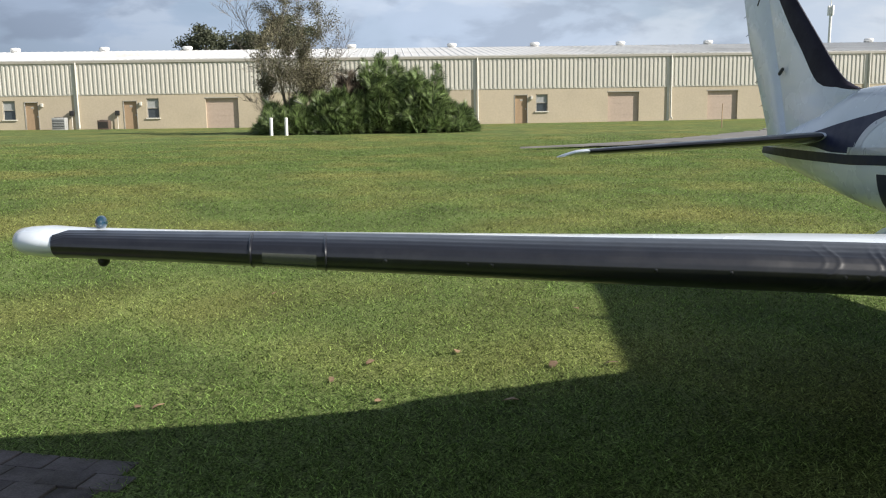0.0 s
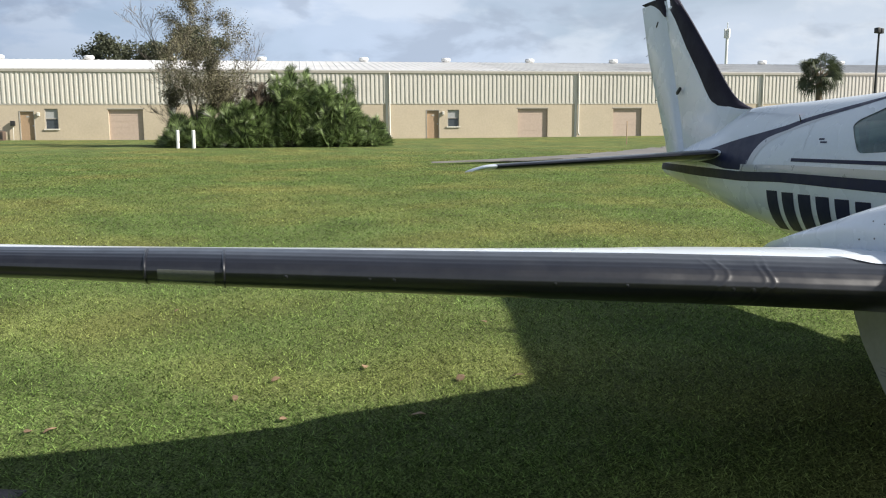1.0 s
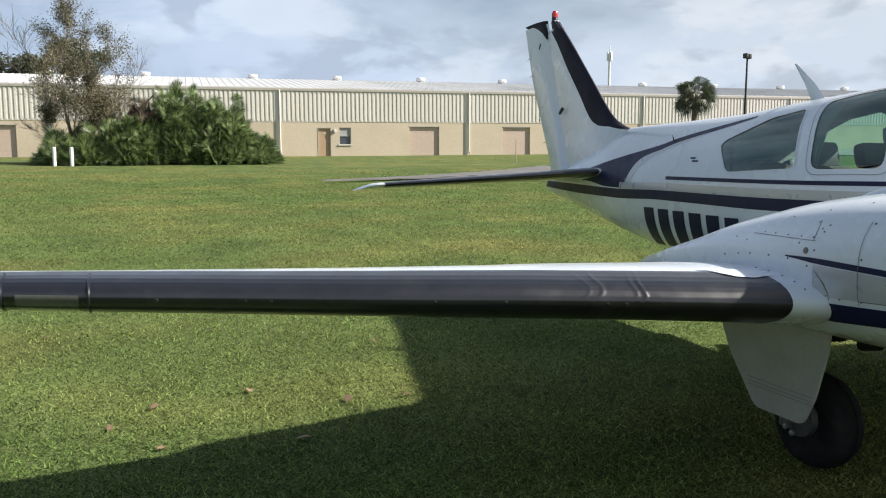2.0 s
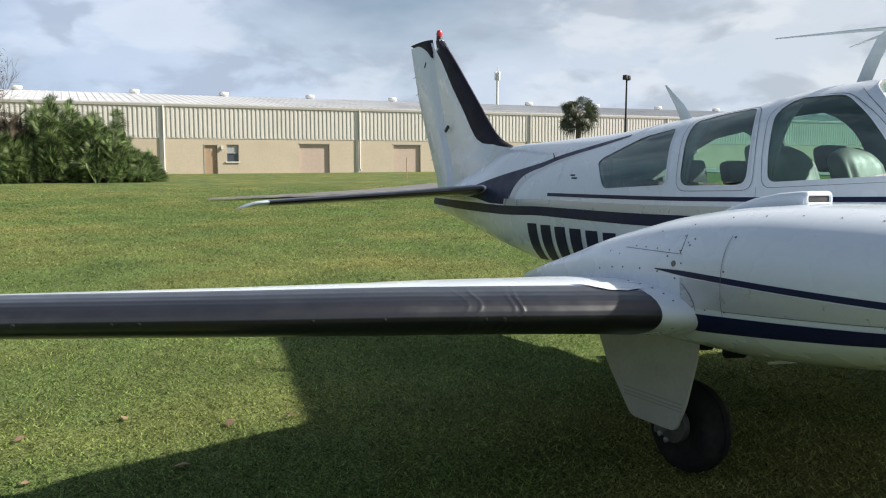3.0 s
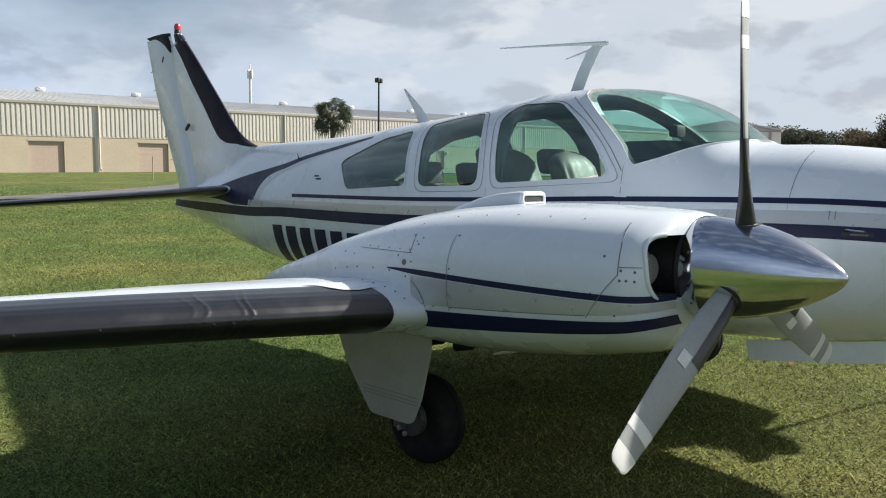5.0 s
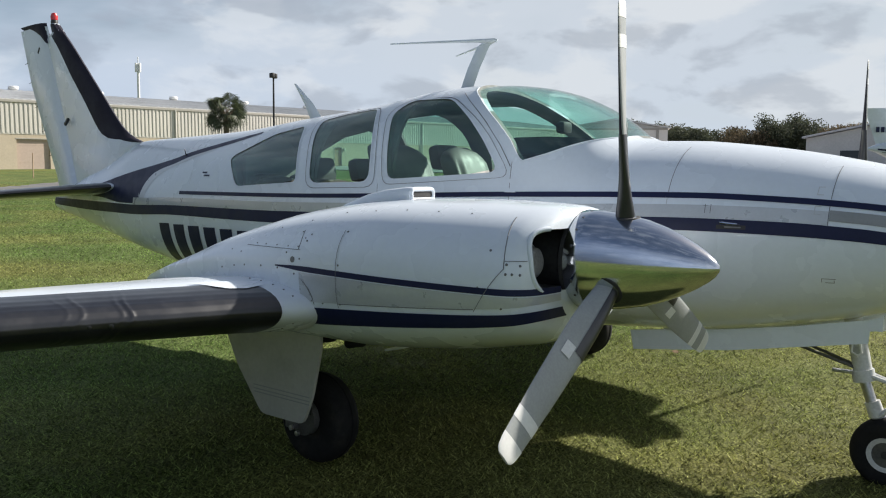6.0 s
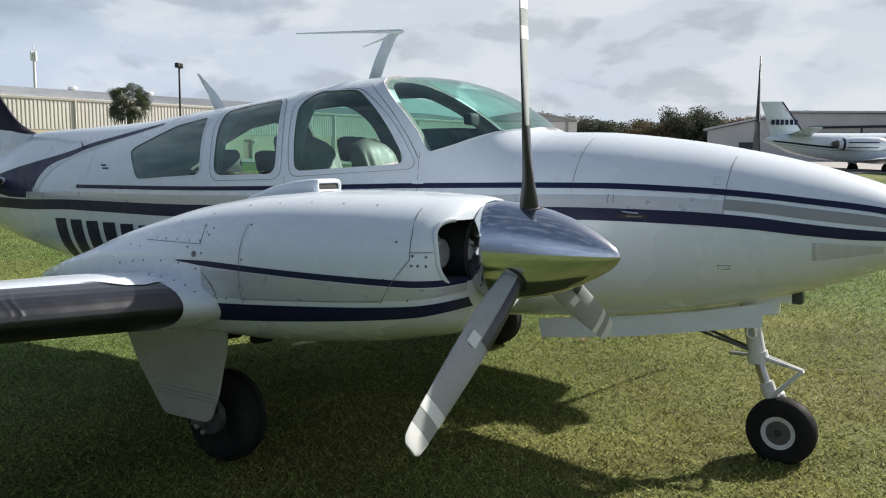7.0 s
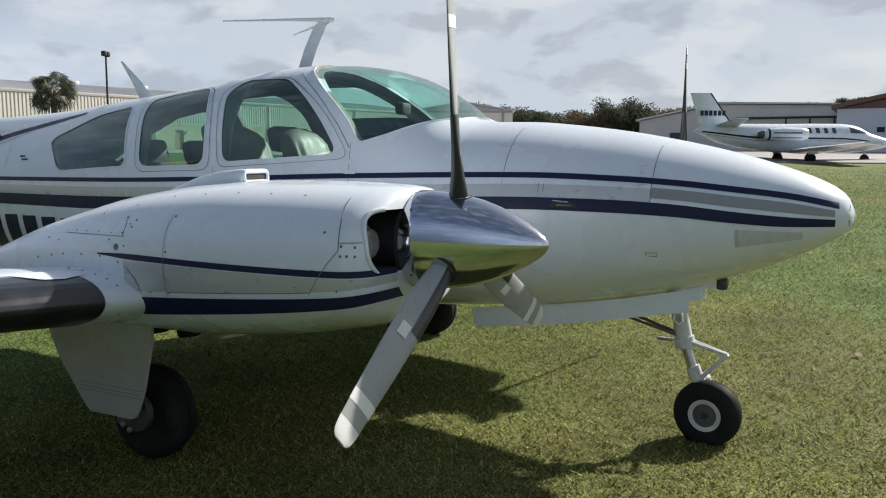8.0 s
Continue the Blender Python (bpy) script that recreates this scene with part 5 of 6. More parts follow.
    for bx, bz in ((-0.115, 0.245), (-0.070, 0.195), (-0.03, 0.175)):
        part("bolt", lathe([(0, 0.013), (0.012, 0.013), (0.014, 0.006)], (bx, sign * 1.605, bz), (0, sign, 0), 8), STEEL, leg)
    part("brake_hose", tube([(-0.10, sign * 1.60, 0.25), (-0.13, sign * 1.62, 0.33), (-0.06, sign * 1.63, 0.42)], 0.008, 6), STEEL, leg)
    part("torque_link", tube([(-0.04, sign * 1.62, 0.50), (-0.16, sign * 1.62, 0.39), (-0.05, sign * 1.61, 0.29)], 0.014, 8), STEEL, leg)
    part("brake_line", tube([(0.05, sign * 1.60, 0.60), (0.08, sign * 1.62, 0.42), (0.03, sign * 1.58, 0.27)], 0.006, 6), BLACKPLASTIC, leg)
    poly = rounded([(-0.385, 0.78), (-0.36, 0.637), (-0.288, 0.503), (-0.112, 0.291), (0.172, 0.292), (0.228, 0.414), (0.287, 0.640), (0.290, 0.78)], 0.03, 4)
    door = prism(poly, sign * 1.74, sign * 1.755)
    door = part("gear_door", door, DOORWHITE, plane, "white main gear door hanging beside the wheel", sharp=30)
    for z in (0.385, 0.40, 0.418):
        part("gear_door_mark", boxed(-0.165, 0.215, sign * 1.7552 - 0.001, sign * 1.7552 + 0.001, z, z + 0.005), DULLGREY, door)

SHIFT[0] = Vector()

# ---- nose landing gear ----
tire = [(-0.030, 0.004), (-0.030, 0.075), (-0.060, 0.080), (-0.066, 0.115), (-0.062, 0.140), (-0.050, 0.158), (-0.028, 0.167), (-0.024, 0.163), (-0.018, 0.168), (-0.004, 0.169), (0, 0.164), (0.004, 0.169), (0.018, 0.168),
        (0.024, 0.163), (0.028, 0.167), (0.050, 0.158), (0.062, 0.140), (0.066, 0.115), (0.060, 0.080), (0.030, 0.075), (0.030, 0.004)]
nose_at = (2.187, 0.0, 0.145)
steer = pose(*nose_at, 0, 0, -4) @ Matrix.Scale(0.965, 4)
bm = lathe(tire, (0, 0, 0), (0, 1, 0), 48)
bmesh.ops.transform(bm, verts=bm.verts, matrix=steer)
wheel = part("nose_wheel", bm, TYRE, plane, "black nose wheel tyre")
bm = lathe([(-0.052, 0.044), (-0.055, 0.050), (-0.060, 0.070), (-0.062, 0.082), (-0.02, 0.088), (0.02, 0.088), (0.062, 0.082), (0.060, 0.070), (0.055, 0.05), (0.052, 0.044)], (0, 0, 0), (0, 1, 0), 40)
bmesh.ops.transform(bm, verts=bm.verts, matrix=steer)
part("wheel_rim", bm, GEARGREY, wheel, "worn light grey wheel rim")
bm = lathe([(-0.0575, 0.0), (-0.0575, 0.060), (0.0575, 0.060), (0.0575, 0.0)], (0, 0, 0), (0, 1, 0), 28)
bmesh.ops.transform(bm, verts=bm.verts, matrix=steer)
part("wheel_bearing", bm, HUB, wheel, "dark greasy wheel bearing")
bm = lathe([(-0.064, 0.0), (-0.064, 0.018), (-0.05, 0.022), (0.05, 0.022), (0.064, 0.0)], (0, 0, 0), (0, 1, 0), 6)
bmesh.ops.transform(bm, verts=bm.verts, matrix=steer)
part("axle_nut", bm, DARK, wheel)
leg = part("nose_gear_leg", tube([(1.99, 0, 0.82), (2.035, 0, 0.64), (2.066, 0, 0.49)], [0.038, 0.040, 0.042], 20), GEARGREY, plane, "light grey nose gear leg")
part("leg_collar", tube([(2.060, 0, 0.515), (2.072, 0, 0.463)], [0.050, 0.050], 20), GEARGREY, leg)
part("leg_piston", tube([(2.066, 0, 0.48), (2.118, 0, 0.335)], [0.024, 0.024], 16), STEEL, leg, "bare metal piston")
part("fork_head", tube([(2.108, 0, 0.372), (2.130, 0, 0.315), (2.140, 0.03, 0.295)], [0.034, 0.036, 0.030], 16), GEARGREY, leg)
part("fork_arm", tube([(2.138, 0.03, 0.310), (2.160, 0.082, 0.30), (2.180, 0.088, 0.23), (2.187, 0.085, 0.145)], [0.026, 0.024, 0.022, 0.026], 12), GEARGREY, leg)
part("nose_axle", tube([(2.187, 0.09, 0.145), (2.187, -0.05, 0.145)], 0.014, 12), STEEL, leg)
for dy in (-0.022, 0.022):
    part("torque_link", tube([(2.085, dy, 0.497), (2.272, dy * 0.3, 0.447)], [0.012, 0.009], 8), GEARGREY, leg)
    part("torque_link", tube([(2.272, dy * 0.3, 0.447), (2.150, dy, 0.318)], [0.009, 0.012], 8), GEARGREY, leg)
part("drag_brace", tube([(1.70, -0.05, 0.625), (2.03, -0.02, 0.525)], 0.008, 8), HUB, leg, "dark drag brace")
part("drag_brace", tube([(1.70, 0.05, 0.625), (2.03, 0.02, 0.525)], 0.008, 8), HUB, leg, "dark drag brace")
part("steering_arm", boxed(1.93, 2.06, -0.012, 0.012, 0.487, 0.503, 0.004), STEEL, leg)
part("leg_clip", tube([(2.02, -0.04, 0.68), (2.02, -0.047, 0.60), (2.045, -0.047, 0.585), (2.06, -0.045, 0.60), (2.05, -0.045, 0.67)], 0.006, 6), LABEL, leg)
for sign in (-1, 1):
    top = [(1.0, 0.605), (1.5, 0.665), (1.8, 0.705), (2.12, 0.782)]
    poly = [(1.006, 0.498), (1.5, 0.560), (2.118, 0.676), (2.122, 0.735), (2.172, 0.735), (2.176, 0.805)] + top[::-1][0:1] + [(1.8, 0.715), (1.5, 0.665), (0.985, 0.597)]
    part("nose_gear_door", prism(poly, sign * 0.195, sign * 0.205), WHITE, plane, "white nose gear door hanging open", sharp=30)

# ---- warehouse ----
TAN = material("tan_masonry", (0.495, 0.422, 0.318), 0.85, vary=0.08, scale=0.4, fine=8, second=(0.47, 0.396, 0.30), second_at=(0.55, 0.8), second_scale=0.35)
METAL = material("cream_metal", (0.605, 0.580, 0.525), 0.5, vary=0.06, scale=0.3, fine=6)
ROOF = material("white_roof_metal", (0.56, 0.56, 0.555), 0.5, vary=0.10, scale=0.25, fine=4, second=(0.48, 0.46, 0.42), second_at=(0.58, 0.75), second_scale=0.2)
ROOFGREY = material("grey_roof_metal", (0.50, 0.505, 0.50), 0.55, vary=0.12, scale=0.25, fine=4, second=(0.36, 0.36, 0.35), second_at=(0.56, 0.70), second_scale=0.35)
VENTWHITE = material("white_vent_paint", (0.78, 0.78, 0.77), 0.35, vary=0.05)
TRIM = material("grey_trim", (0.36, 0.34, 0.30), 0.6)
DOORBROWN = material("brown_door", (0.38, 0.265, 0.17), 0.6, vary=0.08)
SHUTTER = material("pinkish_shutter", (0.47, 0.37, 0.305), 0.6, vary=0.06)
PANE = material("dark_pane", (0.05, 0.06, 0.07), 0.15, coat=0.5)
BLIND = material("window_blind", (0.35, 0.36, 0.36), 0.6)
ACGREY = material("ac_grey", (0.33, 0.34, 0.34), 0.6, vary=0.15)
ACBROWN = material("ac_brown", (0.10, 0.07, 0.055), 0.6, vary=0.15)

WH = Matrix(((0.0685, -0.9977, 0, -66.20), (0.9977, 0.0685, 0, -29.86), (0, 0, 1, 0.86), (0, 0, 0, 1))) @ Matrix.Rotation(radians(-0.58), 4, "Y")
house = new("warehouse")
tagged(house, "long cream metal warehouse on a tan masonry base", "warehouse")
house.matrix_world = WH
ORIGIN[house] = Vector()
U0, U1, EAVE, SPLIT = -45.0, 138.0, 5.12, 2.62


def wall_part(name, bm, mat, label="", parent=None, smooth=False):
    """Under the warehouse: x along the front, y back into it, z up."""
    return part(name, bm, mat, parent or house, label, smooth, 0)


OPEN = []
DOORS = [2.04, 9.49, 24.6, 40.01, 71.6, 87.0]
WINDOWS = [(0.35, 0.80, 2.22), (11.21, 0.78, 2.26), (-10.0, 0.8, 2.22), (41.68, 0.80, 2.12), (73.3, 0.80, 2.12), (-14.5, 0.8, 2.2)]
GARAGES = [(-6.0, 2.5), (15.74, 2.5), (47.50, 2.52), (55.66, 2.48), (80.0, 2.5), (30.6, 2.5)]
for u in DOORS:
    OPEN.append((u, u + 0.96, 0.0, 2.06))
for u, z0, z1 in WINDOWS:
    OPEN.append((u, u + 0.95, z0, z1))
for u, w in GARAGES:
    OPEN.append((u, u + w, 0.0, 2.22))
OPEN.sort()
at = U0
for u0, u1, z0, z1 in OPEN:
    wall_part("masonry_wall", boxed(at, u0, 0, 0.3, -1.2, SPLIT), TAN, "tan painted masonry wall")
    wall_part("masonry_wall", boxed(u0, u1, 0, 0.3, z1, SPLIT), TAN, "tan painted masonry wall")
    if z0 > 0:
        wall_part("masonry_wall", boxed(u0, u1, 0, 0.3, -1.2, z0), TAN, "tan painted masonry wall")
    at = u1
wall_part("masonry_wall", boxed(at, U1, 0, 0.3, -1.2, SPLIT), TAN, "tan painted masonry wall")
wall_part("metal_wall", boxed(U0, U1, -0.01, 0.28, SPLIT, EAVE), METAL, "cream ribbed metal siding")
bm = bmesh.new()
x = U0
while x < U1 - 0.3:
    box(bm, x, x + 0.15, -0.055, -0.008, SPLIT + 0.03, EAVE - 0.25)
    x += 0.34
tagged(wall_part("siding_ribs", bm, METAL, "cream metal ribs"), kind="stuff")
wall_part("wall_trim", boxed(U0, U1, -0.03, 0.0, SPLIT - 0.05, SPLIT + 0.02), METAL)
wall_part("eave_gutter", boxed(U0, U1, -0.11, 0.05, EAVE - 0.17, EAVE + 0.04, 0.03), TRIM, "grey eave gutter")
wall_part("back_wall", boxed(U0, U1, 31.7, 32.0, -1.2, EAVE), METAL)
for u in (U0, U1):
    poly = [(0, -1.2), (32, -1.2), (32, EAVE), (16, EAVE + 2.0), (0, EAVE)]
    bm = loft([[(u + d, y, z) for y, z in poly] for d in (-0.15, 0.15)])
    wall_part("gable_wall", bm, METAL)
# the far half of the roof is greyer than the near half
GREY_FROM = 47.0
for y0, y1 in ((-0.08, 16), (32.2, 16)):
    for a, b, mat, text in ((U0 - 0.2, GREY_FROM, ROOF, "white ribbed metal roof"), (GREY_FROM, U1 + 0.2, ROOFGREY, "grey metal roof")):
        bm = loft([[(u, y0, EAVE + 0.02), (u, y1, EAVE + 2.02), (u, y1, EAVE + 2.07), (u, y0, EAVE + 0.09)] for u in (a, b)])
        wall_part("roof", bm, mat, text)
for a, b, mat in ((U0, GREY_FROM - 0.2, ROOF), (GREY_FROM, U1, ROOFGREY)):
    verts, faces = [], []
    for x in np.arange(a, b, 0.61):
        k = len(verts)
        for y, z in ((-0.08, EAVE + 0.09), (16, EAVE + 2.07)):
            verts += [(x, y, z), (x + 0.06, y, z + 0.034), (x + 0.12, y, z)]
        faces += [(k, k + 3, k + 4, k + 1), (k + 1, k + 4, k + 5, k + 2)]
    tagged(raw("roof_ribs", np.array(verts), faces, mat, house, "metal roof ribs"), kind="stuff")
for u in (-9.5, 6.06, 20.6, 37.0, 52.60, 68.95, 84.5, 100.0, 115.5, 131.0):
    bm = boxed(u - 0.30, u - 0.08, -0.045, 0.0, -0.3, EAVE - 0.22, 0.01)
    wall_part("wall_pier", bm, METAL, "smooth grey-cream pier panel")
    bm = tube([(u, -0.12, EAVE - 0.1), (u, -0.12, 0.35), (u + 0.02, -0.14, 0.12), (u + 0.1, -0.3, 0.05)], 0.075, 8)
    wall_part("downspout", bm, METAL, "cream downspout")
for i, u in enumerate((-22, -13.2, -5.0, 3.2, 10.96, 18.3, 26.5, 36.2, 44.3, 52.8, 61.6, 69.8, 78.0, 87, 96, 105, 113, 122, 131)):
    bm = lathe([(0, 0.36), (0.22, 0.36), (0.24, 0.46), (0.48, 0.46), (0.54, 0.36)], (u, 15.9, EAVE + 1.9), (0, 0, 1), 14)
    wall_part("roof_vent", bm, VENTWHITE, "white roof vent", smooth=True)
for u in DOORS:
    d = wall_part("door", boxed(u, u + 0.96, 0.12, 0.17, -0.3, 2.06), DOORBROWN, "brown metal door")
    wall_part("door_frame", boxed(u - 0.06, u, -0.02, 0.2, -0.3, 2.1), TRIM, parent=d)
    wall_part("door_frame", boxed(u + 0.96, u + 1.02, -0.02, 0.2, -0.3, 2.1), TRIM, parent=d)
    wall_part("door_frame", boxed(u - 0.06, u + 1.02, -0.02, 0.2, 2.06, 2.12), TRIM, parent=d)
    wall_part("door_sign", boxed(u + 0.40, u + 0.62, 0.112, 0.12, 1.62, 1.75), TRIM, parent=d)
    wall_part("door_handle", boxed(u + 0.82, u + 0.9, 0.06, 0.12, 0.95, 1.05, 0.01), STEEL, parent=d)
    wall_part("wall_lamp", boxed(u + 1.22, u + 1.40, -0.16, 0.0, 1.72, 2.0, 0.03), METAL, "cream wall lamp")
for u, z0, z1 in WINDOWS:
    d = wall_part("window", boxed(u, u + 0.95, 0.14, 0.17, z0, z1), PANE, "dark sash window")
    wall_part("blind", boxed(u + 0.05, u + 0.90, 0.125, 0.139, z0 + (z1 - z0) * 0.52, z1 - 0.04), BLIND, parent=d)
    wall_part("window_frame", boxed(u, u + 0.06, 0.05, 0.14, z0, z1), TRIM, parent=d)
    wall_part("window_frame", boxed(u + 0.89, u + 0.95, 0.05, 0.14, z0, z1), TRIM, parent=d)
    wall_part("window_frame", boxed(u, u + 0.95, 0.05, 0.14, z1 - 0.06, z1), TRIM, parent=d)
    wall_part("window_bar", boxed(u + 0.06, u + 0.89, 0.08, 0.12, (z0 + z1) / 2 - 0.03, (z0 + z1) / 2 + 0.03), TRIM, parent=d)
    wall_part("window_sill", boxed(u - 0.08, u + 1.03, -0.08, 0.12, z0 - 0.1, z0), METAL, parent=d)
for u, w in GARAGES:
    d = wall_part("roller_door", boxed(u, u + w, 0.16, 0.2, -0.3, 2.22), SHUTTER, "pale pinkish roller door")
    for k in range(1, 5):
        wall_part("door_slat", boxed(u, u + w, 0.153, 0.165, k * 0.44 - 0.012, k * 0.44 + 0.012), SHUTTER, parent=d)
    wall_part("door_lintel", boxed(u - 0.06, u + w + 0.06, -0.02, 0.12, 2.20, 2.28), TRIM, parent=d)


def on_front(u, y, z=0.0):
    return WH @ Vector((u, y, z))


def ac_unit(u, w, h, mat, label):
    p = on_front(u, -0.9)
    ac = thing("air_conditioner", (p.x, p.y, ground_z(p.x, p.y)), label, "air conditioner", "air conditioners by the warehouse")
    o = ORIGIN[ac]
    part("casing", boxed(o.x - 0.4, o.x + 0.4, o.y - w / 2, o.y + w / 2, o.z - 0.05, o.z + h, 0.03), mat, ac)
    part("fan_grille", lathe([(0, w * 0.4), (0.03, w * 0.38), (0.04, 0.05)], (o.x, o.y, o.z + h), (0, 0, 1), 18), BLACKPLASTIC, ac)
    for k in range(6):
        z = o.z + 0.12 + k * (h - 0.2) / 6
        part("louvre", boxed(o.x + 0.40, o.x + 0.415, o.y - w / 2 + 0.05, o.y + w / 2 - 0.05, z, z + 0.05), BLACKPLASTIC, ac)


ac_unit(4.9, 0.95, 0.92, ACGREY, "grey outdoor air conditioner on the ground by the wall")
ac_unit(8.2, 0.82, 0.70, ACBROWN, "dark brown outdoor air conditioner by the wall")


def meter(u):
    p = on_front(u, -0.15)
    z = float(ground_z(p.x, p.y))
    mt = thing("electric_meter", (p.x, p.y, z), "dark electric meter on a conduit at the wall", "meter", "meters on the warehouse wall")
    part("conduit", tube([(p.x, p.y, z - 0.1), (p.x, p.y, z + 1.2)], 0.03, 8), METAL, mt)
    part("meter_box", boxed(p.x - 0.1, p.x + 0.1, p.y - 0.16, p.y + 0.16, z + 1.05, z + 1.42, 0.03), BLACKPLASTIC, mt)


meter(5.55)
meter(9.0)

# ---- second warehouse beyond ----
far_house = thing("warehouse", (-48.8, 94.5, 1.4), "pale cream metal warehouse with a low grey gable", "warehouse")
PALEWALL = material("pale_wall_paint", (0.78, 0.74, 0.68), 0.6, vary=0.05, scale=0.3, fine=6)
HALF, TALL, PEAK = 6.5, 7.15, 8.25
FAR = Matrix(((-0.88, -0.475, 0, -42.0), (-0.475, 0.88, 0, 98.2), (0, 0, 1, 0), (0, 0, 0, 1)))


def far_part(name, rings, mat, label=""):
    """Along its gable wall from the near corner, back into the building, and up."""
    part(name, loft([[tuple(FAR @ Vector(p)) for p in r] for r in rings]), mat, far_house, label, smooth=False)


far_part("wall", [[(0, y, 0.5), (2 * HALF, y, 0.5), (2 * HALF, y, TALL), (0, y, TALL)] for y in (0, 6)], PALEWALL)
far_part("gable", [[(0, y, TALL), (2 * HALF, y, TALL), (HALF, y, PEAK)] for y in (-0.05, 6)], ROOFGREY, "grey metal gable")
for a, b in ((-0.3, HALF), (2 * HALF + 0.3, HALF)):
    far_part("roof", [[(a, y, TALL - 0.02), (b, y, PEAK + 0.01), (b, y, PEAK + 0.2), (a, y, TALL + 0.14)] for y in (-0.4, 6.3)], ROOF, "pale low-pitched metal roof")
far_part("wall_trim", [[(0, y, TALL - 0.18), (2 * HALF, y, TALL - 0.18), (2 * HALF, y, TALL), (0, y, TALL)] for y in (-0.06, 0)], TRIM)
far_part("wall_pier", [[(1.1, y, 0.5), (1.45, y, 0.5), (1.45, y, TALL - 0.19), (1.1, y, TALL - 0.19)] for y in (-0.12, 0)], TRIM)

# ---- plants ----
LEAFGREEN = leafy(material("palmetto_leaf", (0.145, 0.20, 0.075), 0.40, vary=0.35, scale=1.2, fine=8, random_tint=0.75, island=True), 0.3)
TWIGLEAF = material("olive_leaf", (0.125, 0.115, 0.066), 0.7, vary=0.3, scale=2, fine=8, random_tint=0.5, island=True)
FARLEAF = leafy(material("dark_leaf", (0.085, 0.096, 0.058), 0.8, vary=0.3, scale=0.5, fine=3, random_tint=0.22, island=True), 0.25)
DEADLEAF = material("dead_frond", (0.10, 0.078, 0.055), 0.8, vary=0.3, scale=2, fine=9, random_tint=0.5, island=True)
FARBROWN = leafy(material("brownish_leaf", (0.16, 0.125, 0.075), 0.8, vary=0.3, scale=0.5, fine=3, random_tint=0.22, island=True), 0.25)
BARK = material("grey_bark", (0.21, 0.18, 0.15), 0.9, vary=0.3, scale=3, fine=30, bump=0.5, bump_scale=30)
PALMBARK = material("palm_bark", (0.17, 0.13, 0.09), 0.9, vary=0.3, scale=5, fine=20)
FROND = leafy(material("palm_frond", (0.062, 0.078, 0.038), 0.5, vary=0.25, random_tint=0.4, island=True), 0.2)


def fans(rng_, centres, ups, size, count=13, droop=0.25, wide=0.055, spread=1.75):
    """Fan-shaped leaves: narrow pointed blades that spread from a point."""
    v, fc = [], []
    for c, up in zip(centres, ups):
        up = up / np.linalg.norm(up)
        side = np.cross(up, rng_.normal(size=3))
        side /= np.linalg.norm(side)
        nrm = np.cross(up, side)
        sz = size * rng_.uniform(0.7, 1.2)
        for a in np.linspace(-spread, spread, count):
            d = up * math.cos(a) + side * math.sin(a)
            w = np.cross(d, nrm) * sz * wide
            mid = c + d * sz * 0.55 + nrm * 0.03 * sz
            tip = c + d * sz * rng_.uniform(0.85, 1.05) - nrm * droop * sz * abs(a) * 0.3 - np.array([0, 0, droop * sz * 0.4])
            k = len(v)
            v += [c, mid - w, tip, mid + w]
            fc.append((k, k + 1, k + 2, k + 3))
    return np.array(v), np.array(fc)


r2 = np.random.default_rng(11)


def palmetto(x, y, rx, ry, h, count, label, bumps=6, mat=LEAFGREEN):
    """A clump of fan palms: many upright fans on stalks from the ground, in uneven lumps."""
    count = int(count * 1.5)
    z0 = float(ground_z(x, y))
    t = thing("palmetto_bush", (x, y, z0), label, "bush", "palmetto clump by the warehouse")
    a, b = r2.uniform(0, 2 * np.pi, count), np.sqrt(r2.uniform(0.02, 1, count))
    ex, ey = np.cos(a) * b, np.sin(a) * b
    ba, bb = r2.uniform(0, 2 * np.pi, bumps), np.sqrt(r2.uniform(0.0, 0.8, bumps))
    lump = np.max(np.exp(-((ex[:, None] - np.cos(ba) * bb) ** 2 + (ey[:, None] - np.sin(ba) * bb) ** 2) / 0.09), axis=1)
    top = h * np.clip(1 - b ** 3.0, 0.10, 1) ** 0.5 * (0.60 + 0.40 * lump) * r2.uniform(0.62, 1.14, count)
    lev = np.where(r2.uniform(size=count) < 0.55, 1.0, r2.uniform(0.15, 1.0, count))
    cz = np.maximum(top * lev - 0.26, 0.15)
    cs = np.stack([x + ex * rx, y + ey * ry, z0 + cz], -1)
    ups = np.stack([ex * 0.8 + r2.normal(0, 0.55, count), ey * 0.8 + r2.normal(0, 0.55, count), 0.80 + r2.normal(0, 0.35, count)], -1)
    v, fc = fans(r2, cs, ups, 0.64, 14, 0.08, 0.044, 1.40)
    raw("fan_leaves", v, fc, mat, t)
    bm = bmesh.new()
    for c in cs[::6]:
        base = (x + (c[0] - x) * 0.55, y + (c[1] - y) * 0.55, z0 - 0.05)
        tube([base, tuple(c)], [0.03, 0.012], 5, bm)
    tagged(part("stalks", bm, BARK, t), kind="stuff")


palmetto(-46.0, -6.6, 2.0, 2.1, 2.1, 430, "dark green fan palm bush under the bare tree")
palmetto(-45.6, -4.2, 1.7, 1.9, 2.5, 420, "fan palm bush with a dark gap behind it")
palmetto(-46.6, -1.55, 2.2, 2.0, 4.4, 620, "tall dense green fan palm bush", 4)
palmetto(-46.2, 0.75, 2.2, 1.9, 3.8, 560, "dense green fan palm bush", 5)
palmetto(-46.08, 2.55, 1.6, 1.25, 1.75, 190, "low green fan palm bush")
palmetto(-46.3, -3.5, 1.0, 1.1, 3.4, 480, "dark brown dead palm fronds between the bushes", 4, DEADLEAF)


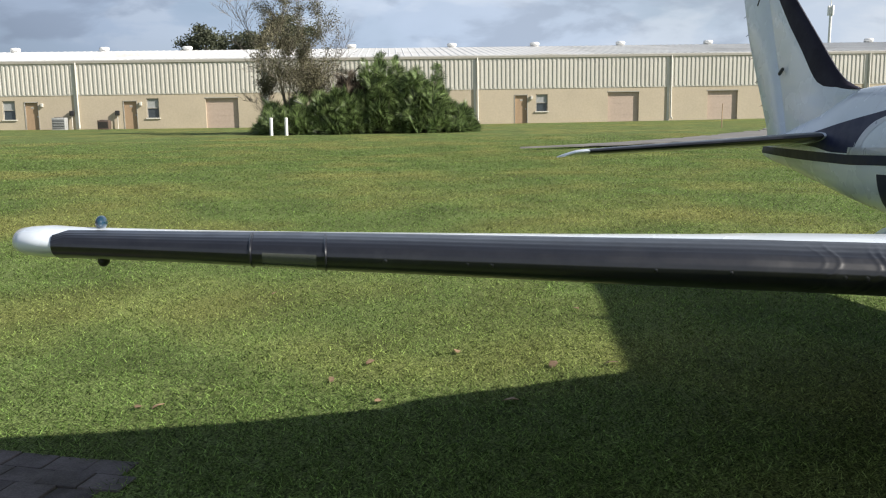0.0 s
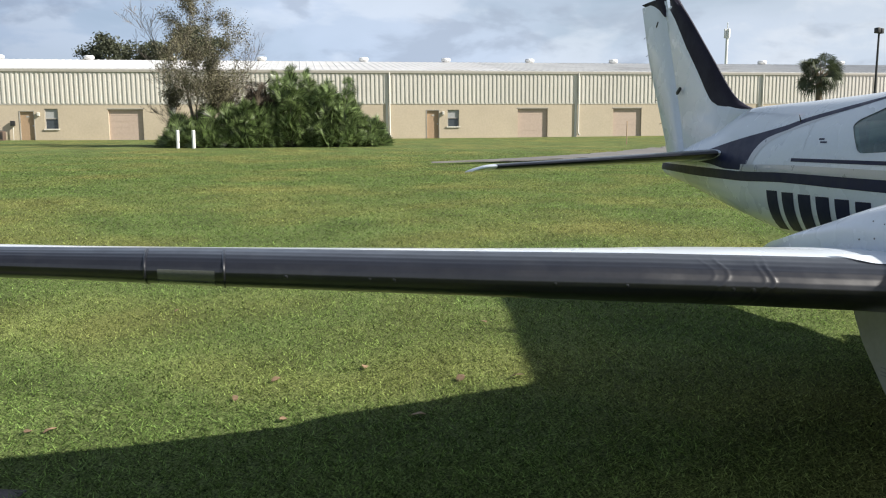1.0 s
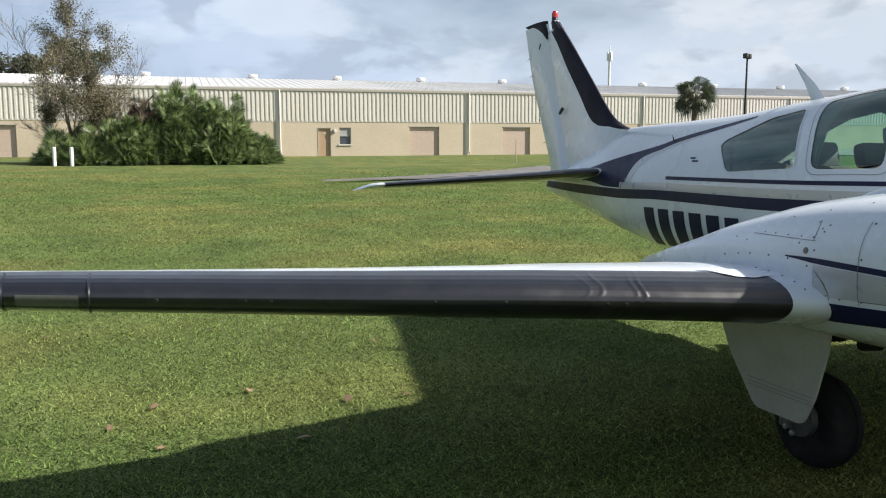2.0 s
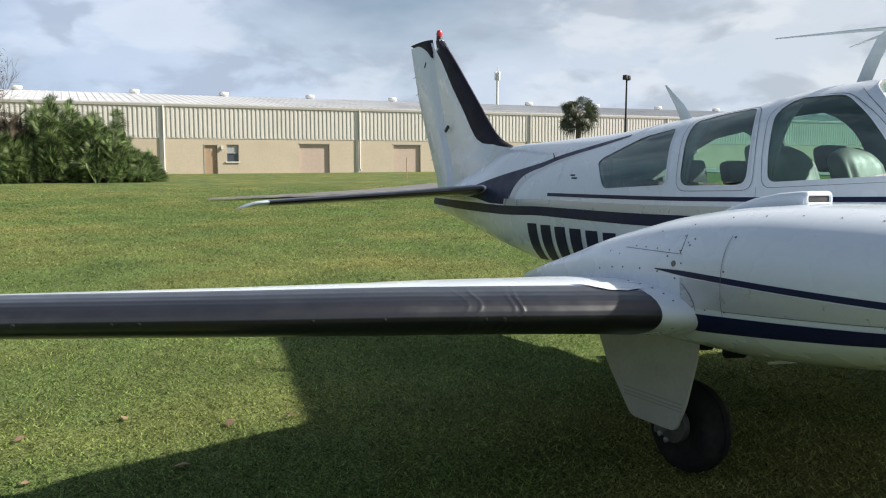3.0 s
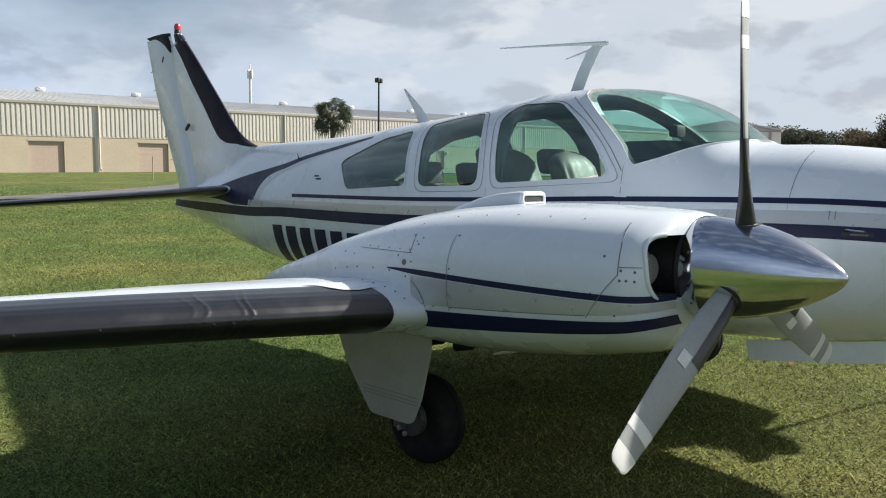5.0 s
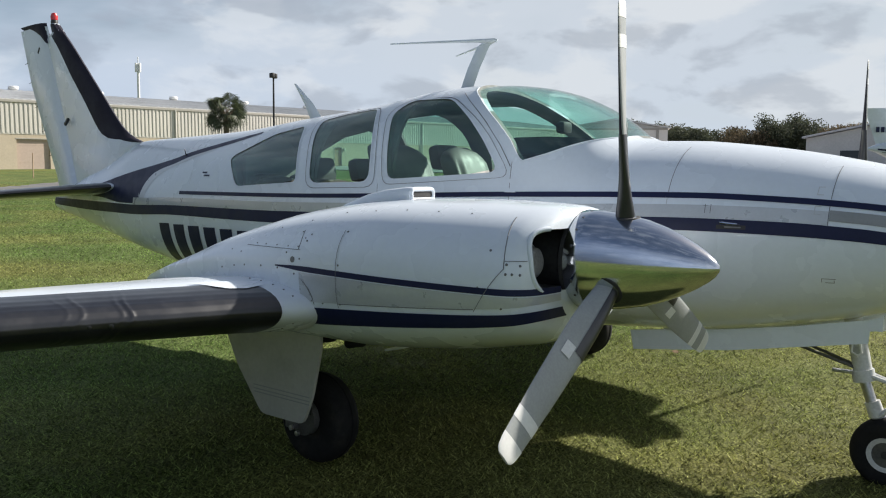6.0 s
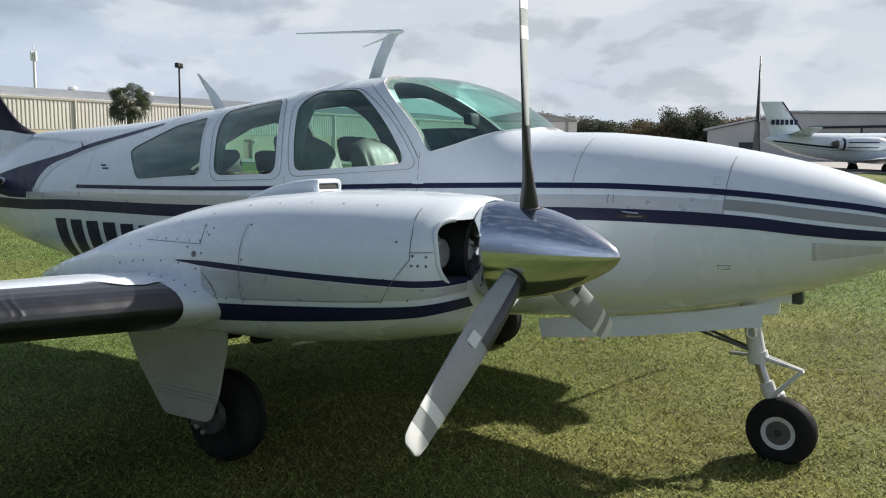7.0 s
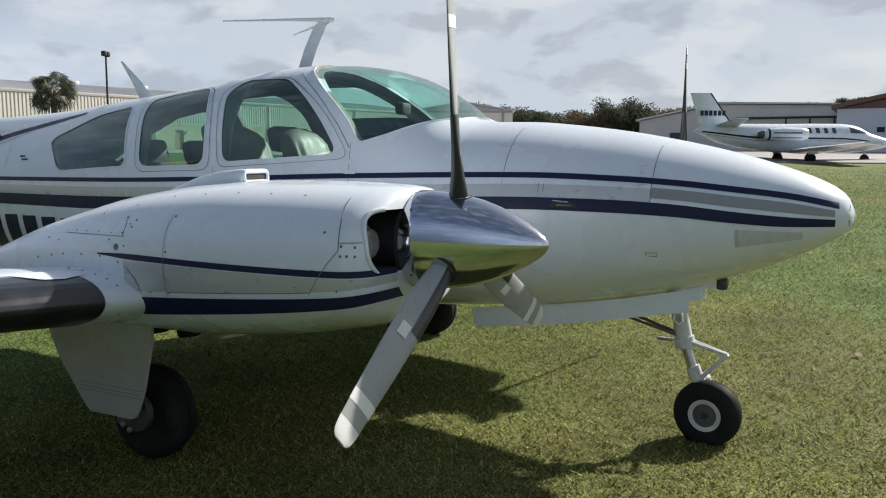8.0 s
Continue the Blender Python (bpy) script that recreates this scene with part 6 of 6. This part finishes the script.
def limb(bm, p, d, length, r, depth, tips, upright):
    """A branch with its own bent line, and side branches all along it."""
    pts, rad = [p], [r]
    q = p.copy()
    dd = d.copy()
    for _ in range(4):
        dd = (dd + Vector((random.gauss(0, 0.10), random.gauss(0, 0.10), random.gauss(0.02, 0.08)))).normalized()
        q = q + dd * length / 4
        pts.append(q.copy())
        rad.append(max(r * (1 - 0.13 * len(pts)), 0.0075))
    tube(pts, rad, 6 if r > 0.03 else 3, bm)
    tips.append((q.copy(), pts[2].copy(), depth))
    if depth == 0:
        return
    for k in range(random.choice((3, 4, 4))):
        i = random.randint(1, 4)
        nd = (dd * 0.9 + Vector((random.gauss(0, 0.42), random.gauss(0, 0.42), random.gauss(upright, 0.30)))).normalized()
        limb(bm, pts[i], nd, length * random.uniform(0.50, 0.75), rad[i] * 0.60, depth - 1, tips, upright)


def quads_at(rng_, places, size, spread):
    n = len(places)
    c = places + rng_.normal(0, 1, (n, 3)) * spread
    a, b = rng_.normal(size=(n, 3)), rng_.normal(size=(n, 3))
    a /= np.linalg.norm(a, axis=1)[:, None]
    b -= a * (a * b).sum(1)[:, None]
    b /= np.linalg.norm(b, axis=1)[:, None]
    s = size * rng_.uniform(0.5, 1.3, (n, 1))
    v = np.stack([c - a * s, c - b * s * 0.5, c + a * s, c + b * s * 0.5], 1).reshape(-1, 3)
    return v, np.arange(4 * n).reshape(-1, 4)


random.seed(23)
tx, ty = -47.72, -6.9
tree = thing("tree", (tx, ty, float(ground_z(tx, ty))), "half-bare tree with olive leaves and grey twigs behind the bush", "tree")
bm = bmesh.new()
tips = []
o = ORIGIN[tree]
for at_, d, ln, r, dep in (((0, 0), (0.02, 0.02, 1), 4.6, 0.13, 5), ((0.3, 0.55), (0.0, 0.10, 1), 4.0, 0.11, 5), ((-0.2, 0.2), (0.1, 0.28, 1), 3.4, 0.09, 4), ((0.2, -0.3), (0.0, -0.75, 0.9), 2.1, 0.06, 4), ((0.4, 0.9), (0.05, 0.22, 1), 3.0, 0.08, 4), ((0.5, 1.5), (0.05, 0.10, 1), 2.2, 0.06, 4)):
    limb(bm, o + Vector((at_[0], at_[1], -0.1)), Vector(d).normalized(), ln, r, dep, tips, 0.20)
part("trunk", bm, BARK, tree, "grey branching trunk and twigs")
# the leaves keep to the middle and the upper part
places = np.array([tuple(p) for p1, p2, dep in tips for p in (p1, p2) if dep <= 1 and p.z > o.z + 2.2 and abs(p.y - ty - 0.65) < 2.3 + 0.1 * random.random()])
places = places[r2.uniform(size=len(places)) < 0.75]
places = np.repeat(places, 15, axis=0)
v, fc = quads_at(r2, places, 0.048, 0.17)
raw("crown", v, fc, TWIGLEAF, tree, "thin olive leaves")


def round_tree(name, x, y, z, rx, rz, count, size, mat, label, group, trunk=2.0, seed=1):
    rr = np.random.default_rng(seed)
    t = thing(name, (x, y, z), label, "tree", group)
    part("trunk", tube([(x, y, z - 0.3), (x + 0.1, y, z + trunk), (x, y + 0.2, z + trunk + rz * 0.8)], [rx * 0.09, rx * 0.07, rx * 0.03], 8), BARK, t)
    lumps = rr.normal(size=(26, 3))
    lumps /= np.linalg.norm(lumps, axis=1)[:, None]
    cen = lumps * rr.uniform(0.25, 0.78, (26, 1))
    which = rr.integers(0, 26, count)
    d = rr.normal(size=(count, 3))
    d /= np.linalg.norm(d, axis=1)[:, None]
    p = cen[which] + d * rr.uniform(0.05, 0.34, (count, 1))
    p = p * np.array([rx, rx, rz]) + np.array([x, y, z + trunk + rz * 0.75])
    v_, f_ = quads_at(rr, p, size, 0.0)
    raw("crown", v_, f_, mat, t)
    return t


for i, (x, y, rx, rz) in enumerate(((-104, -19.5, 4.0, 2.6), (-104, -14.5, 3.6, 2.6), (-105, -9.5, 4.0, 3.0))):
    round_tree("tree", x, y, 1.8, rx, rz, 5000, 0.20, FARLEAF, "dark green broadleaf tree behind the warehouse", "trees behind the warehouse", 6.8 + (1.2 if i in (2,) else 0), 30 + i)
random.seed(5)
k = 0
for az in np.linspace(0.0, 1.0, 26):
    x = -66 + az * 75
    y = 133 + 10 * math.sin(az * 2.6) + random.uniform(-4, 4)
    h = random.uniform(3.2, 4.6)
    brown = k % 5 == 2
    round_tree("tree", x, y, 1.8, random.uniform(5.2, 7.0), h * (0.72 if x > -25 else 1.0), 11000, 0.20, FARBROWN if brown else FARLEAF,
               "brownish tree in the far tree line" if brown else "dark green tree in the far tree line", "far tree line", random.uniform(1.2, 2.2), 60 + k)
    k += 1


for i, (x, y, top) in enumerate(((-23.5, 140, 8.6), (-20.8, 141, 8.9), (-8.3, 140, 8.4), (-4.6, 141, 9.0), (-1.6, 140, 9.2))):
    round_tree("tree", x, y, 1.8, 2.6, 1.9, 2600, 0.20, FARLEAF, "dark green tree whose top shows above the hangar roof", "trees behind the hangars", top - 3.4, 120 + i)


def palm(x, y, h, crown):
    z0 = float(ground_z(x, y))
    t = thing("palm_tree", (x, y, z0), "cabbage palm with a round dark crown", "palm tree")
    part("trunk", tube([(x, y, z0 - 0.2), (x + 0.03, y, z0 + h * 0.5), (x, y + 0.02, z0 + h)], [0.17, 0.15, 0.17], 10), PALMBARK, t)
    rr = np.random.default_rng(3)
    n = 58
    d = rr.normal(size=(n, 3))
    d[:, 2] = np.abs(d[:, 2]) * 1.2 - 0.70
    d /= np.linalg.norm(d, axis=1)[:, None]
    c = np.array([x, y, z0 + h + 0.15]) + d * crown * rr.uniform(0.40, 0.68, (n, 1))
    v_, f_ = fans(rr, c, d, crown * 0.52, 17, 0.85, 0.045)
    raw("fronds", v_, f_, FROND, t, "fan fronds")
    bm_ = bmesh.new()
    for q in c:
        tube([(x, y, z0 + h), tuple(q)], [0.025, 0.012], 4, bm_)
    tagged(part("stalks", bm_, PALMBARK, t), kind="stuff")


palm(-37.0, 25.85, 3.62, 1.28)

# ---- posts, lamp, tower ----
for x, y in ((-43.95, -7.74), (-43.7, -6.92)):
    z0 = float(ground_z(x, y))
    p = thing("marker_post", (x, y, z0), "short white post standing in the grass before the bush", "post", "white posts by the bush")
    part("post", tube([(x, y, z0 - 0.2), (x, y, z0 + 0.93), (x, y, z0 + 0.96)], [0.09, 0.09, 0.06], 14), LABEL, p)
x, y = -36.85, 29.25
z0 = float(ground_z(x, y))
lamp = thing("lamp_post", (x, y, z0), "dark lamp post with two small floodlights", "lamp post")
part("pole", tube([(x, y, z0 - 0.2), (x, y, 7.0)], [0.08, 0.05], 10), BLACKPLASTIC, lamp)
part("lamp_head", boxed(x - 0.16, x + 0.16, y - 0.20, y - 0.015, 6.93, 7.22, 0.04), BLACKPLASTIC, lamp)
part("lamp_head", boxed(x - 0.16, x + 0.16, y + 0.015, y + 0.19, 6.90, 7.19, 0.04), BLACKPLASTIC, lamp)
part("bracket", tube([(x, y - 0.16, 7.0), (x, y + 0.16, 7.0)], 0.03, 6), BLACKPLASTIC, lamp)
x, y = -133.3, 79.7
tower = thing("radio_tower", (x, y, 1.8), "white slender communications mast far away", "mast")
part("pole", tube([(x, y, 1.0), (x, y, 20.0)], [0.27, 0.23], 10), LABEL, tower)
for z, r in ((19.3, 0.40),):
    for a in range(3):
        part("antenna_panel", boxed(-0.12, 0.12, -0.18, 0.18, -0.8, 0.8, 0.03, Matrix.Translation((x, y, z)) @ pose(0, 0, 0, 0, 0, a * 120 + 20) @ Matrix.Translation((r, 0, 0))), LABEL, tower)
part("top_rod", tube([(x, y, 20), (x, y, 21.2)], 0.08, 6), LABEL, tower)
x, y = -43.6, 17.9
z0 = float(ground_z(x, y))
stake = thing("marker_stake", (x, y, z0), "thin brown stake standing in the grass", "stake")
part("rod", tube([(x, y, z0 - 0.1), (x, y, z0 + 1.38)], 0.03, 6), DOORBROWN, stake)

# ---- hangars ----
HGREY = material("hangar_metal", (0.62, 0.61, 0.58), 0.6, vary=0.1, scale=0.4, fine=6)
HROOF = material("hangar_roof", (0.58, 0.58, 0.59), 0.5, vary=0.12, scale=0.3, fine=5)
HDOOR = material("hangar_door", (0.52, 0.50, 0.43), 0.6, vary=0.08)
HBROWN = material("brown_fascia", (0.16, 0.09, 0.075), 0.6)
HBLUE = material("pale_blue_wall", (0.58, 0.62, 0.69), 0.6, vary=0.06)
hg = thing("hangar", (-10, 86, 1.2), "long grey metal hangar with sliding doors", "hangar")
poly = [(-19.6, 0.5), (-19.6, 4.75), (-12.0, 6.2), (-1.9, 5.85), (-1.9, 0.5)]
part("wall", loft([[(x, y, z) for x, z in poly] for y in (78.2, 98)]), HGREY, hg, smooth=False)
part("roof", loft([[(x, y, z) for x, z in [(-19.9, 4.75), (-12, 6.25), (-1.6, 5.9), (-1.6, 6.05), (-12, 6.42), (-19.9, 4.92)]] for y in (77.8, 98.4)]), HROOF, hg, smooth=False)
for x0, x1 in ((-9.4, -6.2), (-6.1, -4.2), (-4.1, -2.2)):
    d = part("hangar_door", boxed(x0, x1, 78.05, 78.19, 1.0, 4.75), HDOOR, hg, "tan sliding door", smooth=False)
    part("door_edge", boxed(x1 - 0.05, x1 + 0.08, 78.0, 78.18, 1.0, 4.85), BLACKPLASTIC, d, smooth=False)
part("door_track", boxed(-10.5, -1.95, 77.98, 78.2, 4.75, 4.95), BLACKPLASTIC, hg, smooth=False)
part("window", boxed(-16.6, -15.0, 78.1, 78.2, 2.3, 3.6), PANE, hg, "dark window", smooth=False)
hb = thing("hangar", (4, 72, 1.2), "pale blue hangar with a brown gable roof", "hangar")
part("wall", boxed(-1.6, 14.0, 71.3, 88, 0.5, 5.2), HBLUE, hb, smooth=False)
part("roof", loft([[(x, y, z) for x, z in [(-2.0, 5.15), (6.2, 6.9), (14.4, 5.15), (14.4, 5.5), (6.2, 7.25), (-2.0, 5.5)]] for y in (70.8, 88.4)]), HBROWN, hb, smooth=False)
part("gable", loft([[(x, y, z) for x, z in [(-1.6, 5.19), (6.2, 6.85), (14.0, 5.19)]] for y in (71.25, 71.6)]), HBROWN, hb, "brown gable wall", smooth=False)
part("wall_emblem", boxed(1.35, 1.9, 71.24, 71.3, 3.3, 3.7), NAVY, hb, "small dark emblem", smooth=False)

# ---- parked jet ----
jet = thing("jet_airplane", (-2.0, 49.6, 1.05), "white business jet with a dark stripe parked on the apron", "airplane")
JX = [-7.6, -7.1, -6.2, -4.5, -3.0, -1.0, 0.3, 1.0, 1.9, 2.9, 3.25]
JT = [2.75, 2.95, 3.05, 3.08, 3.08, 3.10, 3.10, 3.02, 2.62, 2.30, 2.10]
JB = [2.65, 2.45, 2.05, 1.72, 1.58, 1.55, 1.55, 1.58, 1.68, 1.88, 2.05]
JW = [0.05, 0.25, 0.5, 0.72, 0.78, 0.78, 0.78, 0.74, 0.6, 0.3, 0.05]
JY = 49.6


def jet_ring(x):
    t_, b_, w_ = (float(spline(JX, v_, x)) for v_ in (JT, JB, JW))
    return [(x, JY + math.cos(a) * w_, (t_ + b_) / 2 + math.sin(a) * (t_ - b_) / 2) for a in np.linspace(0, 2 * math.pi, 28, endpoint=False)]


def jet_y(x, z, out=0.0):
    t_, b_, w_ = (float(spline(JX, v_, x)) for v_ in (JT, JB, JW))
    u = (z - (t_ + b_) / 2) / ((t_ - b_) / 2)
    return w_ * math.sqrt(max(1 - u * u, 0)) + out


jf = part("fuselage", loft([jet_ring(x) for x in np.linspace(-7.6, 3.25, 50)]), WHITE, jet)


def jet_patch(x0, x1, lo, hi, mat, name, label=""):
    rows_ = [[(x, JY - jet_y(x, z, 0.012), z) for z in np.linspace(lo(x), hi(x), 4)] for x in np.linspace(x0, x1, 16)]
    part(name, sheet(rows_), mat, jf, label)


jet_patch(-7.2, 2.9, track((-7.2, 2.62), (-4, 2.28), (0, 2.26), (2.9, 1.98)), track((-7.2, 2.70), (-4, 2.38), (0, 2.34), (2.9, 2.02)), NAVY, "stripe", "dark blue stripe")
for x in (-1.75, -1.31, -0.87, -0.43):
    jet_patch(x, x + 0.21, lambda q: 2.58, lambda q: 2.86, PANE, "cabin_window", "dark cabin window")
jet_patch(-7.0, 2.6, track((-7.0, 2.50), (-4, 2.17), (0, 2.16), (2.6, 1.98)), track((-7.0, 2.53), (-4, 2.20), (0, 2.19), (2.6, 2.0)), DULLGREY, "thin_stripe", "thin grey stripe")
jet_patch(0.55, 1.5, track((0.55, 2.60), (1.5, 2.56)), track((0.55, 2.92), (1.5, 2.70)), PANE, "cockpit_window", "dark cockpit window")
rings = [blade_ring(np.interp(z, [2.8, 4.68], [-5.4, -6.75]), np.interp(z, [2.8, 4.68], [-7.2, -7.85]), z, 0.10, 10, JY) for z in np.linspace(2.8, 4.68, 8)]
part("tail_fin", loft(rings), WHITE, jet, "white tail fin with dark edge")
rows = [[(np.interp(z, [2.8, 4.68], [-5.38, -6.73]) - s, JY - 0.07, z) for s in (0, 0.08)] for z in np.linspace(2.9, 4.68, 8)]
part("fin_edge", sheet(rows, 0.02), NAVY, jet)
for kk in range(6):
    part("paint_bar", boxed(-7.30 + kk * 0.235, -7.30 + kk * 0.235 + 0.16, JY - 0.125, JY - 0.115, 3.50, 3.76), NAVY, jet, "plain dark bar")
for sg in (-1, 1):
    part("stabilizer", loft([airfoil(xl, c, JY + sg * yy, zz, 0.1, 0, 0, 12) for yy, xl, c, zz in ((0.1, -5.2, 1.3, 2.98), (2.6, -5.7, 0.75, 3.25))]), WHITE, jet)
    part("wing", loft([airfoil(xl, c, JY + sg * yy, zz, 0.13, 0, 0.02, 14) for yy, xl, c, zz in ((0.3, -0.6, 2.6, 1.62), (3.5, -1.0, 1.9, 1.78), (7.2, -1.4, 1.1, 1.98))]), WHITE, jet)
    en = part("engine", lathe([(-1.1, 0.20), (-0.9, 0.28), (-0.2, 0.36), (0.8, 0.36), (1.15, 0.31), (1.2, 0.27), (1.0, 0.25)], (-3.2, JY + sg * 1.12, 2.50), (1, 0, 0), 24), WHITE, jet, "white engine pod")
    part("engine_fan", lathe([(0, 0.25), (0.02, 0.1)], (-2.16, JY + sg * 1.12, 2.50), (1, 0, 0), 20), BLACKPLASTIC, en)
    part("engine_band", lathe([(0, 0.285), (0.05, 0.30), (0.10, 0.305)], (-4.12, JY + sg * 1.12, 2.50), (1, 0, 0), 24), NAVY, en)
    for z0, z1 in ((2.54, 2.60), (2.30, 2.34)):
        side = [[(x, JY + sg * (1.12 + math.sqrt(max(r_ * r_ - (z - 2.50) ** 2, 0)) + 0.008), z) for z in np.linspace(z0, z1, 3)] for x, r_ in ((-3.9, 0.31), (-3.4, 0.36), (-2.9, 0.36), (-2.4, 0.36))]
        part("engine_stripe", sheet(side), NAVY, en, "dark stripe")
    part("exhaust_cone", lathe([(-0.28, 0.12), (-0.1, 0.19), (0.0, 0.20)], (-4.3, JY + sg * 1.12, 2.50), (1, 0, 0), 20), HUB, en, "dark exhaust nozzle")
    part("engine_pylon", boxed(-3.9, -2.7, JY + sg * 0.45, JY + sg * 1.0, 2.44, 2.56, 0.03), HUB, jet)
    part("gear_door", boxed(-2.35, -1.85, JY + sg * 2.05, JY + sg * 2.09, 1.48, 1.86, 0.02), WHITE, jet)
    part("main_wheel", lathe([(-0.1, 0.15), (-0.1, 0.26), (0, 0.3), (0.1, 0.26), (0.1, 0.15)], (-2.15, JY + sg * 1.9, 1.27), (0, 1, 0), 24), TYRE, jet, "black tyre")
    part("gear_leg", tube([(-2.15, JY + sg * 1.9, 1.30), (-2.05, JY + sg * 1.9, 1.9)], 0.07, 8), GEARGREY, jet)
part("nose_wheel", lathe([(-0.08, 0.12), (-0.08, 0.22), (0, 0.25), (0.08, 0.22), (0.08, 0.12)], (1.75, JY, 1.25), (0, 1, 0), 24), TYRE, jet, "black tyre")
part("nose_leg", tube([(1.75, JY, 1.25), (1.68, JY, 1.75)], 0.06, 8), GEARGREY, jet)

jet.matrix_basis = Matrix.Translation((-2.35, 49.3, 1.03)) @ pose(0, 0, 0, 0, 0, 31) @ Matrix.Scale(1.10, 4)
